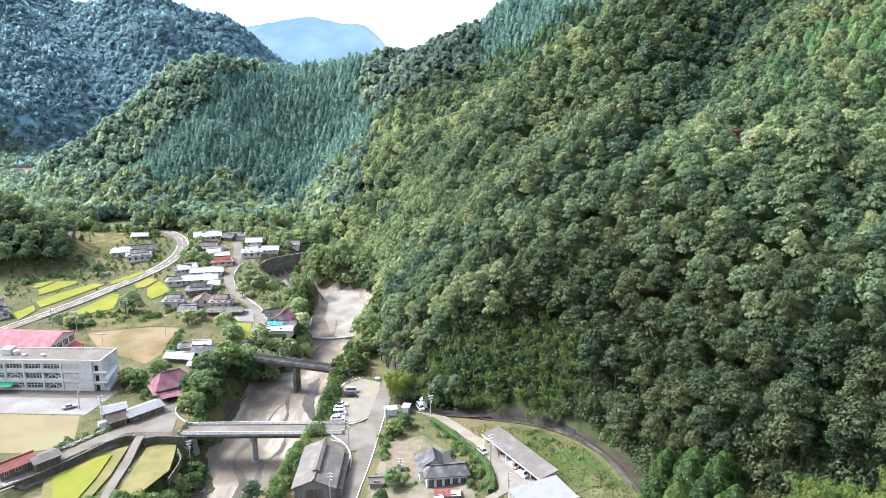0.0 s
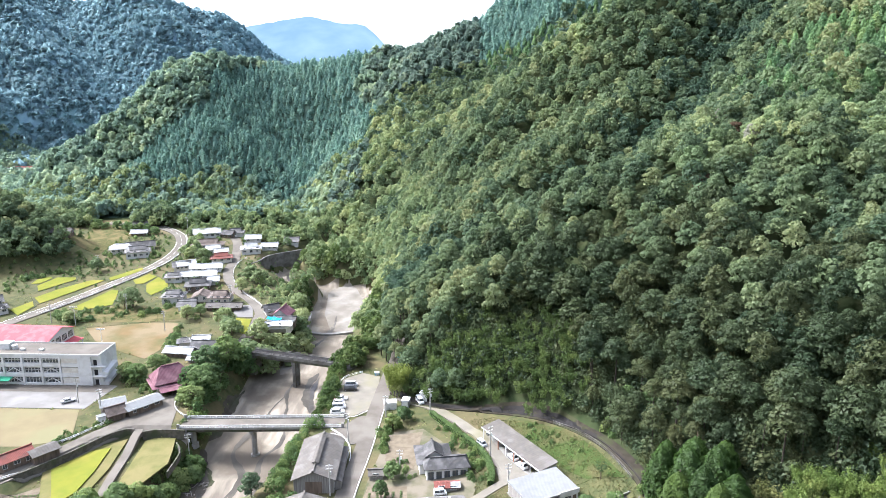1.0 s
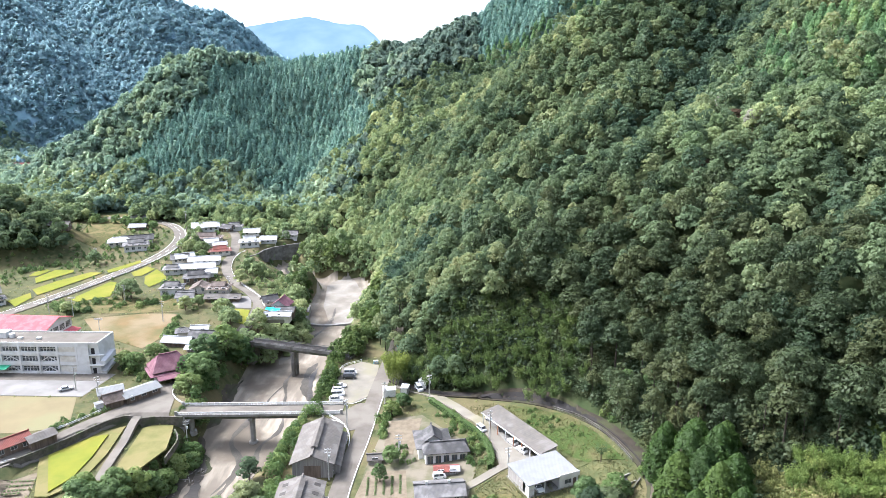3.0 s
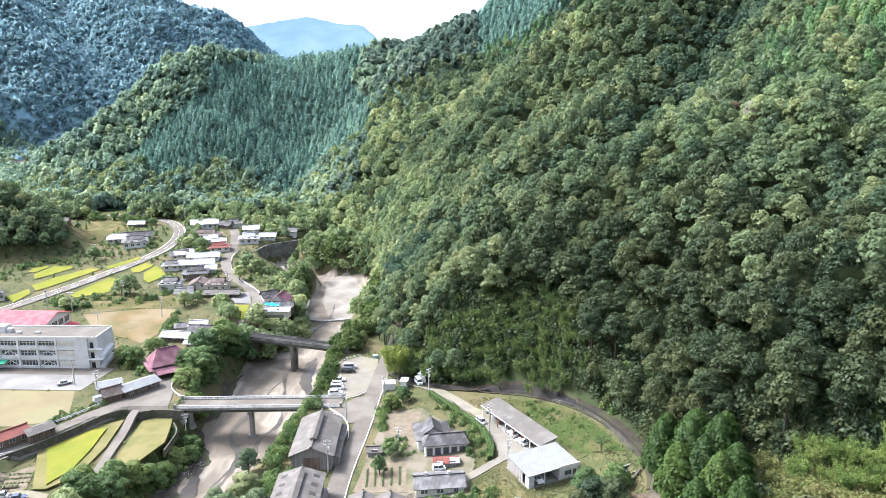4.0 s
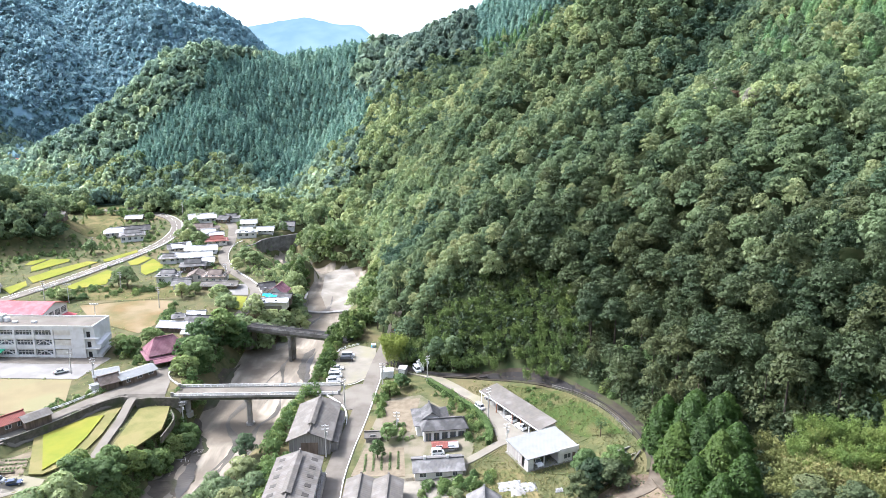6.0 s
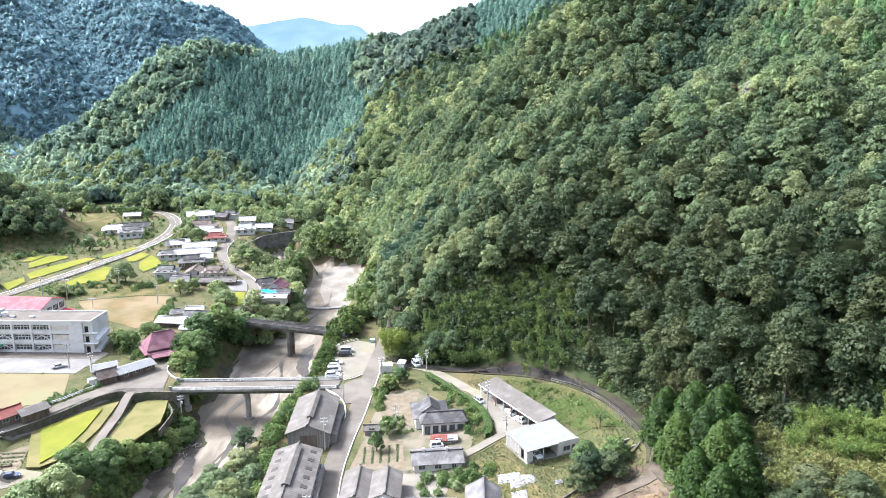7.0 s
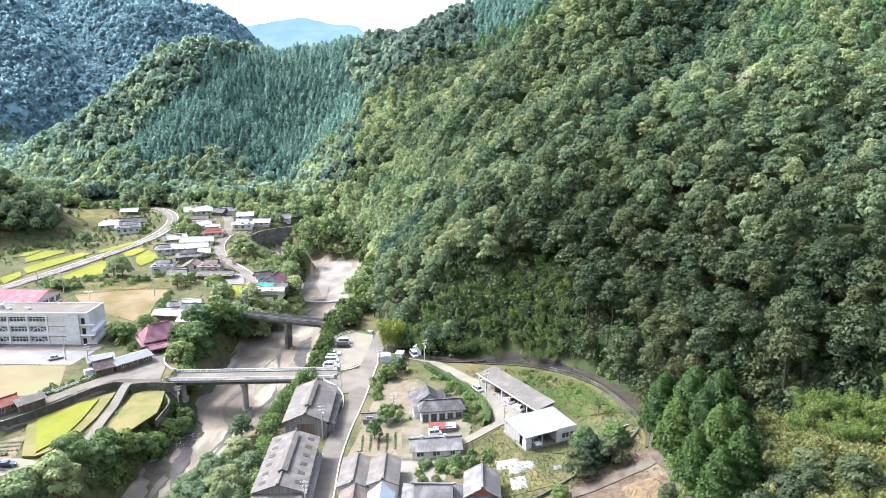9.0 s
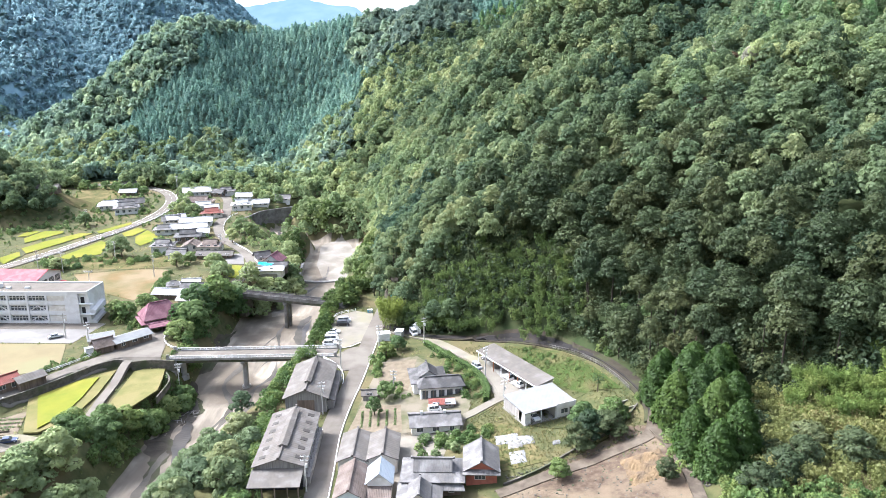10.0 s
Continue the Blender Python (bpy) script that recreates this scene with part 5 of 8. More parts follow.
        for x in (-L, L):
            part("newel", Geo().box(x - 0.4, x + 0.4, yy(x) + k - 0.3, yy(x) + k + 0.3, g(x) - 1, g(x) + 1.5), M_CONCRETE, ob)
    for x in (-3.0, -22.5):
        zb = float(hz(x + (x0 + x1) / 2, 200)) - 1
        pr = part("pier", Geo().rod((x, -0.4, zb), (x, -0.4, g(x) - 2.1), 0.85, 0.85, 16), M_CONCRETE, ob)
        part("cap_beam", Geo().box(x - 0.6, x + 0.6, -3.2, 2.6, g(x) - 2.2, g(x) - 1.45), M_CONCRETE, pr)
        part("footing", Geo().rod((x, -0.4, zb), (x, -0.4, zb + 1.5), 1.5, 1.4, 14), M_CONCRETE, pr)
    part("abutment", Geo().box(-L - 1, -L + 2.5, -3.6, 3.6, -9, g(-L) - 0.44), M_CONCRETE, ob)
    part("abutment", Geo().box(L - 5.5, L + 1, -3.6, 3.6, -9, g(L) - 0.44), M_CONCRETE, ob)


bridge_one()


def bridge_two():
    a, b = Vector((-76, 256.4)), Vector((-34.5, 243.2))
    yaw = math.degrees(math.atan2((b - a)[1], (b - a)[0]))
    L = (b - a).length / 2
    c = (a + b) / 2
    ob = thing("bridge", "narrow dark concrete bridge upstream", "bridge", c[0], c[1], 2.6, yaw)
    part("deck", Geo().box(-L, L, -2.2, 2.2, -0.7, 0), M_DARKCONCRETE, ob)
    part("roadway", Geo().box(-L, L, -1.85, 1.85, 0, 0.07), M_DARKROAD, ob)
    for s in (-1, 1):
        part("girder", Geo().box(-L, L, s * 1.6 - 0.3, s * 1.6 + 0.3, -1.7, -0.7), M_STONE, ob)
        part("parapet", Geo().box(-L, L, s * 2.05 - 0.14, s * 2.05 + 0.14, 0, 0.55), M_DARKCONCRETE, ob)
        part("railing", Geo().rod((-L, s * 2.05, 1.0), (L, s * 2.05, 1.0), 0.07, 0.07, 6), M_DARKCONCRETE, ob)
        pm = Geo().box(-0.06, 0.06, -0.06, 0.06, 0.5, 1.05).mesh("rail_post", M_DARKCONCRETE)
        for i in range(18):
            p = part("rail_post", pm, None, ob)
            p.location = (-L + 2 * L * i / 17, s * 2.05, 0)
    for x in (-2.6,):
        for s in (-1, 1):
            part("pier", Geo().box(x - 0.6, x + 0.6, s * 1.3 - 0.55, s * 1.3 + 0.55, -13, -1.7), M_DARKCONCRETE, ob)
        part("cap_beam", Geo().box(x - 0.8, x + 0.8, -2.3, 2.3, -2.4, -1.69), M_DARKCONCRETE, ob)
    part("abutment", Geo().box(-L - 1, -L + 2, -2.6, 2.6, -9, -0.72), M_STONE, ob)
    part("abutment", Geo().box(L - 2, L + 1, -2.6, 2.6, -9, -0.72), M_STONE, ob)


bridge_two()


def rail(pts, label, height=0.85, gap=2.0, two=True, material=None, beam=0.18, name="guard_rail", off=0.0, base=None):
    """A rail on posts along pts: each post its own part."""
    material = material or M_WHITE
    line = curve_points(pts, gap)
    if off:
        line = sides(line, off)
    x0, y0 = line[0]
    z0 = float(hz(x0, y0)) + 0.15
    ob = thing(name, label, "guard rail", x0, y0, z0)
    pts3 = [(p[0] - x0, p[1] - y0, (float(hz(p[0], p[1])) if base is None else base(p[0], p[1])) + 0.1 - z0) for p in line]
    for i, hh in enumerate((height, height * 0.5) if two else (height,)):
        g = Geo()
        for a, b in zip(pts3, pts3[1:]):
            d = Vector((b[0] - a[0], b[1] - a[1], 0)).normalized()
            n = Vector((d[1], -d[0], 0)) * 0.05
            g.hexa([(a[0] - n[0], a[1] - n[1], a[2] + hh - beam), (b[0] - n[0], b[1] - n[1], b[2] + hh - beam), (b[0] + n[0], b[1] + n[1], b[2] + hh - beam), (a[0] + n[0], a[1] + n[1], a[2] + hh - beam)], [(a[0] - n[0], a[1] - n[1], a[2] + hh), (b[0] - n[0], b[1] - n[1], b[2] + hh), (b[0] + n[0], b[1] + n[1], b[2] + hh), (a[0] + n[0], a[1] + n[1], a[2] + hh)])
        part("rail", g, material, ob)
    pm = Geo().box(-0.07, 0.07, -0.07, 0.07, -0.4, height + 0.04).mesh("post", material)
    for q in pts3:
        p = part("post", pm, None, ob)
        p.location = q
    return ob


rail([(-124, 167.5), (-117, 175.2), (-111, 183.6), (-104.6, 194.2), (-100, 198), (-97.6, 197.8)], "white guard rail above the stone wall", off=0.0)
rail([(-94.8, 196.2), (-90, 197.3), (-84.2, 197.2)], "white guard rail at the bridge approach")
rail([(-127, 178.5), (-119, 186.5), (-113, 194.5), (-107.5, 204)], "white guard rail along the road by the school")
rail([(-92.6, 222), (-91.6, 214.5), (-88.5, 209.3), (-84, 205)], "white curved guard rail at the bridge corner")
rail([(-29.6, 163), (-27.6, 176), (-27.8, 184), (-30.5, 190), (-35, 195)], "white guard rail along the road bend", two=True)
rail([(-186.3, 301), (-177.8, 321), (-170.4, 342), (-164.3, 360), (-159.8, 380), (-158.8, 400), (-162.2, 423), (-170.5, 444)], "pale guard rail beside the upper road", gap=4)
rail([(-82.5, 305), (-91, 318), (-102, 332.5), (-111.4, 350.5), (-116.8, 369), (-118, 384), (-116, 392)], "pale guard rail above the river lane", gap=4)
rail([(-37, 206), (-37, 220), (-36.4, 233), (-30, 238.6)], "thin pipe fence round the car park", 0.9, 2.5, True, M_STEEL, 0.06, "pipe_fence")
rail([(33.0, 185.0), (38.6, 176), (42.3, 166.5), (44.9, 156), (46.2, 148.5)], "grey concrete fence beside the forest lane", 1.1, 1.2, True, M_DARKCONCRETE, 0.12, "fence")


# ---- school ----
def school():
    w, d, h, bays = 56.5, 12.0, 11.6, 7
    ob = thing("school", "white three-storey concrete school building with bands of windows", "school", -151.5, 236.2, 0.0, -1.5)
    body = Geo()
    body.box(-w / 2, w / 2, -d / 2 + 0.9, d / 2, -1.5, h)
    part("wall", body, M_WHITE, ob)
    rf = part("roof", Geo().box(-w / 2 + 0.3, w / 2 - 0.3, -d / 2 + 0.3, d / 2 - 0.3, h, h + 0.12), M_ASPHALT, ob)
    g = Geo()
    for a in ((-w / 2, w / 2, -d / 2, -d / 2 + 0.3), (-w / 2, w / 2, d / 2 - 0.3, d / 2), (-w / 2, -w / 2 + 0.3, -d / 2 + 0.3, d / 2 - 0.3), (w / 2 - 0.3, w / 2, -d / 2 + 0.3, d / 2 - 0.3)):
        g.box(*a, h - 0.3, h + 0.55)
    part("parapet", g, M_WHITE, rf)
    part("water_tank", Geo().rod((-w / 2 + 22, 0, h), (-w / 2 + 22, 0, h + 1.6), 1.0, 1.0, 14), M_STEEL, rf)
    part("stair_head", Geo().box(-w / 2 + 17, -w / 2 + 20.5, -1, 2.5, h, h + 2.4), M_WHITE, rf)
    for x in (-w / 2 + 25, -w / 2 + 32):
        part("roof_vent", Geo().box(x, x + 1.6, -2, -0.8, h, h + 0.8), M_STEEL, rf)
    bw = (w - 8) / bays
    for i in range(bays + 1):
        x = -w / 2 + bw * i
        part("pillar", Geo().box(x - 0.35, x + 0.35, -d / 2, -d / 2 + 0.95, -1.5, h - 0.3), M_WHITE, ob)
    for s in range(3):
        z = s * 3.8
        part("spandrel", Geo().box(-w / 2, w / 2 - 8, -d / 2 + 0.15, -d / 2 + 0.95, z - (1.5 if s == 0 else 0.45), z + 0.95), M_WHITE, ob)
    part("fascia", Geo().box(-w / 2, w / 2 - 8, -d / 2 + 0.1, -d / 2 + 0.95, h - 1.15, h - 0.3), M_WHITE, ob)
    for i in range(bays):
        x = -w / 2 + bw * (i + 0.5)
        for s in range(3):
            z = s * 3.8 + 0.95
            hh = 1.75 if s < 2 else 1.7
            if i == bays - 1:
                part("panel", Geo().box(x - bw / 2 + 0.5, x + bw / 2 - 0.5, -d / 2 + 0.3, -d / 2 + 0.92, z, z + hh + 0.35), M_PLASTER, ob)
                continue
            win = part("window", Geo().box(x - bw / 2 + 0.3, x + bw / 2 - 0.3, -d / 2 + 0.86, -d / 2 + 0.9, z, z + hh), M_GLASS, ob)
            for k in range(6):
                xx = x - bw / 2 + 0.45 + (bw - 0.9) * k / 5
                part("mullion", Geo().box(xx - 0.06, xx + 0.06, -d / 2 + 0.74, -d / 2 + 0.87, z, z + hh), M_WHITE, win)
            part("transom", Geo().box(x - bw / 2 + 0.3, x + bw / 2 - 0.3, -d / 2 + 0.75, -d / 2 + 0.88, z + hh * 0.62, z + hh * 0.62 + 0.1), M_WHITE, win)
            if s < 2 and i in (3, 5):
                br = Geo()
                for k in (-1, 1):
                    a, b = Vector((x + k * (bw / 2 - 0.4), -d / 2 + 0.45, z - 0.1)), Vector((x, -d / 2 + 0.45, z + hh + 0.1))
                    br.rod(a, b, 0.16, 0.16, 6)
                part("brace", br, M_WHITE, ob, "white diagonal steel brace")
    # stair tower at the end with its open landings
    part("stair_tower", Geo().box(w / 2 - 7.6, w / 2 - 3.4, -d / 2, -d / 2 + 0.95, -1.5, h - 0.31), M_WHITE, ob)
    for s in range(3):
        z = s * 3.8
        part("door", Geo().box(w / 2 - 2.9, w / 2 - 1.6, -d / 2 + 0.84, -d / 2 + 0.89, z, z + 2.2), M_DARK, ob)
        part("landing", Geo().box(w / 2 - 3.4, w / 2 + 1.8, -d / 2 - 0.4, -d / 2 + 0.9, z - 0.25, z), M_WHITE, ob)
        if s < 2:
            g = Geo().hexa([(w / 2 + 0.02, -d / 2 + 1, z), (w / 2 + 1.8, -d / 2 + 1, z), (w / 2 + 1.8, d / 2 - 3, z + 1.6), (w / 2 + 0.02, d / 2 - 3, z + 1.6)], [(w / 2 + 0.02, -d / 2 + 1, z + 1.1), (w / 2 + 1.8, -d / 2 + 1, z + 1.1), (w / 2 + 1.8, d / 2 - 3, z + 2.7), (w / 2 + 0.02, d / 2 - 3, z + 2.7)])
            part("stair_flight", g, M_WHITE, ob)
    part("awning", Geo().slab([(-w / 2 + 16, -d / 2 - 3, 2.9), (-w / 2 + 24, -d / 2 - 3, 2.9), (-w / 2 + 24, -d / 2, 3.3), (-w / 2 + 16, -d / 2, 3.3)], 0.1), M_GREEN, ob, "green sheet awning")


M_GREEN = mat("green_sheet", (0.05, 0.30, 0.17), (0.04, 0.24, 0.14), 0.8, 0.5)
school()


def gym():
    ob = house("gymnasium", "school gymnasium with a faded red metal roof", -172, 261, -4, 36, 17, 8.4, 2.6, "x", "gable", M_RSHEET, M_WHITE, 0.7, 0.6, wins="", ridge=False, category="gymnasium")
    for i in range(4):
        window(ob, "e", -6 + i * 4, 6.2, 3.2, 2.6, 36, 17, bars=4)
    part("side_roof", Geo().slab([(18, -8.5, 4.2), (22, -8.5, 3.4), (22, 8.5, 3.4), (18, 8.5, 4.2)], 0.15), M_RSHEET["Y"], ob)
    for y in (-8, 0, 8):
        part("post", Geo().box(21.4, 21.7, y - 0.15, y + 0.15, -0.5, 3.4), M_WHITE, ob)


gym()


# ---- sheds along the river road ----
def ridge_vent(ob, x, y0, y1, z, mats, ww=1.3):
    v = part("ridge_vent", Geo().box(x - ww / 2, x + ww / 2, y0, y1, z - 0.5, z + 0.35), M_GREYWOOD, ob)
    g = gable_geo(ww, y1 - y0, z + 0.35, 0.35, 0.35, "y", 0.1, x, (y0 + y1) / 2)
    part("vent_roof", g, mats["Y"], v)


def mill_a():
    ob = house("workshop", "old grey workshop with slate roof and plank gable", -34.3, 171, 1.5, 10.6, 20.5, 4.6, 2.2, "y", "gable", M_GSHEET, M_GREYWOOD, 0.7, 0.9, wins="e", ridge=True, category="workshop")
    ridge_vent(ob, 0, -6.5, 8, 6.9, M_GSHEET)
    part("door", Geo().box(-2.2, 2.2, -10.35, -10.26, 0.2, 3.6), M_WOOD, ob, "dark wooden double door")
    for k in range(9):
        x = -4.8 + k * 1.2
        part("batten", Geo().box(x - 0.06, x + 0.06, -10.33, -10.25, -1, 4.5), M_GREYWOOD, ob)
    part("lean_to", Geo().slab([(5.3, -9, 3.4), (7.3, -9, 2.7), (7.3, 9, 2.7), (5.3, 9, 3.4)], 0.12), M_GSHEET["Y"], ob)
    part("lean_wall", Geo().box(5.3, 7.0, -8.8, 8.8, -1.2, 2.75), M_GREYWOOD, ob)


def mill_b():
    ob = house("workshop", "long grey slate-roofed workshop with skylights beside the road", -33.9, 138.8, 1.8, 10.4, 22.5, 5.4, 1.75, "y", "gable", M_GSHEET, M_GREYWOOD, 0.6, 1.0, wins="e", ridge=True, category="workshop")
    ridge_vent(ob, 0, -6.5, 9.5, 7.1, M_GSHEET, 1.6)
    for s in (-1, 1):
        for k in range(6):
            y = -9.0 + k * 3.7
            x = s * 3.9
            z = 5.4 + 1.75 * (1 - 3.9 / 5.2)
            t = 0.34
            a = [(x - 0.75, y - 0.65, z + t * 0.75 * s + 0.05), (x + 0.75, y - 0.65, z - t * 0.75 * s + 0.05), (x + 0.75, y + 0.65, z - t * 0.75 * s + 0.05), (x - 0.75, y + 0.65, z + t * 0.75 * s + 0.05)]
            part("skylight", Geo().slab(a, 0.1), M_SKYLIGHT, ob)
    part("lean_roof", Geo().slab([(-5.6, -17.2, 3.9), (5.2, -17.2, 3.9), (5.2, -11.4, 4.7), (-5.6, -11.4, 4.7)], 0.14), M_GSHEET["X"], ob)
    for x in (-5.2, -2.6, 0, 2.6, 4.8):
        part("post", Geo().box(x - 0.12, x + 0.12, -16.9, -16.66, -1.2, 3.78), M_WOOD, ob)
    # wall coloured near black for the shade under the lean-to roof
    part("back_wall", Geo().box(-5.3, 5.0, -12.2, -12.05, -1.2, 4.4), M_DARK, ob)
    for k in range(7):
        y = -10 + k * 3
        part("stake", Geo().box(5.6, 5.75, y, y + 0.15, -1, 3.4), M_GREYWOOD, ob)
    part("store_wall", Geo().box(5.25, 6.3, -11, 10, -1, 2.2), M_GREYWOOD, ob)


M_SKYLIGHT = mat("dull_skylight_sheet", (0.052, 0.046, 0.040), (0.038, 0.034, 0.03), 1.0, 0.5)
mill_a()
mill_b()
# houses of the near cluster
house("house", "grey-roofed house beside the village road", -18.4, 136.4, 0, 6.4, 11.5, 4.2, 1.3, "y", "gable", M_GSHEET, M_PLASTER, 0.35, 1.2, "w", 1, seed=2)
house("house", "grey slate-roofed house beside its twin", -11.9, 136.0, 0, 6.4, 10.5, 4.2, 1.3, "y", "gable", M_GSHEET, M_PLASTER, 0.35, 1.6, "e", 1, seed=3)
house("house", "pale blue house under a brown tiled roof", -17.7, 123.4, 0, 5.6, 11.0, 4.0, 1.6, "y", "gable", M_BTILE, M_BLUEWALL, 0.5, 1.2, "s", 1, seed=4)
hb = house("house", "white gabled house with a pale blue metal roof", -11.9, 124.6, 0, 4.9, 5.6, 4.3, 2.1, "y", "gable", M_LBLUE, M_WHITE, 0.45, 1.7, "", 1, seed=5, ridge=False)
part("gable_trim", Geo().box(-0.5, 0.5, -3.05, -2.95, 4.7, 5.2), M_STEEL, hb)
part("porch_roof", Geo().slab([(-2.6, -6.4, 2.6), (2.6, -6.4, 2.6), (2.6, -2.8, 3.3), (-2.6, -2.8, 3.3)], 0.12), M_BTILE["X"], hb)
lh = house("house", "long low house with a grey tiled roof", -0.6, 149.6, 6, 11.6, 6.6, 2.6, 1.2, "x", "gable", M_TILE, M_PLASTER, 0.6, 2.6, "s", 1, seed=6, sill=0.9)
for x in (-3.2, 2.4):
    part("roof_vent", Geo().box(x - 0.3, x + 0.3, -0.3, 0.3, 3.8, 4.6), M_STEEL, lh)
gh = house("house", "old farmhouse under dark grey hipped tiles", -2.6, 172.4, 8, 8.6, 9.0, 3.4, 2.4, "y", "hipgable", M_DTILE, M_WHITE, 0.8, 2.8, "sw", 1, seed=7, sill=0.9)
wing = Geo()
for f in ([(-3.5, -8.6, 3.3), (9.2, -8.6, 3.3), (8.0, -5.2, 5.0), (-1.5, -5.2, 5.0)], [(9.2, -8.6, 3.3), (9.2, -1.4, 3.3), (8.0, -5.2, 5.0)], [(9.2, -1.4, 3.3), (3.0, -1.4, 3.3), (-1.5, -5.2, 5.0), (8.0, -5.2, 5.0)], [(-3.5, -3.0, 3.3), (-3.5, -8.6, 3.3), (-1.5, -5.2, 5.0)]):
    wing.slab(f, 0.16)
part("wing_roof", wing, M_DTILE["X"], gh)
wl = part("wing_wall", Geo().box(-2.8, 8.5, -7.9, -2.0, -1.5, 3.2), M_WHITE, gh)
for x in (-1.6, 0.6, 2.8, 5.0, 7.2):
    part("screen", Geo().box(x - 0.75, x + 0.75, -7.98, -7.91, 0.1, 2.3), M_GLASS, wl)
    part("mullion", Geo().box(x - 0.05, x + 0.05, -8.03, -7.97, 0.1, 2.3), M_WOOD, wl)
part("wing_ridge", Geo().box(-1.5, 8.0, -5.4, -5.0, 4.95, 5.25), M_DTILE["X"], gh)
sh = house("lean_shed", "small shed with a rust red and white metal roof", 1.2, 159.6, 4, 6.2, 3.0, 2.0, 0.5, "x", "gable", M_RUSTSHEET, M_GREYWOOD, 0.35, 2.6, "s", 1, category="shed", ridge=False)
part("white_sheet", Geo().slab([(0.9, -2.0, 2.02), (3.5, -2.0, 2.02), (3.5, 0.0, 2.64), (0.9, 0.0, 2.64)], 0.08), M_SHEET, sh, "white metal roof sheet")
house("garden_shed", "small grey wooden garden hut by the road", -18.2, 167.6, 5, 3.6, 3.0, 2.0, 0.7, "x", "gable", M_GSHEET, M_GREYWOOD, 0.45, 1.3, "s", category="shed")
# big tiled house with its wing, and the red-walled house
th = house("house", "large traditional house with grey glazed tiles", -0.9, 124.6, -2, 11.5, 7.4, 4.3, 2.5, "x", "hipgable", M_TILE, M_WOOD, 0.9, 2.8, "s", 1, seed=8, lower=False)
part("eave_roof", Geo().slab([(-2.0, -5.6, 2.9), (6.6, -5.6, 2.9), (6.2, -3.5, 3.6), (-2.0, -3.5, 3.6)], 0.14), M_TILE["X"], th)
house("house", "tiled front wing of the traditional house", -3.6, 116.6, -2, 7.6, 8.5, 3.4, 2.4, "y", "hipgable", M_TILE, M_PLASTER, 0.8, 2.8, "se", 1, seed=9)
rh = house("house", "brick red house with white-framed windows and grey tiles", 9.3, 127.6, -3, 6.4, 8.4, 3.9, 1.9, "y", "gable", M_TILE, M_REDWALL, 0.7, 3.9, "", 1, seed=10)
window(rh, "s", -0.3, 2.3, 2.3, 1.9, 6.4, 8.4, M_WHITE, 3)
window(rh, "e", 1.0, 2.3, 2.3, 1.6, 6.4, 8.4, M_WHITE, 3)
part("porch_roof", Geo().slab([(-3.9, -5.6, 3.25), (3.9, -5.6, 3.25), (3.9, -4.0, 3.75), (-3.9, -4.0, 3.75)], 0.14), M_TILE["X"], rh)


def long_shed():
    a, b = Vector((14.2, 183.4)), Vector((27.6, 160.3))
    yaw = math.degrees(math.atan2((b - a)[1], (b - a)[0]))
    L = (b - a).length / 2
    c = (a + b) / 2
    ob = thing("vehicle_shed", "long open shed with a grey slate roof sheltering vehicles", "shed", c[0], c[1], 5.45, yaw)
    part("roof", Geo().slab([(-L - 0.4, -2.9, 3.5), (L + 0.4, -2.9, 3.5), (L + 0.4, 3.2, 4.5), (-L - 0.4, 3.2, 4.5)], 0.16), M_GSHEET["X"], ob)
    part("fascia", Geo().box(-L - 0.4, L + 0.4, -3.0, -2.88, 3.2, 3.52), M_STEEL, ob)
    part("back_wall", Geo().box(-L, L, 2.7, 2.9, -2, 4.35), M_PLASTER, ob)
    part("end_wall", Geo().box(L - 0.2, L, -2.8, 2.7, -2, 3.5), M_PLASTER, ob)
    part("floor_slab", Geo().box(-L, L, -3.0, 2.7, -1.5, 0.02), M_CONCRETE, ob)
    for i in range(8):
        x = -L + 0.3 + (2 * L - 0.6) * i / 7
        part("post", Geo().box(x - 0.1, x + 0.1, -2.7, -2.5, -1.4, 3.4), M_RUST if i % 3 else M_STEEL, ob)
    for i in range(3):
        x = -L + 2 * L * (i + 1) / 4
        part("partition", Geo().box(x - 0.05, x + 0.05, -1.5, 2.7, 0, 3.4), M_GREYWOOD, ob)
    for i in range(9):
        x = -L + 2 + i * 2.8
        part("crate", Geo().box(x, x + 1.1, 0.6, 1.9, 0.02, 0.7 + 0.5 * (i % 3)), (M_WOOD, M_GREYWOOD, M_SHEET)[i % 3], ob)


long_shed()


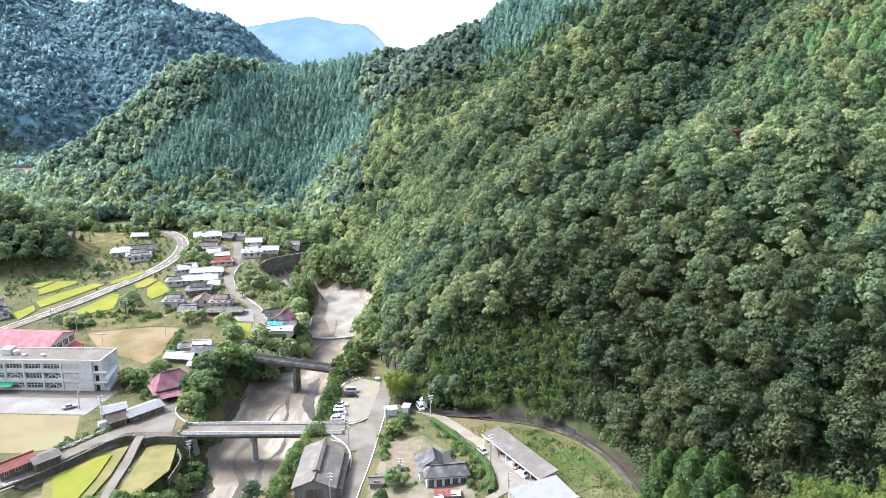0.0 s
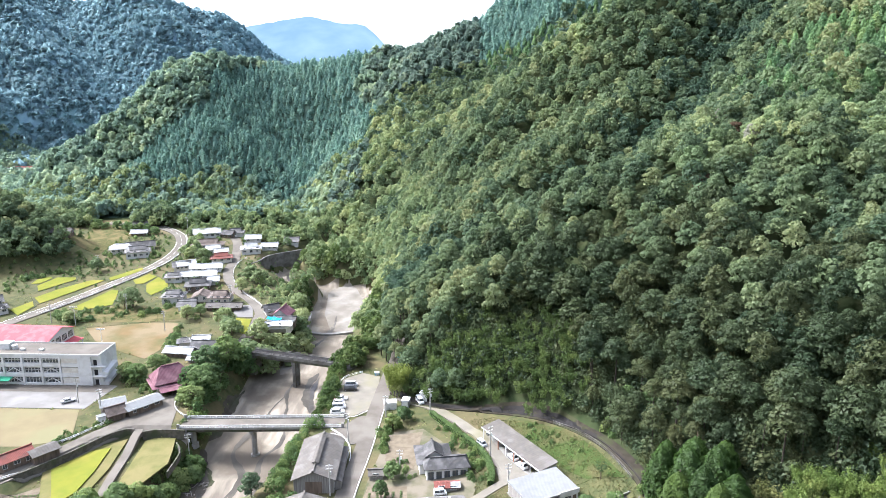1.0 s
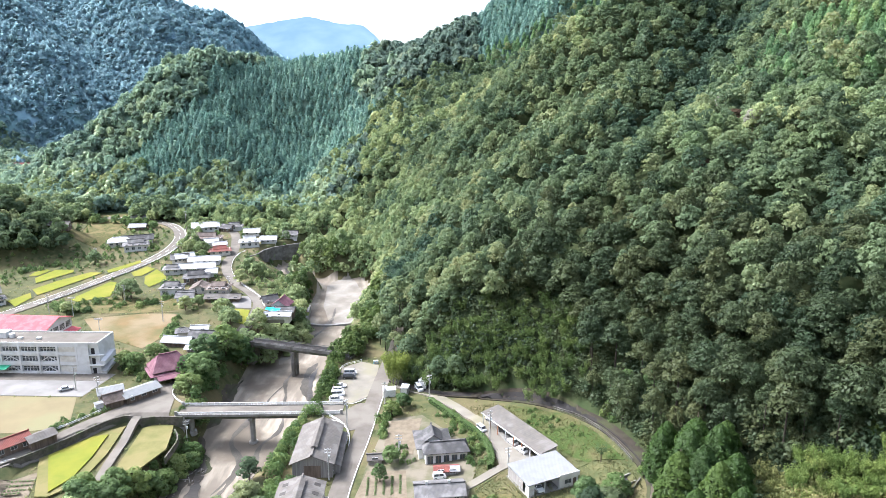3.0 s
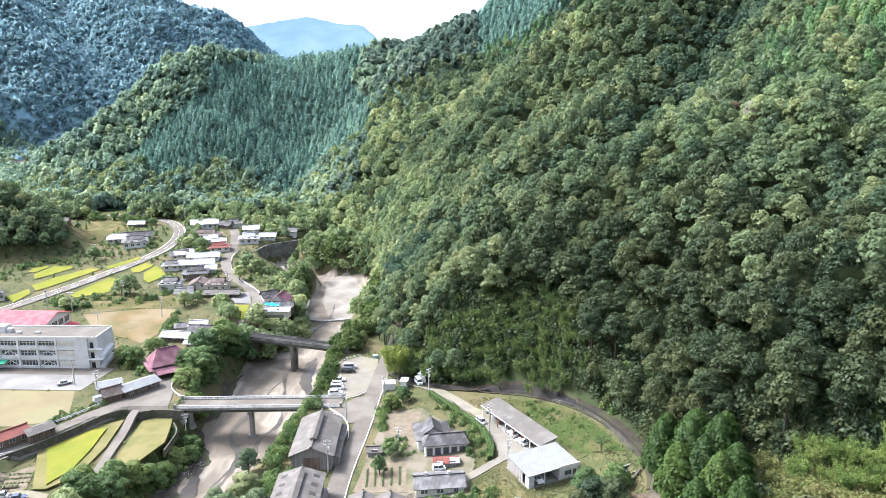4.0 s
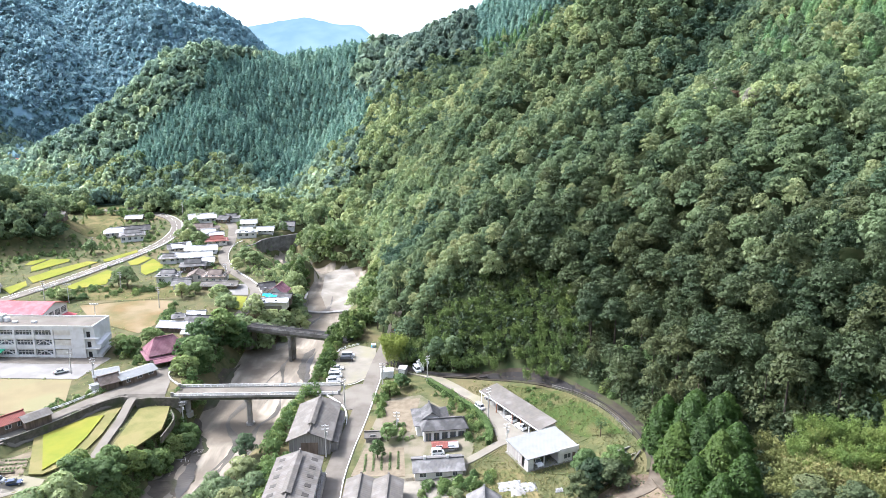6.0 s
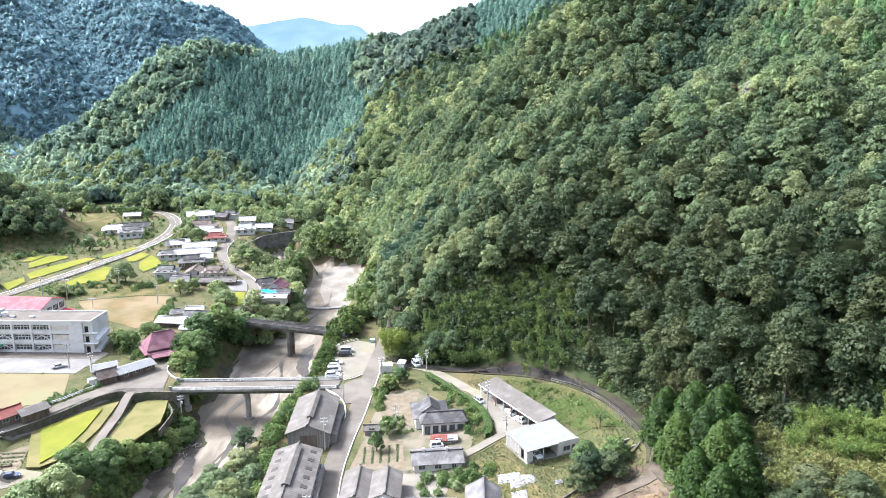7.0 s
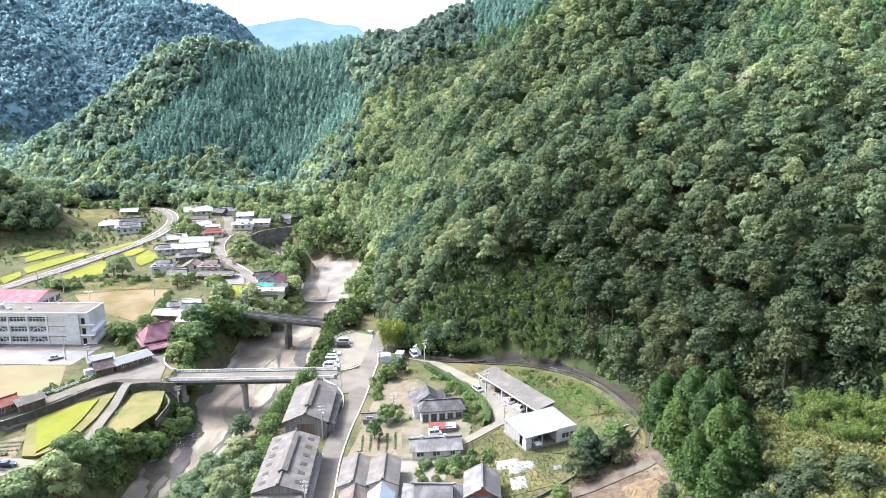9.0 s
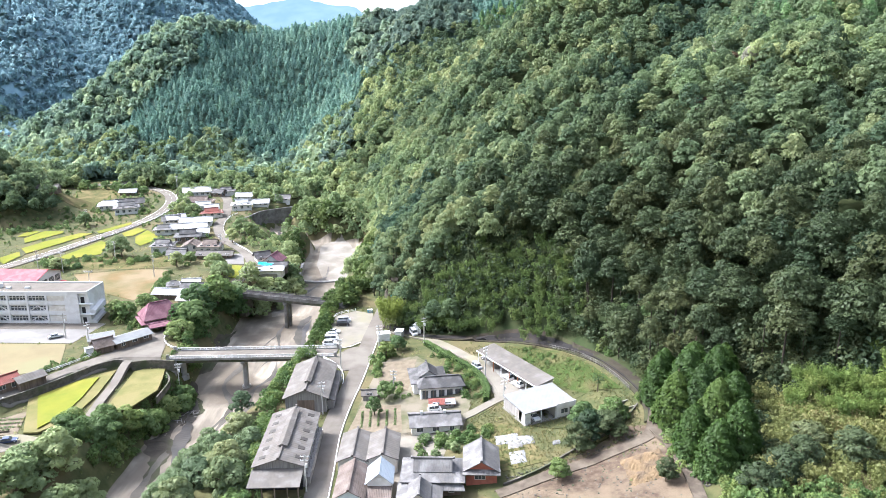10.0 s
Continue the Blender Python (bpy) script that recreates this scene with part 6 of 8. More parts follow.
def garage():
    ob = thing("garage", "open garage with a broad white metal roof and small office", "garage", 25.2, 152.0, 6.4, -30)
    ob.matrix_basis = pose(25.2, 152.6, 5.5, 0, 0, 24)
    w, d = 14.6, 10.6
    part("roof", Geo().slab([(-w / 2, -d / 2, 3.1), (w / 2, -d / 2, 3.5), (w / 2, d / 2, 3.7), (-w / 2, d / 2, 3.3)], 0.18), M_WSHEET["Y"], ob)
    part("office_wall", Geo().box(1.8, w / 2 - 0.2, -d / 2 + 0.2, -d / 2 + 4.6, -1.6, 3.2), M_WHITE, ob)
    part("office_parapet", Geo().box(1.6, w / 2, -d / 2 - 0.05, -d / 2 + 0.2, 2.5, 3.75), M_WHITE, ob)
    of = part("office_window", Geo().box(3.2, 5.0, -d / 2 + 0.12, -d / 2 + 0.19, 0.9, 2.0), M_GLASS, ob)
    part("mullion", Geo().box(4.06, 4.14, -d / 2 + 0.08, -d / 2 + 0.13, 0.9, 2.0), M_STEEL, of)
    part("door", Geo().box(5.6, 6.5, -d / 2 + 0.12, -d / 2 + 0.19, -0.1, 2.0), M_WOOD, ob, "dark brown office door")
    part("back_wall", Geo().box(-w / 2 + 0.3, w / 2 - 0.3, d / 2 - 0.5, d / 2 - 0.3, -1.6, 3.2), M_GREYWOOD, ob)
    part("side_wall", Geo().box(-w / 2 + 0.2, -w / 2 + 0.35, -d / 2 + 3.0, d / 2 - 0.5, 0.2, 2.6), M_GREYWOOD, ob)
    part("corner_hut", Geo().box(-w / 2 + 0.3, -w / 2 + 1.9, -d / 2 + 0.3, -d / 2 + 1.8, -1.6, 2.9), M_STEEL, ob, "corrugated grey sheet hut")
    part("floor_slab", Geo().box(-w / 2, w / 2, -d / 2, d / 2, -1.6, -0.02), M_CONCRETE, ob)
    for x, y in ((-7, -1), (-7, 4.8), (-2.5, -5), (1.6, -5), (-2.5, 0), (6.8, 4.8)):
        part("post", Geo().box(x - 0.1, x + 0.1, y - 0.1, y + 0.1, -1.4, 3.3), M_STEEL, ob)
    for i, (x, y) in enumerate(((-6.6, 1.5), (-6.5, 2.8), (-6.6, 3.9), (-5.4, 4.2))):
        part("crate", Geo().box(x, x + 0.8, y, y + 0.7, -0.02, 0.8 + 0.2 * i), (M_WOOD, M_RUST, M_SHEET, M_GREYWOOD)[i], ob)


garage()

# ---- west bank buildings ----
pv = house("shop", "shop with tiered purple metal roof at the crossing", -98.4, 229.6, 34, 11.5, 9.0, 3.9, 4.4, "x", "hip", M_PSHEET, M_PLASTER, 0.9, 0.0, "s", 1, seed=11, category="shop")
part("skirt_roof", hip_geo(13.5, 11.0, 3.0, 0.9, 0.9, "x", 0.14, -2.5), M_PSHEET["X"], pv)
part("front_awning", Geo().slab([(-5.6, -9.2, 2.1), (5.8, -9.2, 2.1), (5.8, -5.0, 2.9), (-5.6, -5.0, 2.9)], 0.12), M_PSHEET["X"], pv)
for x in (-5.2, -1.6, 2.0, 5.4):
    part("post", Geo().box(x - 0.08, x + 0.08, -9.0, -8.84, -1, 2.05), M_WOOD, pv)
ks = house("shop", "low dark wooden shop with a white metal roof", -101.6, 211.8, 50, 11.5, 6.2, 2.6, 1.0, "x", "gable", M_WSHEET, M_WOOD, 0.6, -0.1, "s", 1, seed=12, category="shop", ridge=False)
house("shed", "dark timber shed with a black gabled roof", -107.6, 205.6, 40, 5.2, 4.6, 2.5, 1.7, "x", "gable", M_BTILE, M_WOOD, 0.6, -0.1, "", category="shed")
house("shed", "shed with a pale grey metal roof", -111.3, 211.8, 30, 7.6, 6.4, 2.6, 1.0, "x", "gable", M_WSHEET, M_GREYWOOD, 0.4, -0.1, "s", category="shed", ridge=False)
house("container", "small white storage box by the road", -111.0, 203.0, 40, 2.4, 2.2, 2.2, 0.15, "x", "gable", M_WSHEET, M_WHITE, 0.1, -0.3, "", category="container", ridge=False)
house("house", "low house with a rust red metal roof by the road", -124.0, 177.4, 52, 9.5, 6.0, 3.0, 1.2, "x", "gable", M_RUSTSHEET, M_WOOD, 0.5, -0.4, "s", seed=14)
house("shed", "open shed with a pale blue-grey metal roof", -117.3, 181.0, 52, 7.0, 5.0, 2.8, 0.9, "x", "gable", M_GSHEET, M_WOOD, 0.5, -0.4, "", category="shed", ridge=False)
# ---- village ----
VILLAGE = [
    # x, y, yaw, w, d, h, rise, axis, roof, roofing, wall, storeys, label
    (-105.2, 256.5, -8, 10.5, 5.0, 3.2, 0.9, "x", "gable", M_BRIGHTSHEET, M_WOOD, 1, "shed house with a white metal roof"),
    (-96.0, 261.0, -4, 10.5, 6.5, 3.4, 1.6, "x", "gable", M_DTILE, M_WOOD, 1, "dark-tiled wooden house among the trees"),
    (-100.5, 268.5, 6, 6.0, 4.5, 3.2, 1.0, "x", "gable", M_BRIGHTSHEET, M_PLASTER, 1, "small outbuilding with a white roof"),
    (-97.3, 250.6, -4, 4.0, 3.0, 2.4, 0.3, "x", "gable", M_BRIGHTSHEET, M_GREYWOOD, 1, "small hut with a flat white roof"),
    (-108.0, 318.0, 2, 9.5, 9.0, 5.2, 1.8, "x", "hipgable", M_BTILE, M_PLASTER, 2, "two-storey house with a pale brown tiled roof"),
    (-103.0, 308.0, 2, 15.5, 5.0, 3.0, 0.5, "x", "gable", M_GSHEET, M_WOOD, 1, "long low house with dark glazed front"),
    (-118.5, 321.5, 8, 7.5, 8.5, 3.6, 1.4, "y", "gable", M_BTILE, M_PLASTER, 1, "house with a brownish gabled roof"),
    (-131.0, 318.5, 6, 9.5, 8.0, 5.2, 1.9, "x", "hipgable", M_TILE, M_WHITE, 2, "two-storey white-walled house with grey tiles"),
    (-122.0, 312.5, 10, 6.5, 5.0, 3.0, 1.2, "x", "gable", M_TILE, M_PLASTER, 1, "small grey-tiled house with plaster walls"),
    (-125.5, 336.5, 14, 11.5, 9.0, 4.6, 2.4, "x", "hipgable", M_DTILE, M_WOOD, 1, "large dark-tiled wooden village house"),
    (-131.8, 354.5, 14, 18.5, 7.0, 3.8, 1.1, "x", "gable", M_BRIGHTSHEET, M_WHITE, 1, "long building with a white metal roof"),
    (-143.0, 350.0, 14, 8.0, 7.0, 4.4, 1.5, "x", "hipgable", M_TILE, M_WHITE, 1, "white-walled house with grey tiles"),
    (-131.5, 367.5, 10, 16.0, 6.5, 4.0, 0.9, "x", "gable", M_BRIGHTSHEET, M_WHITE, 1, "long workshop with a white metal roof"),
    (-144.5, 372.0, 30, 9.0, 7.0, 4.4, 1.2, "x", "gable", M_BRIGHTSHEET, M_PLASTER, 1, "house with a bright white roof"),
    (-129.0, 386.0, 20, 11.0, 8.0, 4.2, 2.0, "x", "hipgable", M_RUSTSHEET, M_PLASTER, 1, "house with a red roof beside the lane"),
    (-132.5, 397.0, 20, 7.0, 6.0, 4.4, 1.4, "x", "gable", M_BRIGHTSHEET, M_WHITE, 1, "small white-roofed house by the lane"),
    (-146.0, 414.0, 8, 18.0, 9.0, 4.4, 2.4, "x", "hipgable", M_BTILE, M_PLASTER, 1, "broad house with a reddish brown roof"),
    (-156.0, 442.0, 20, 16.0, 9.0, 5.0, 1.6, "x", "gable", M_BRIGHTSHEET, M_WHITE, 1, "hall with a bright white roof"),
    (-141.0, 441.0, -20, 7.0, 6.0, 4.0, 1.5, "x", "gable", M_DTILE, M_WOOD, 1, "dark wooden house among garden trees"),
    (-116.5, 404.0, 14, 11.0, 8.0, 5.0, 2.4, "x", "hipgable", M_BRIGHTSHEET, M_WHITE, 2, "two-storey white house above the river wall"),
    (-107.0, 412.0, 6, 9.0, 6.0, 3.8, 1.4, "x", "gable", M_BRIGHTSHEET, M_WHITE, 1, "white-roofed house by the upper river"),
    (-122.0, 430.0, 10, 9.0, 7.0, 4.0, 1.2, "x", "gable", M_BRIGHTSHEET, M_WHITE, 1, "pale house at the end of the village"),
    (-96.0, 424.0, 4, 8.0, 6.0, 3.8, 1.6, "x", "gable", M_TILE, M_WHITE, 1, "grey-roofed house among upper trees"),
    (-73.0, 297.0, -8, 7.0, 7.0, 4.0, 2.2, "y", "gable", M_PSHEET, M_WHITE, 1, "house with a pinkish purple roof by the river"),
    (-80.0, 303.0, 30, 6.0, 5.0, 3.6, 1.6, "x", "gable", M_DTILE, M_PLASTER, 1, "small dark-roofed house near the river"),
    (-69.8, 290.5, -8, 7.5, 5.0, 3.2, 1.0, "x", "gable", M_DTILE, M_WOOD, 1, "low dark-tiled building behind the tarpaulin"),
    (-71.0, 285.0, -4, 9.0, 4.0, 3.0, 0.5, "x", "gable", M_BRIGHTSHEET, M_PLASTER, 1, "long shed with a pale roof by the river"),
    (-77.5, 284.0, 30, 5.0, 4.5, 2.8, 0.7, "x", "gable", M_BRIGHTSHEET, M_PLASTER, 1, "small shed with a pale metal roof"),
    (-182.0, 396.0, 24, 13.0, 9.0, 5.4, 2.4, "x", "hipgable", M_TILE, M_WHITE, 2, "white storehouse-like home with grey tiles"),
    (-196.0, 405.0, 24, 12.0, 8.0, 4.4, 2.0, "x", "hip", M_BRIGHTSHEET, M_PLASTER, 1, "farmhouse with a bright hipped roof"),
    (-186.5, 411.0, 24, 15.0, 7.0, 4.4, 1.8, "x", "gable", M_DTILE, M_PLASTER, 1, "long farmhouse with dark roof tiles"),
    (-228.0, 399.0, 4, 12.0, 6.0, 3.4, 0.8, "x", "gable", M_GSHEET, M_WOOD, 1, "weathered low farm building"),
    (-212.0, 470.0, 10, 9.0, 6.0, 3.8, 1.6, "x", "gable", M_TILE, M_PLASTER, 1, "small farmhouse near the wood"),
    (-209.0, 301.0, 40, 12.0, 7.0, 4.4, 2.2, "x", "hipgable", M_DTILE, M_WHITE, 2, "dark-tiled house at the field edge"),
    (-216.0, 312.0, 40, 8.0, 6.0, 4.0, 1.8, "x", "gable", M_TILE, M_PLASTER, 1, "grey-tiled outbuilding at the field edge"),
    (-121.5, 345.5, 14, 6.5, 5.5, 3.8, 1.4, "x", "gable", M_BRIGHTSHEET, M_WHITE, 1, "small white house between darker roofs"),
    (-140.0, 405.0, 16, 7.0, 5.5, 4.0, 1.5, "x", "gable", M_BRIGHTSHEET, M_WHITE, 1, "little white-roofed house beside the red one"),
    (-137.5, 444.0, 10, 10.0, 6.5, 4.4, 1.8, "x", "hipgable", M_TILE, M_WHITE, 1, "pale-walled house at the lane's top"),
    (-146.5, 370.5, 22, 8.5, 6.0, 4.0, 1.6, "x", "gable", M_TILE, M_PLASTER, 1, "grey-tiled house close to the highway"),
    (-121.0, 308.5, 6, 7.2, 5.0, 3.4, 1.2, "x", "gable", M_TILE, M_WHITE, 1, "low annex with grey tiles"),
    (-107.2, 266.5, 20, 4.3, 4.0, 2.8, 1.0, "x", "hip", M_TILE, M_PLASTER, 1, "tiny hut with a grey hipped roof"),
    (-202.0, 445.5, 8, 9.5, 6.0, 3.4, 1.0, "x", "gable", M_BRIGHTSHEET, M_WOOD, 1, "lone barn with a pale metal roof"),
    (-432.0, 708.0, 10, 22.0, 10.0, 6.0, 2.5, "x", "gable", M_RUSTSHEET, M_PLASTER, 1, "far building with a rusty roof"),
    (-446.0, 702.0, 20, 14.0, 9.0, 6.0, 2.0, "x", "gable", M_GSHEET, M_PLASTER, 1, "far grey-roofed house in the valley"),
]
for i, v in enumerate(VILLAGE):
    x, y, yaw, w, d, h, rise, axis_, roof, roofing, wall, st, label = v
    house("house", label, x, y, yaw, w, d, h * 0.72, max(rise * 1.1, 0.23 * (d if axis_ == "x" else w)), axis_, roof, roofing, wall, 0.9, max(float(hz(x, y)), 2.35 if x > -84 and y < 312 else 0.0 if y < 300 else -9), "se", st, group="village houses", seed=20 + i)
tp = Geo()
for i in range(6):
    for j in range(4):
        u = lambda a, b: (a - 3, b - 2.0, 0.25 * math.sin(a * 1.7 + b) - 0.12 * (a - 3) - 0.25 * abs(b - 2))
        tp.poly([u(i, j), u(i + 1, j), u(i + 1, j + 1), u(i, j + 1)])
tr = thing("tarpaulin", "bright blue tarpaulin spread over a roof by the river", "tarpaulin", -74.5, 287.0, 6.2, -5)
part("sheet", tp, M_TARP, tr)
tr2 = Geo()
for a in ((-2.9, -1.9), (2.9, -1.9), (2.9, 1.9), (-2.9, 1.9)):
    tr2.box(a[0] - 0.08, a[0] + 0.08, a[1] - 0.08, a[1] + 0.08, -4.5, -0.3)
part("frame", tr2, M_WOOD, tr)


# ---- vehicles ----
PAINTS = {"white": (0.80, 0.80, 0.79), "black": (0.02, 0.02, 0.022), "silver": (0.48, 0.49, 0.50), "navy": (0.02, 0.035, 0.08), "teal": (0.12, 0.45, 0.46), "grey": (0.2, 0.2, 0.21)}
M_PAINT = {k: mat(k + "_car_paint", c, tuple(v * 0.93 for v in c), 1.0, 0.25, spec=0.5) for k, c in PAINTS.items()}
M_LAMP = mat("headlight_lens", (0.85, 0.85, 0.82), (0.75, 0.75, 0.74), 2.0, 0.1)
M_REDLAMP = mat("tail_light_lens", (0.45, 0.03, 0.02), (0.35, 0.02, 0.02), 2.0, 0.2)


def car(kind, paint, x, y, yaw, label, z=None):
    """A parked vehicle: body, cabin glass, roof, lamps and wheels."""
    L, W, H, hood, tail = {"kei": (3.4, 1.48, 1.7, 0.55, 0.1), "van": (4.6, 1.7, 1.95, 0.75, 0.1), "sedan": (4.5, 1.7, 1.45, 1.25, 0.8), "suv": (4.6, 1.8, 1.7, 1.1, 0.2), "truck": (3.4, 1.48, 1.75, 0.3, 1.95)}[kind]
    zz = (float(hz(x, y)) + 0.22) if z is None else z
    ob = thing("truck" if kind == "truck" else "car", label, "truck" if kind == "truck" else "car", x, y, zz, yaw)
    belt = H * 0.56
    prof = [(-L / 2, 0.3), (L / 2 - 0.05, 0.28), (L / 2, 0.55), (L / 2 - 0.12, belt - 0.12), (L / 2 - hood, belt), (-L / 2 + 0.05, belt), (-L / 2, belt - 0.2)]
    m = paint if not isinstance(paint, str) else M_PAINT[paint]
    body = Geo().hexa([(p[0], -W / 2, p[1]) for p in prof], [(p[0], W / 2, p[1]) for p in prof])
    part("body", body, m, ob)
    x0, x1 = -L / 2 + tail + 0.05, L / 2 - hood
    slope_f, slope_r = (0.5, 0.35) if kind in ("sedan", "suv") else (0.28, 0.08)
    lo = [(x0, -W / 2 + 0.03, belt), (x1, -W / 2 + 0.03, belt), (x1, W / 2 - 0.03, belt), (x0, W / 2 - 0.03, belt)]
    hi = [(x0 + slope_r, -W / 2 + 0.16, H - 0.1), (x1 - slope_f, -W / 2 + 0.16, H - 0.1), (x1 - slope_f, W / 2 - 0.16, H - 0.1), (x0 + slope_r, W / 2 - 0.16, H - 0.1)]
    part("window_glass", Geo().hexa(lo, hi), M_GLASS, ob)
    part("roof", Geo().hexa([(a[0], a[1] * 1.03, a[2]) for a in hi], [(a[0] * 0.97, a[1] * 0.92, H) for a in hi]), m, ob)
    for xx in ((x0 + slope_r * 0.5), (x0 + x1) / 2, x1 - slope_f * 0.5):
        for s in (-1, 1):
            pl = Geo().box(xx - 0.05, xx + 0.05, s * (W / 2 - 0.12) - 0.06, s * (W / 2 - 0.12) + 0.06, belt, H - 0.09)
            part("pillar", pl, m, ob)
    for s in (-1, 1):
        part("headlight", Geo().box(L / 2 - 0.16, L / 2 - 0.02, s * (W / 2 - 0.28) - 0.16, s * (W / 2 - 0.28) + 0.16, 0.58, 0.78), M_LAMP, ob)
        part("tail_light", Geo().box(-L / 2 - 0.02, -L / 2 + 0.06, s * (W / 2 - 0.14) - 0.09, s * (W / 2 - 0.14) + 0.09, 0.62, 0.95), M_REDLAMP, ob)
        for xx in (-L / 2 + 0.68, L / 2 - 0.68):
            wh = part("wheel", Geo().rod((xx, s * (W / 2 - 0.2), 0.3), (xx, s * (W / 2 + 0.02), 0.3), 0.3, 0.3, 14), M_RUBBER, ob)
            part("rim", Geo().rod((xx, s * (W / 2 + 0.01), 0.3), (xx, s * (W / 2 + 0.035), 0.3), 0.18, 0.16, 10), M_STEEL, wh)
    if kind == "truck":
        g = Geo().box(-L / 2, L / 2 - 1.4, -W / 2, W / 2, 0.55, 0.62)
        for s in (-1, 1):
            g.box(-L / 2, L / 2 - 1.4, s * W / 2 - 0.03, s * W / 2 + 0.03, 0.62, 0.95)
        part("load_bed", g, m, ob)
    return ob


car("suv", "white", -34.6, 206.0, 8, "white hatchback in the car park")
car("van", "white", -34.6, 209.6, 6, "white station wagon in the car park")
car("kei", "white", -34.8, 212.6, 4, "small white car in the car park")
car("sedan", "white", -34.9, 216.2, 4, "white sedan in the car park")
car("van", "black", -32.6, 223.4, 4, "black van in the car park")
car("van", "silver", -32.6, 227.0, 4, "silver van behind the black van")
car("kei", "teal", -16.8, 248.0, 80, "small pale teal van on the road by the forest")
car("van", "silver", -7.6, 211.2, -70, "pale minivan beside the storage boxes")
car("kei", "silver", 11.4, 178.2, -60, "silver microvan on the gravel drive")
car("truck", "white", 19.6, 170.4, -58, "small white pickup before the long shed")
car("truck", "white", 21.6, 166.0, -55, "white light truck before the long shed")
car("kei", "silver", 17.9, 179.6, 150, "silver car inside the long shed", 5.5)
car("sedan", "grey", 15.2, 183.4, 150, "grey car inside the long shed", 5.5)
car("sedan", "white", 23.4, 148.6, -68, "white sedan parked under the white roof", 5.52)
car("kei", "white", -0.6, 157.0, 10, "small white vehicle beside the red-roofed shed")
car("kei", "silver", -109.5, 150.8, 10, "silver minivan in the gravel yard")
car("sedan", "navy", -107.5, 153.4, 20, "dark blue car in the gravel yard")
car("sedan", "silver", -129.0, 216.5, 35, "light car beside the playground")


def box_store(x, y, yaw, w, d, h, material, label):
    ob = thing("storage_box", label, "storage box", x, y, None, yaw)
    part("body", Geo().box(-w / 2, w / 2, -d / 2, d / 2, -0.5, h), material, ob)
    part("lid", Geo().box(-w / 2 - 0.1, w / 2 + 0.1, -d / 2 - 0.1, d / 2 + 0.1, h, h + 0.12), M_STEEL, ob)
    part("door", Geo().box(-w / 2 + 0.2, w / 2 - 0.2, -d / 2 - 0.05, -d / 2, 0.1, h - 0.15), M_STEEL, ob)


box_store(-12.2, 209.5, -10, 2.4, 3.2, 2.6, M_SHEET, "grey-white steel storage box")
box_store(-17.4, 209.0, 8, 4.2, 3.0, 2.4, M_PLASTER, "small block hut with a flat roof")
box_store(-5.5, 213.8, -25, 3.2, 4.6, 2.8, M_DARK, "dark steel container under the trees")
box_store(-24.5, 237.2, 10, 1.6, 1.0, 1.0, M_TARP, "stack of blue drums and sheeting")


# ---- poles ----
def utility_pole(x, y, h, yaw, label="concrete utility pole with cross-arms", lamp=False, z=None):
    ob = thing("utility_pole", label, "utility pole", x, y, z, yaw, "utility poles")
    part("pole", Geo().rod((0, 0, -0.5), (0, 0, h), 0.2, 0.12, 10), M_POLE, ob)
    for k, zz in enumerate((h - 0.4, h - 1.3)):
        arm = part("cross_arm", Geo().box(-0.9, 0.9, -0.06, 0.06, zz - 0.06, zz + 0.06), M_STEEL, ob)
        for s in (-0.8, -0.3, 0.3, 0.8):
            part("insulator", Geo().rod((s, 0, zz + 0.06), (s, 0, zz + 0.26), 0.06, 0.05, 6), M_WHITE, arm)
    if lamp:
        a = part("lamp_arm", Geo().rod((0, 0, h * 0.7), (1.2, 0, h * 0.75), 0.04, 0.04, 6), M_STEEL, ob)
        part("lamp_head", Geo().box(1.1, 1.6, -0.1, 0.1, h * 0.75 - 0.05, h * 0.75 + 0.08), M_STEEL, a)
    else:
        part("transformer", Geo().rod((0.3, 0, h - 2.9), (0.3, 0, h - 2.1), 0.25, 0.25, 10), M_STEEL, ob)


for p in ((-80.0, 194.6, 8.8, 20), (-29.6, 159.8, 9.2, 10), (-28.6, 187.6, 9.4, 60), (-27.6, 125.5, 9.0, 0), (13.4, 172.8, 9.0, 40), (-4.0, 203.5, 8.6, 30), (17.2, 159.4, 5.4, 20), (-113.5, 208.2, 9.0, 40), (-125.2, 216.0, 9.0, 10), (-18.4, 203.0, 7.5, 10), (-148.0, 304.5, 9.0, 10), (-121.0, 281.0, 9.5, 10), (-192.0, 368.0, 9, 30), (-103.0, 317.0, 9, 20), (-176, 291, 9, 10), (-11.8, 170.0, 6.5, 0), (-170.5, 447, 12, 0)):
    utility_pole(*p)
for x, y in ((-139.0, 262.0), (-163.0, 287.0)):
    ob = thing("floodlight_mast", "steel mast with a row of floodlights", "light mast", x, y)
    part("pole", Geo().rod((0, 0, -0.5), (0, 0, 8.5), 0.14, 0.1, 8), M_STEEL, ob)
    bar = part("bar", Geo().box(-1.6, 1.6, -0.06, 0.06, 8.4, 8.55), M_STEEL, ob)
    for s in (-1.4, -0.5, 0.5, 1.4):
        part("floodlight", Geo().box(s - 0.28, s + 0.28, -0.25, 0.05, 8.55, 9.0), M_WHITE, bar)


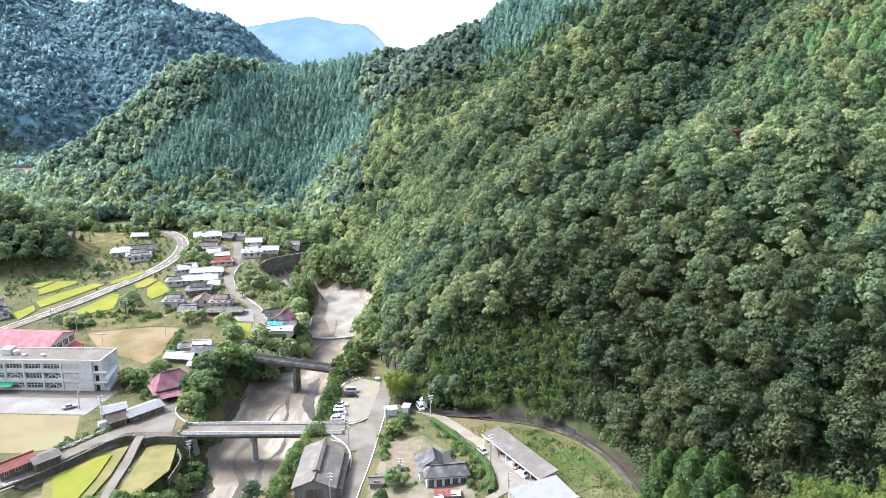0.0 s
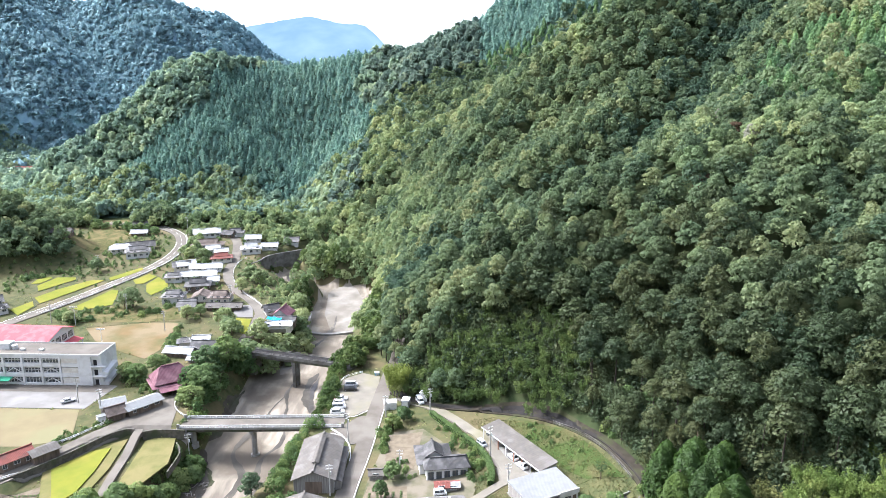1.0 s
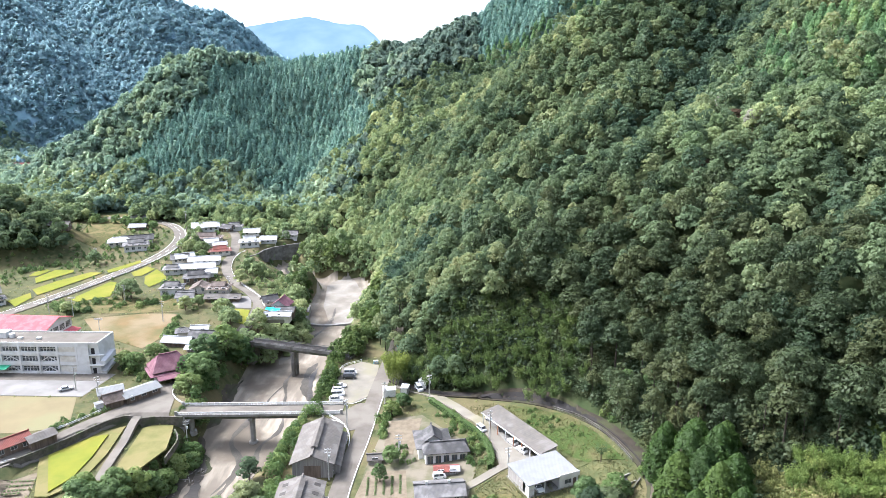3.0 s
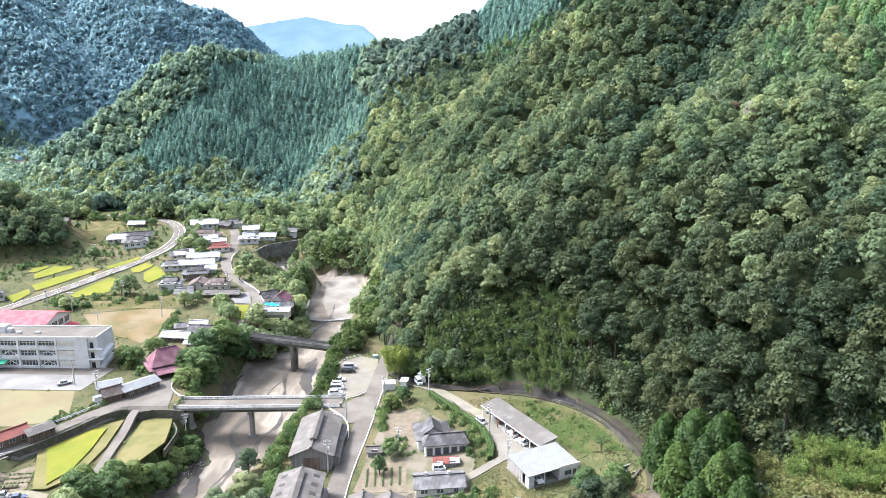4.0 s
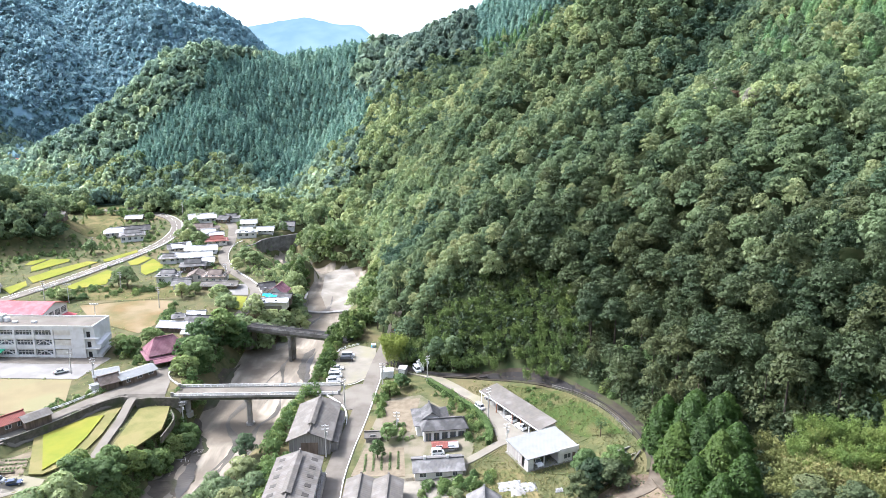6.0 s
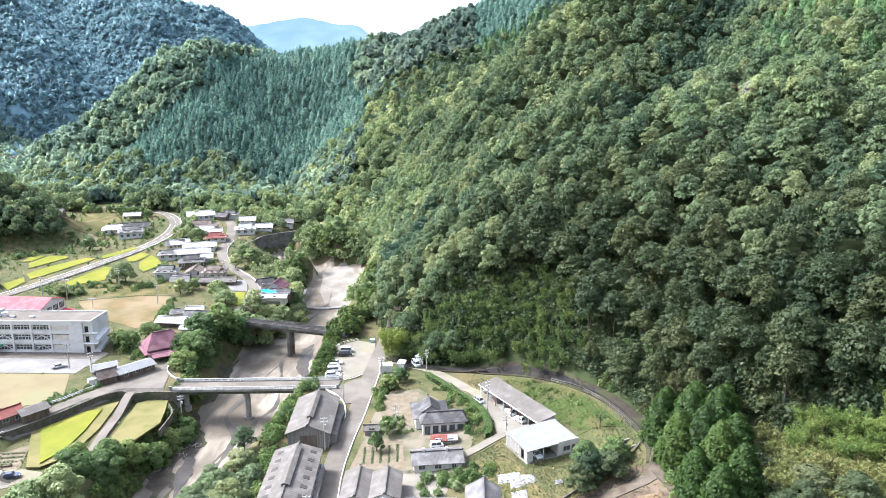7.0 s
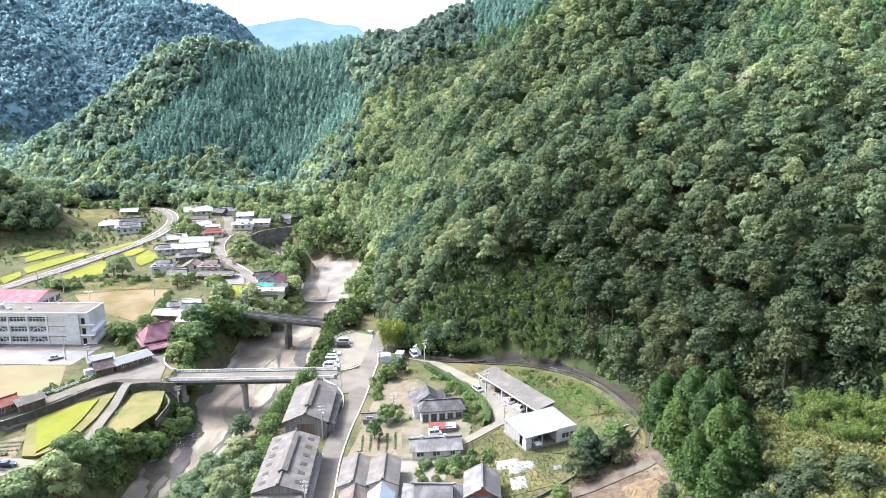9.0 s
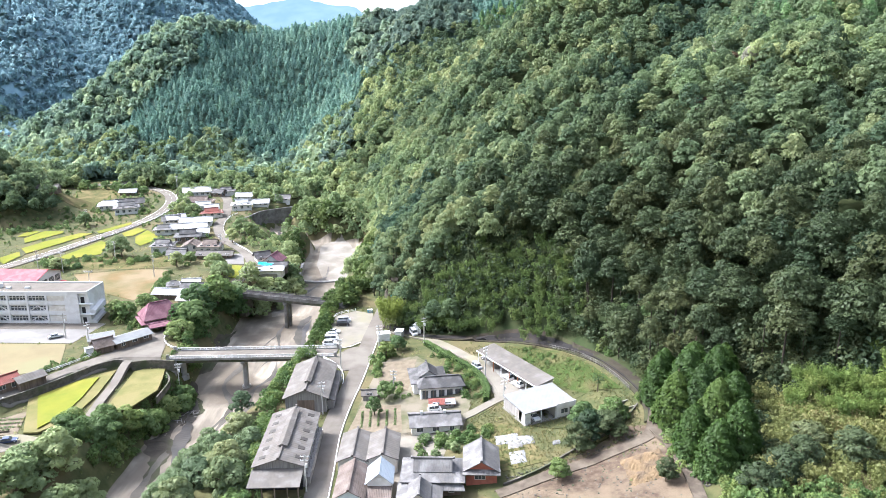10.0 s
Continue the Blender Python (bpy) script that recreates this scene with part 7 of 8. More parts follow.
# ---- loose things ----
def heap(x, y, sx, sy, h, material, name, label, category, seed):
    """A crumpled or tumbled low heap."""
    r = random.Random(seed)
    n = 26
    g = Geo()
    bumps = [(r.uniform(1, 4), r.uniform(1, 4), r.uniform(0, 6)) for _ in range(5)]
    for i in range(n + 1):
        for j in range(n + 1):
            u, v = i / n * 2 - 1, j / n * 2 - 1
            edge = max(0, 1 - max(abs(u), abs(v)) ** 3)
            g.v.append((x + u * sx * (1 + 0.05 * r.uniform(-1, 1)), y + v * sy * (1 + 0.05 * r.uniform(-1, 1)), float(hz(x + u * sx, y + v * sy)) + 0.12 + h * edge * max(0.1, 0.55 + 0.3 * sum(math.sin(a * u * 2 + b * v * 2 + c) for a, b, c in bumps) / 2.2 + r.uniform(-0.08, 0.08))))
    for i in range(n):
        for j in range(n):
            k = i * (n + 1) + j
            g.f.append((k, k + n + 1, k + n + 2, k + 1))
    return plain(name, g, material, label, category)


heap(16.0, 139.5, 2.6, 1.9, 0.7, M_SHEET, "plastic_sheet", "crumpled white plastic sheet on the grass", "plastic sheet", 1)
heap(20.2, 138.0, 1.8, 2.0, 0.6, M_SHEET, "plastic_sheet", "white sheeting heaped on rough grass", "plastic sheet", 2)
heap(17.6, 131.5, 1.7, 2.4, 0.6, M_SHEET, "plastic_sheet", "white sheeting over stacked junk", "plastic sheet", 3)
heap(17.6, 136.4, 1.6, 1.2, 0.8, M_CONCRETE, "stone_heap", "grey heap of rubble and scrap", "rubble", 4)
heap(26.5, 134.6, 0.9, 0.7, 0.6, M_SHEET, "plastic_sheet", "small white sheet on the grass", "plastic sheet", 5)
heap(41.2, 118.0, 4.0, 4.6, 1.6, M_CLAY, "earth_mound", "tan mound of dug clay", "earth mound", 6)
heap(48.2, 133.5, 0.8, 4.0, 0.7, M_STONE, "stone_heap", "grey stones beside the lane", "rubble", 7)
culvert = thing("culvert", "concrete culvert with white posts beside the lane", "culvert", 43.4, 141.8, None, 30)
part("side_wall", Geo().box(-2.2, 2.2, -1.6, -1.3, -2, 0.6), M_CONCRETE, culvert)
part("side_wall", Geo().box(-2.2, 2.2, 1.3, 1.6, -2, 0.6), M_CONCRETE, culvert)
# near-black block stands for the shade inside the culvert
part("dark_infill", Geo().box(-2.0, 2.0, -1.3, 1.3, -2, 0.05), M_DARK, culvert)
for s in (-1, 1):
    part("post", Geo().box(-2.2, -2.0, s * 1.45 - 0.1, s * 1.45 + 0.1, 0.6, 1.5), M_WHITE, culvert)
for n, x0, y0, step, yaw, label in ((5, -19.0, 155.5, 2.1, 93, "green vegetable row in pale soil"), (4, -115.0, 158.5, 2.2, 8, "green vegetable row beside the rice field")):
    for i in range(n):
        b = thing("garden_bed", label, "garden bed", x0 + i * (0.2 if n == 4 else step), y0 + (i * step if n == 4 else 0), None, yaw, "garden beds" if n == 5 else "garden beds by the field")
        part("ridge", Geo().box(-4.2, 4.4, -0.45, 0.45, -0.1, 0.12), M_SOIL, b)
        for k in range(9):
            q = crown_template("broad", 40, 0.3, 900 + 9 * i + k) * np.array((0.42, 0.42, 0.3)) + np.array((-3.8 + 0.97 * k, 0, -0.02))
            part("plant", fast_mesh("plant", q, np.arange(len(q)).reshape(-1, 3), [M_LIGHTLEAF], np.full(len(q), 0.3 + 0.08 * (k % 5))), None, b)
# drift wood caught in the river
rw = random.Random(5)
pile = thing("driftwood_pile", "grey branches and logs stranded on the river bed", "driftwood", -73.5, 181.5)
for k in range(16):
    a, l = rw.uniform(0, 6.28), rw.uniform(1.2, 3.6)
    cx, cy, cz = rw.uniform(-2.6, 2.6), rw.uniform(-3.4, 3.4), rw.uniform(0.1, 0.9)
    dz = rw.uniform(-0.4, 0.5)
    part("branch", Geo().rod((cx - math.cos(a) * l / 2, cy - math.sin(a) * l / 2, max(0.05, cz - dz)), (cx + math.cos(a) * l / 2, cy + math.sin(a) * l / 2, max(0.1, cz + dz)), rw.uniform(0.07, 0.16), 0.04, 6), M_GREYWOOD, pile)
# loose stones on the earth lot
rs = random.Random(8)
gs = Geo()
for k in range(900):
    if k % 3 == 0:
        x, y = 49.2 + rs.gauss(0, 0.6), rs.uniform(108, 137)
    elif k % 3 == 1:
        x = rs.uniform(14, 44)
        y = 119.5 + 0.2 * x + rs.choice((-1.9, 1.9)) + rs.gauss(0, 0.5)
    else:
        x, y = rs.uniform(16, 46), rs.uniform(98, 124)
    z, w = float(hz(x, y)) + 0.1, rs.uniform(0.08, 0.3)
    lo = [(x - w * rs.uniform(0.6, 1), y - w * rs.uniform(0.6, 1), z), (x + w, y - w * 0.7, z), (x + w * 0.8, y + w * rs.uniform(0.6, 1), z), (x - w * 0.7, y + w, z)]
    gs.hexa(lo, [(x + (a - x) * rs.uniform(0.4, 0.75), y + (b - y) * rs.uniform(0.4, 0.75), z + w * rs.uniform(0.5, 0.9)) for a, b, c in lo])
plain("rubble", gs, M_STONE, "loose grey stones strewn over the bare earth", "stones", "stuff")


# ---- single trees, hedges and shrubs ----
def tree(x, y, rad, lift, kind="broad", label="", count=700, material=None, seed=1, z=None, leaf=None):
    """A tree of its own: a tapered trunk with limbs, and a crown of leaf sprays."""
    r = np.random.default_rng(seed)
    leaf = leaf or {"broad": 0.105, "conifer": 0.10, "column": 0.06, "bamboo": 0.08}[kind]
    material = material or {"broad": M_LEAF, "conifer": M_CONIFER, "column": M_CONIFER, "bamboo": M_BAMBOO}[kind]
    zz = float(hz(x, y)) if z is None else z
    ob = thing("bamboo_clump" if kind == "bamboo" else "tree", label, "bamboo" if kind == "bamboo" else "tree", x, y, zz)
    g = Geo()
    if kind == "bamboo":
        for k in range(9):
            a = 6.283 * k / 9 + 0.4 * math.sin(k * 7.1)
            g.rod((math.cos(a) * 0.2 * rad, math.sin(a) * 0.2 * rad, -0.5), (math.cos(a) * 0.55 * rad, math.sin(a) * 0.55 * rad, lift + 1.7 * rad), 0.07, 0.04, 5)
    else:
        top = lift + (1.1 if kind == "broad" else 2.6) * rad
        g.rod((0, 0, -0.6), (r.uniform(-0.2, 0.2), r.uniform(-0.2, 0.2), top * 0.55), 0.075 * rad, 0.055 * rad, 8)
        g.rod((0, 0, top * 0.5), (0.1, 0.1, top), 0.056 * rad, 0.02 * rad, 7)
        for k in range(6 if kind == "broad" else 0):
            a = 6.283 * k / 6 + r.uniform(-0.3, 0.3)
            h0 = top * (0.38 + 0.07 * k)
            g.rod((0, 0, h0), (math.cos(a) * rad * 0.6, math.sin(a) * rad * 0.6, h0 + rad * 0.5), 0.035 * rad, 0.012 * rad, 6)
    part("culms" if kind == "bamboo" else "trunk", g, M_BARK if kind != "bamboo" else M_BAMBOO_CANE, ob)
    q = crown_template(kind, count, leaf, 500 + seed)
    v = q * np.array((rad, rad, rad * r.uniform(0.9, 1.15) * (0.98 if kind == "conifer" else 1.0))) + np.array((0, 0, lift))
    me = fast_mesh("crown", v, np.arange(len(v)).reshape(-1, 3), [material], np.full(len(v), r.uniform(0, 1)))
    part("crown", me, None, ob)
    return ob


M_CYPRESS = leaf_mat("bright_cypress_foliage", (0.016, 0.035, 0.007), (0.030, 0.060, 0.010), (0.059, 0.090, 0.018), 0.3)
M_RUSSET = leaf_mat("russet_foliage", (0.055, 0.038, 0.026), (0.085, 0.055, 0.032), (0.10, 0.075, 0.04), 0.3)
M_YELLOW = leaf_mat("yellow_foliage", (0.120, 0.151, 0.030), (0.165, 0.196, 0.040), (0.210, 0.235, 0.060), 0.3)
M_GREYLEAF = leaf_mat("grey_green_foliage", (0.12, 0.125, 0.095), (0.17, 0.17, 0.13), (0.23, 0.225, 0.18), 0.3)
M_TUFT = leaf_mat("straw_and_grass", (0.068, 0.088, 0.032), (0.129, 0.126, 0.054), (0.209, 0.178, 0.087), 0.4, 0.1)
M_WEED = leaf_mat("weeds", (0.11, 0.135, 0.05), (0.17, 0.19, 0.075), (0.27, 0.25, 0.12), 0.5)
M_REED = leaf_mat("pale_reeds", (0.101, 0.119, 0.037), (0.153, 0.162, 0.057), (0.244, 0.218, 0.098), 0.4, 0.12)
M_OLIVE = leaf_mat("olive_foliage", (0.032, 0.050, 0.024), (0.062, 0.083, 0.038), (0.112, 0.124, 0.056), 0.35)
M_HEDGE = mat("hedge_core", (0.02, 0.04, 0.014), (0.03, 0.05, 0.018), 2.0, 0.95, bump=0.6)
M_BAMBOO_CANE = mat("bamboo_canes", (0.20, 0.24, 0.08), (0.14, 0.18, 0.06), 1.0, 0.6)
SHRUBS = [(-3.3, 135.5, 1.4), (-0.4, 135.9, 1.3), (1.3, 142.9, 1.3), (4.7, 144.2, 1.2), (-2.5, 142.9, 1.5), (8.1, 145.6, 1.3), (11.3, 142.7, 1.2), (4.0, 137.5, 1.5), (7.0, 141.9, 1.4), (-4.3, 139.4, 1.2), (2.7, 139.3, 1.1), (9.3, 140.5, 1.1)]
BIG = "large spreading broadleaf tree on the river bank"
BANK = "dense green tree leaning over the river bank"
TREES = [
    (-83, 246, 7.2, 0.0, BIG), (-88, 238, 6.6, -0.5, BIG), (-86, 226, 6.6, -1.5, BIG), (-79.5, 252, 6.6, -1.0, BIG), (-74, 262, 7.2, -1.5, BIG), (-87, 217, 5.1, -2.0, BIG), (-91, 229, 5.0, -1.5, BIG), (-69, 270, 6.1, -2.0, BIG), (-80, 262, 6.1, -1.5, BIG), (-63, 291, 5.1, 0.0, BIG), (-66, 301, 5.8, 1.0, BIG), (-69, 310, 5.0, 0.5, BIG), (-61, 283, 4.4, -2.0, BIG), (-72, 274.5, 5.7, 1.2, BIG), (-66.5, 278, 5.1, 1.6, BIG), (-78, 273, 5.5, 0.6, BIG), (-64, 287, 3.7, 2.5, BIG), (-65, 294, 4.2, 2.2, BIG),
    (-78, 191, 4.5, -2.4, BANK), (-79.5, 183, 4.7, -2.4, BANK), (-76.5, 187, 3.8, -2.4, BANK), (-80, 175, 4.4, -2.4, BANK), (-82.5, 170, 4.6, -2.4, BANK), (-87, 162, 4.8, -3.0, BANK), (-93, 157.5, 5.0, -2.8, BANK), (-91, 152, 5.2, -2.6, BANK), (-85.5, 156, 5.0, -3.0, BANK), (-84, 166, 4.6, -2.6, BANK),
    (-88, 140, 6.0, -2.4, BANK), (-92.5, 135, 6.0, -2.4, BANK), (-82, 138, 5.2, -2.4, BANK), (-90, 128, 6.0, -2.4, BANK), (-83, 130, 5.4, -2.4, BANK),
    (-51, 141, 4.7, -2.4, BANK), (-48, 150, 4.5, -2.4, BANK), (-47, 134, 4.9, -2.4, BANK), (-52, 131, 4.7, -2.4, BANK), (-50.5, 160, 3.4, 1.5, BANK), (-44, 143, 4.3, -2.4, BANK), (-45, 127, 4.9, -2.4, BANK), (-54, 122, 4.9, -2.4, BANK), (-57, 139, 4.4, -0.5, BANK), (-57.5, 131, 4.8, -0.5, BANK), (-56.5, 124, 4.8, -0.5, BANK), (-55, 147, 3.6, -0.5, BANK),
    (-89, 272, 4.6, 1.0, "round green tree beside the yellow field"), (-96, 285, 4.6, 1.0, "round green tree in a village garden"), (-92.5, 279, 4.0, 0.5, "green tree behind the white-roofed shed"),
    (-147, 309, 5.2, 0.5, "broad dark tree between rice fields"), (-152, 311, 4.2, 0.2, "dark shrubby tree between rice fields"), (-192, 366, 4.2, 0.2, "green tree beside the terraces"),
    (-112, 232, 4.0, 0.4, "green tree beside the school"), (-117, 235, 3.8, 0.2, "green tree at the school's end"), (-108, 240, 3.6, 0.2, "low green tree behind the purple-roofed shop"),
    (-102, 332, 3.6, 0.4, "garden tree beside the lane"), (-97, 345, 5.0, 0.2, "green tree above the river lane"), (-103, 352, 4.6, 0.2, "green tree by the river lane"), (-139, 386, 4.6, 0.2, "garden tree among houses"), (-116, 294, 3.6, 0.3, "garden tree near the dry field"), (-167, 290, 3.6, 0.2, "dark tree beside the road"), (-112, 300, 3.0, 0.2, "clipped round garden tree by a house"),
    (-14, 166, 3.0, 0.3, "dark green garden tree beside the hut"), (-16, 157.5, 2.3, 0.6, "small round clipped tree in the garden"), (-15.5, 194, 3.0, 0.0, "dark shrub tree at the road corner"), (-12.4, 199, 3.0, 0.0, "dark green garden tree behind the hut"),
    (33.5, 132, 4.2, 0.5, "broad dark tree at the edge of the earth lot"), (30, 129.5, 3.6, 0.3, "dark green tree at the edge of the lot"), (37.5, 131.5, 3.8, 0.4, "dark tree beside the culvert"), (33, 138, 3.6, 0.2, "leafy tree with yellow-green tips"), (39.5, 137.5, 3.4, 0.2, "light green tree beside the lane"),
    (51.5, 174, 3.0, 0.2, "green tree beside the dark lane"), (56.5, 168, 3.0, 0.2, "olive green bushy tree by the lane"), (24.5, 121.5, 2.4, 0.2, "young green tree on the earth lot"), (43, 112, 2.4, 0.2, "bushy young tree on the earth lot"),
]
for i, (x, y, rad, lift, label) in enumerate(TREES):
    tree(x, y, rad, lift, "broad", label, 2400 if y < 215 else 1400, M_SUNNY if (y < 145 and x < -80) or (y > 255 and x < -55) else M_DARKLEAF if x > 25 and y < 136 else M_LEAF if -60 < x < -40 and y < 165 else M_MIDLEAF if i % 3 == 0 else M_LIGHTLEAF, seed=i, leaf=0.066 if y < 215 else 0.08)
for i, (x, y, rad, lift) in enumerate(((58.4, 142, 4.6, 0.0), (50.4, 141, 3.6, 0.0), (50.9, 131, 4.2, 0.0), (60.4, 134, 4.6, 0.0), (56.4, 123, 4.0, 0.0), (50.4, 119, 3.6, 0.0), (54.9, 136, 4.4, 0.0), (53.9, 148, 3.4, 0.0), (63.9, 139, 4.0, 0.0), (55.4, 129, 4.2, 0.0), (52.4, 112, 3.6, 0.0), (57.4, 114.5, 3.8, 0.0), (61.4, 127, 4.0, 0.0))):
    tree(x, y, rad * 1.18, lift - 0.6, "column", "tall full bright green conifer by the lane", 5200, M_CYPRESS, seed=80 + i)
for i, (x, y, rad) in enumerate(((71, 115, 4.4), (76.5, 110, 4.4), (67, 110, 4.2), (62, 107, 3.8), (56.5, 104, 3.6))):
    tree(x, y, rad, -1.2, "broad", "wide olive green tree among reeds", 2600, M_OLIVE, seed=140 + i, leaf=0.06)
for i, (x, y, rad) in enumerate(((-16.0, 216.5, 4.8), (-14.5, 221, 4.2), (-17.6, 222, 3.8))):
    tree(x, y, rad, 0.3, "bamboo", "bright yellow-green bamboo clump by the road", 2600, M_YELLOW, seed=120 + i, leaf=0.036)


def palm(x, y, h, label):
    """A hemp palm: a fibrous trunk and drooping pleated fans."""
    r = random.Random(5)
    ob = thing("palm_tree", label, "palm", x, y)
    g = Geo()
    for k in range(5):
        g.rod((0, 0, h * k / 5 - 0.3 * (k == 0)), (0, 0, h * (k + 1) / 5), 0.17, 0.13, 8)
    part("trunk", g, M_BARK, ob)
    for k in range(16):
        a, up = 2.4 * k, 1.0 - 1.5 * k / 16
        f = Geo()
        base = Vector((0, 0, h))
        tip = base + Vector((math.cos(a) * 0.8, math.sin(a) * 0.8, 0.8 * up))
        f.rod(tuple(base), tuple(tip), 0.025, 0.02, 4)
        for q in range(-4, 5):
            b = a + q * 0.26
            end = tip + Vector((math.cos(b) * 0.8, math.sin(b) * 0.8, 0.5 * up - 0.35 - r.uniform(0, 0.15)))
            side = Vector((-math.sin(b), math.cos(b), 0)) * 0.07
            mid = (tip + end) / 2 + Vector((0, 0, 0.12))
            f.poly([tuple(tip), tuple(mid - side), tuple(end), tuple(mid + side)])
        part("frond", f, M_HEDGE, ob)
    return ob


palm(39.6, 152.5, 3.6, "small hemp palm on the grass bank")


def free_of_roads(x, y, rad):
    """Clear of the roads, the river and the strip before them."""
    for dy in (0.0, 3.0 + rad):
        for k in KEEP_OUT:
            if k[0] == "line" and poly_dist(np.array(x), np.array(y + dy), k[1])[0] < k[2] + 0.6 * rad:
                return False
            if k[0] == "ring" and dy > 0 and len(k[1]) > 2:
                turn = sum(p[0] * q[1] - q[0] * p[1] for p, q in zip(k[1], k[1][1:] + k[1][:1]))
                if inside(np.array(x), np.array(y + 1.0), k[1] if turn < 0 else k[1][::-1]) > -0.6 * rad:
                    return False
    d, _ = poly_dist(np.array(x), np.array(y), RIVER)
    _, half = poly_dist(np.array(x), np.array(y), RIVER, RIVER_HALF)
    return d > half + 0.5 * rad


def shrubs(name, label, pts, material, seed, kind="broad", count=240, leaf=0.144, lift=-0.3):
    """Low growth nobody could count, as one mesh."""
    a = np.array([p for p in pts if p[1] < 270 or free_of_roads(p[0], p[1], p[2])])
    ob = forest(name, label, a[:, 0], a[:, 1], a[:, 2], np.full(len(a), lift) - a[:, 2] * 0.45, kind, count, leaf, material, seed)
    ob["category"] = "shrubs"
    return ob


def along(pts, n, spread, rmin, rmax, seed, off=0.0):
    r = random.Random(seed)
    line = curve_points(pts, 1.0)
    if off:
        line = sides(line, off)
    out = []
    for _ in range(n):
        p = r.choice(line)
        out.append((p[0] + r.gauss(0, spread), p[1] + r.gauss(0, spread), r.uniform(rmin, rmax)))
    return out


for i, (x, y, rad) in enumerate(SHRUBS):
    tree(x, y, rad, -0.35 * rad, "broad", ("round clipped green garden shrub", "dense bright green garden shrub", "loose garden bush beside the house")[i % 3], 900, (M_LIGHTLEAF, M_SUNNY, M_MIDLEAF)[i % 3], seed=400 + i, leaf=0.1)
HEDGE = [(-3.5, 201.5), (2.5, 191), (8.5, 180), (12.3, 170), (13.2, 162.5), (12.5, 159)]
hl = curve_points(HEDGE, 0.6)
hedge = thing("hedge", "long clipped dark green hedge along the gravel drive", "hedge", hl[0][0], hl[0][1])
hb, hp, hn = Geo(), [], []
ha, hc = sides(hl, -0.55), sides(hl, 0.55)
ox, oy, oz = hedge.matrix_basis.translation
for a, b, c, d in zip(ha, hc, hc[1:], ha[1:]):
    z = [float(hz(p[0], p[1])) - oz for p in (a, b, c, d)]
    lo = [(p[0] - ox, p[1] - oy, q - 0.4) for p, q in zip((a, b, c, d), z)]
    hb.hexa(lo, [(p[0], p[1], p[2] + 1.95) for p in lo])
part("core", hb, M_HEDGE, hedge)
hr = np.random.default_rng(9)
for p in hl:
    z = float(hz(p[0], p[1])) - oz
    for _ in range(95):
        u, w = hr.uniform(-0.75, 0.75), hr.uniform(-0.2, 1.75)
        side = hr.uniform(0, 1) < 0.55
        hp.append((p[0] - ox + (u if not side else math.copysign(0.72, u)), p[1] - oy + hr.uniform(-0.4, 0.4), z + (1.66 if not side else w)))
        hn.append((0.2 * u, -0.2, 1.0) if not side else (math.copysign(1, u), -0.3, 0.3))
hv = leaves_at(np.array(hp), np.array(hn), 0.17, hr, 0.4)
part("foliage", fast_mesh("foliage", hv, np.arange(len(hv)).reshape(-1, 3), [M_MIDLEAF], np.full(len(hv), 0.5)), None, hedge)
shrubs("undergrowth", "green scrub on the near river bank", along([(-43.5, 165), (-43.5, 180), (-44, 194), (-40, 199)], 60, 1.6, 1.0, 2.0, 1) + along([(-41.5, 120), (-42, 140), (-42, 160)], 70, 2.0, 1.0, 2.2, 2), M_MIDLEAF, 202, count=260, leaf=0.115, lift=0.2)
shrubs("undergrowth", "scrub and bamboo on the far river bank", along([(-40, 208), (-40.5, 222), (-40.5, 238), (-38, 252)], 90, 1.8, 1.0, 2.2, 3), M_BAMBOO, 203, count=220, leaf=0.13, lift=0.3)
shrubs("undergrowth", "trees and scrub between car park and river", along([(-33, 242), (-36, 250), (-33, 262), (-29, 272), (-30, 300)], 70, 2.6, 1.8, 3.4, 4), M_BAMBOO, 204, count=340, leaf=0.13, lift=1.0)
shrubs("undergrowth", "green scrub on the school-side river bank", along([(-81, 204), (-83, 215), (-84, 232), (-83, 250), (-76, 268)], 90, 2.2, 1.0, 2.4, 5) + along([(-84, 150), (-82, 165), (-80, 180), (-80, 192)], 80, 1.8, 0.9, 2.0, 6), M_MIDLEAF, 205, count=260, leaf=0.122, lift=0.3)
shrubs("undergrowth", "bright bamboo and scrub along the upper river", along([(-68, 330), (-72, 345), (-76, 356)], 50, 3.0, 0.9, 1.9, 7) + along([(-34, 310), (-36, 340), (-48, 365), (-62, 385), (-80, 400)], 120, 5, 2.2, 4.2, 8), M_BAMBOO, 206, count=240, leaf=0.158, lift=1.0)
shrubs("undergrowth", "light green trees round the upper village", along([(-90, 440), (-105, 430), (-115, 445), (-140, 458), (-165, 465)], 90, 6, 2.2, 4.0, 9) + along([(-150, 395), (-158, 420), (-168, 460), (-186, 478)], 60, 4, 1.8, 3.4, 10) + along([(-100, 440), (-96, 450), (-84, 470)], 60, 8, 2.5, 4.5, 31), M_SUNNY, 207, count=240, leaf=0.158, lift=0.6)
shrubs("undergrowth", "garden bushes among the village houses", along([(-100, 300), (-112, 312), (-116, 300), (-124, 304)], 40, 3, 0.8, 1.8, 11) + along([(-126, 345), (-136, 362), (-140, 380), (-136, 400)], 40, 2.5, 0.9, 2.0, 12) + along([(-120, 285), (-112, 268), (-106, 250)], 40, 2.2, 0.9, 1.8, 13) + along([(-190, 375), (-205, 385), (-220, 395), (-176, 400)], 20, 3, 0.7, 1.4, 14), M_LIGHTLEAF, 208, count=220, leaf=0.144)
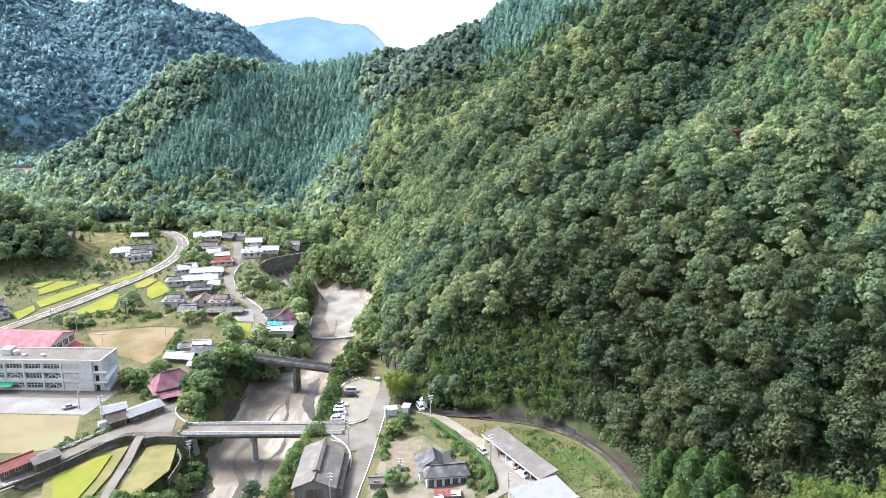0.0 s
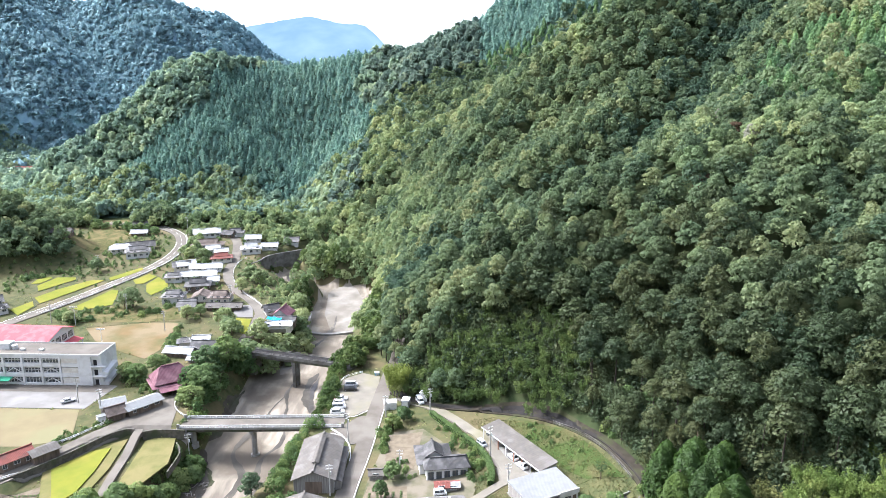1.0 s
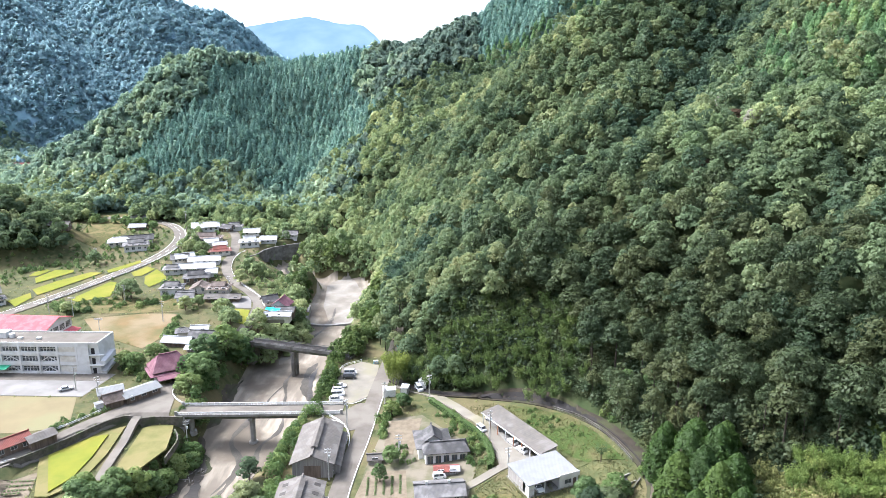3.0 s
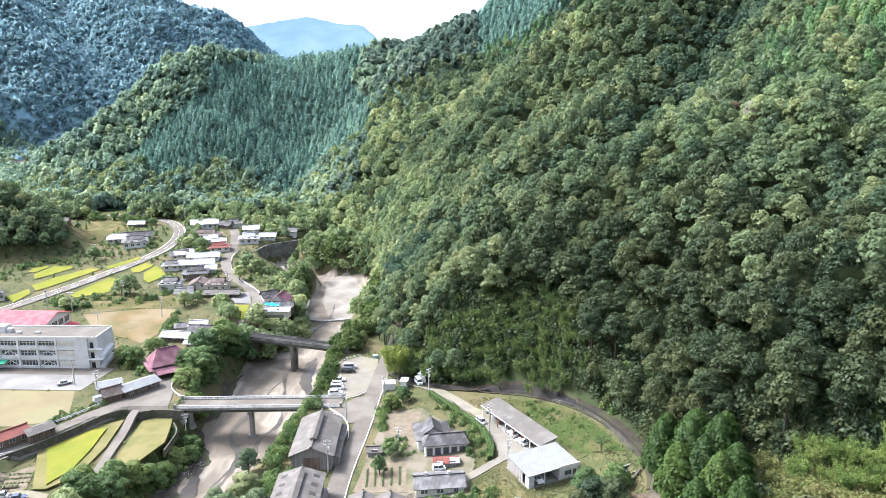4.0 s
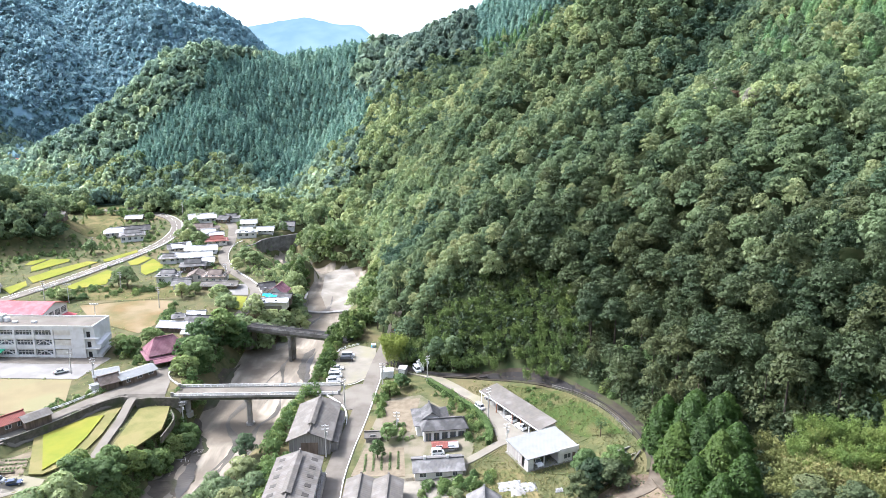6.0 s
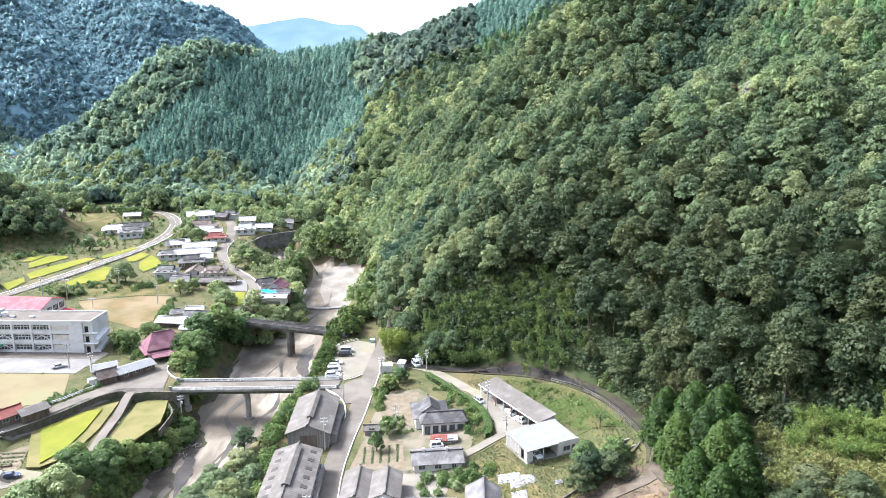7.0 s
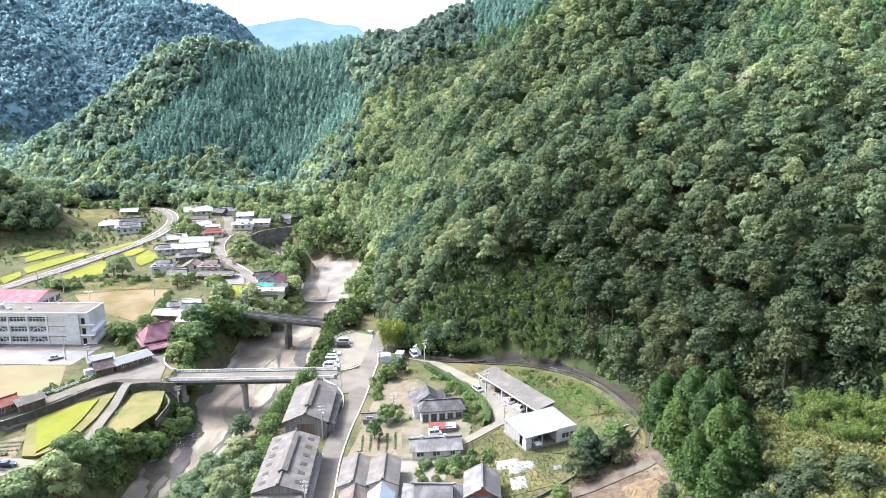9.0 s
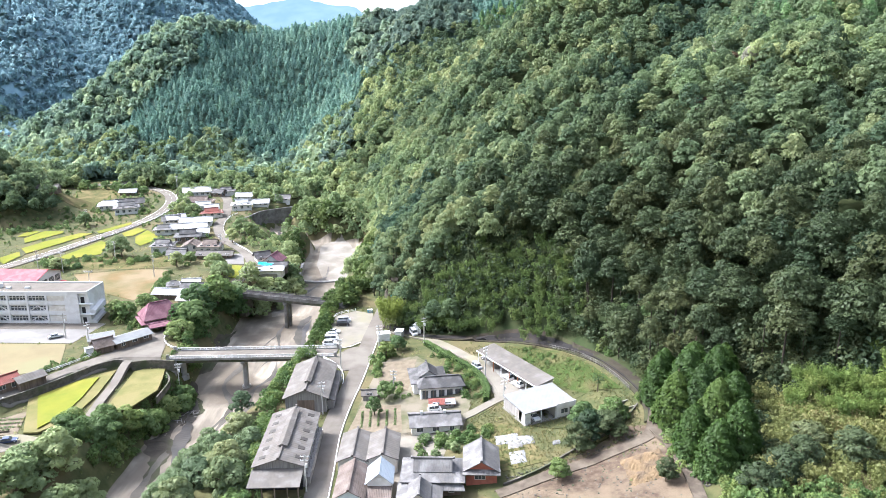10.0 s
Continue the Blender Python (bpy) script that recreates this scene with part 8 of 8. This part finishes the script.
shrubs("undergrowth", "garden shrubs round the near houses", along([(-4, 141.5), (2, 141), (8, 141.5)], 26, 1.2, 0.9, 1.5, 15) + along([(9.5, 162), (9.8, 172), (5, 184), (0, 193)], 40, 1.6, 0.8, 1.5, 16) + along([(-17.5, 180), (-17.5, 192), (-13, 196)], 26, 0.9, 0.8, 1.4, 17) + along([(12, 128), (11.5, 138), (12, 146)], 18, 0.8, 0.6, 1.1, 18) + along([(-12, 176), (-9.5, 166)], 12, 1.0, 0.7, 1.2, 19), M_MIDLEAF, 209, count=280, leaf=0.115)
shrubs("undergrowth", "low scrub along the road bank", along([(-119, 189), (-113, 197), (-108, 206)], 40, 1.1, 0.6, 1.1, 20) + along([(-105, 226), (-112, 232), (-118, 238)], 40, 1.8, 1.0, 2.0, 21) + along([(-176, 300), (-160, 306), (-146, 300)], 50, 3.5, 0.6, 1.6, 22), M_LIGHTLEAF, 210, count=200, leaf=0.144)
shrubs("undergrowth", "bright bamboo plumes at the foot of the slope", along([(76, 130), (84, 124.5), (92, 119), (101, 113)], 50, 2.2, 1.6, 2.8, 23) + along([(74, 128), (80, 125), (88, 120), (96, 115)], 26, 2.0, 1.8, 2.8, 29), M_BRIGHTBAMBOO, 211, kind="bamboo", count=1500, leaf=0.046, lift=0.6)
shrubs("undergrowth", "green scrub between the lot and the conifers", along([(49.5, 124), (52, 112), (56, 101), (64, 96), (75, 98), (86, 98)], 150, 2.2, 0.9, 2.0, 71), M_MIDLEAF, 219, count=240, leaf=0.13)
shrubs("reeds", "pale reeds and tall grass below the bamboo", along([(70, 127), (77, 122), (84, 116), (90, 109), (95, 102)], 230, 3.6, 0.9, 2.2, 24) + along([(62, 109), (72, 104), (82, 104)], 80, 3.0, 0.9, 1.8, 36) + along([(64.5, 131), (66.5, 124), (67.5, 117), (70, 112)], 110, 2.2, 0.9, 1.9, 38) + along([(67, 133), (72, 130), (78, 125), (86, 119)], 90, 2.0, 1.0, 2.0, 37), M_REED, 218, kind="bamboo", count=230, leaf=0.092, lift=0.2)
shrubs("undergrowth", "bamboo stand at the forest foot", along(BAMBOO_ROW, 340, 4.6, 1.2, 2.3, 25), M_BAMBOO, 212, kind="bamboo", count=330, leaf=0.078, lift=2.4)
shrubs("undergrowth", "green scrub beside the dark lane", along([(48.5, 150), (50, 135), (51, 118), (55, 95)], 60, 1.5, 0.7, 1.6, 26) + along([(45, 174), (48, 168)], 5, 0.8, 1.0, 1.7, 27) + along([(20, 188), (30, 178), (38, 162)], 20, 2.0, 0.5, 1.0, 28), M_MIDLEAF, 213, count=240, leaf=0.13)
for i, (x, y, rad, lift, m, label) in enumerate(((83, 215, 3.4, 9.0, M_RUSSET, "russet-leaved tree turning colour in the forest"), (107, 253, 4.0, 8.0, M_RUSSET, "brownish tree high in the forest"), (100, 222, 3.6, 9.5, M_GREYLEAF, "grey-leaved tree standing above the forest"), (138, 219, 4.0, 9.0, M_YELLOW, "bright yellow tree high on the slope"), (120, 221, 3.0, 9.5, M_YELLOW, "yellowing tree on the hill's shoulder"), (148, 287, 3.6, 8.0, M_YELLOW, "yellow-green tree beside the cypress stand"), (108, 267, 3.4, 7.0, M_GREYLEAF, "thin grey tree among evergreens"))):
    tree(x, y, rad, lift, "broad", label, 700, m, seed=300 + i)
shrubs("undergrowth", "hedgerow bushes and small trees round the terraces", along([(-196, 372), (-206, 384), (-222, 388), (-240, 384)], 24, 3.0, 0.7, 1.4, 41) + along([(-166, 392), (-172, 400), (-196, 414)], 20, 3.0, 0.8, 1.6, 42) + along([(-226, 348), (-216, 362), (-200, 363)], 30, 1.5, 0.8, 1.6, 43) + along([(-140, 300), (-128, 314), (-138, 334)], 26, 2.0, 0.9, 2.0, 44) + along([(-180, 300), (-172, 296), (-160, 292)], 24, 1.6, 1.0, 2.2, 45), M_LIGHTLEAF, 214, count=240, leaf=0.144)
shrubs("undergrowth", "dense bushes closing in behind the upper road", along([(-188, 449), (-200, 456), (-220, 463), (-240, 468)], 44, 2.4, 2.0, 3.4, 81), M_LIGHTLEAF, 220, count=240, leaf=0.15, lift=0.6)
shrubs("undergrowth", "light green scrub on the flat by the upper river", along([(-70, 338), (-76, 352), (-84, 356)], 70, 3.5, 0.7, 1.5, 46) + along([(-70, 388), (-66, 410), (-58, 440)], 60, 4.0, 1.5, 3.0, 49) + along([(-92, 350), (-100, 366)], 20, 2.0, 1.0, 1.8, 47) + along([(-74, 312), (-80, 324), (-88, 336)], 90, 4.0, 0.7, 1.5, 52), M_SUNNY, 215, count=220, leaf=0.158, lift=0.4)


def open_ground(x, y):
    """Grassy places free of roads, yards, fields and houses."""
    d, _ = poly_dist(x, y, RIVER)
    _, half = poly_dist(x, y, RIVER, RIVER_HALF)
    ok = (d > half + 1.5) & (foot_side(x, y) < 0) & in_view(x, y, 5)
    for k in KEEP_OUT:
        if k[0] == "ring":
            a = sum(p[0] * q[1] - q[0] * p[1] for p, q in zip(k[1], k[1][1:] + k[1][:1]))
            ok &= inside(x, y, k[1] if a < 0 else k[1][::-1]) < 0.4
        elif k[0] == "line":
            ok &= poly_dist(x, y, k[1])[0] > k[2]
        else:
            ok &= np.hypot(x - k[1], y - k[2]) > k[3]
    return ok


tx, ty = scatter(-215, 60, 98, 330, 2.1, 61, open_ground)
pick = np.random.default_rng(62).uniform(0, 1, len(tx)) < 0.75
pick &= np.random.default_rng(67).uniform(0, 1, len(tx)) < 0.55
pick &= ~((tx > 11) & (ty < 134) & (np.random.default_rng(66).uniform(0, 1, len(tx)) < 0.8))
tx, ty = tx[pick], ty[pick]
tuft = np.random.default_rng(63).uniform(0.35, 1.0, len(tx)) ** 1.3
gx, gy = scatter(8, 46, 124, 196, 0.72, 71, lambda x, y: open_ground(x, y))
pick = np.random.default_rng(72).uniform(0, 1, len(gx))
gsel = pick < 0.75
shrubs("grass_tufts", "tufts of straw and green grass round the garage", list(zip(gx[gsel], gy[gsel], 0.16 + 0.34 * pick[gsel] ** 2)), M_TUFT, 221, kind="bamboo", count=16, leaf=0.3, lift=-0.1)
shrubs("weeds", "rough weeds and tall grass on open ground", list(zip(tx, ty, tuft * 0.6)), M_WEED, 216, count=30, leaf=0.26, lift=-0.2)
vx, vy = scatter(-250, -60, 330, 480, 5.0, 64, lambda x, y: open_ground(x, y) & (poly_dist(x, y, CLEARING)[0] > 9))
pick = np.random.default_rng(65).uniform(0, 1, len(vx))
shrubs("undergrowth", "bushes and small trees between the far houses", [(a, b, 0.5 + 1.3 * p ** 3) for a, b, p in zip(vx, vy, pick)], M_LIGHTLEAF, 217, count=70, leaf=0.27, lift=0.2)
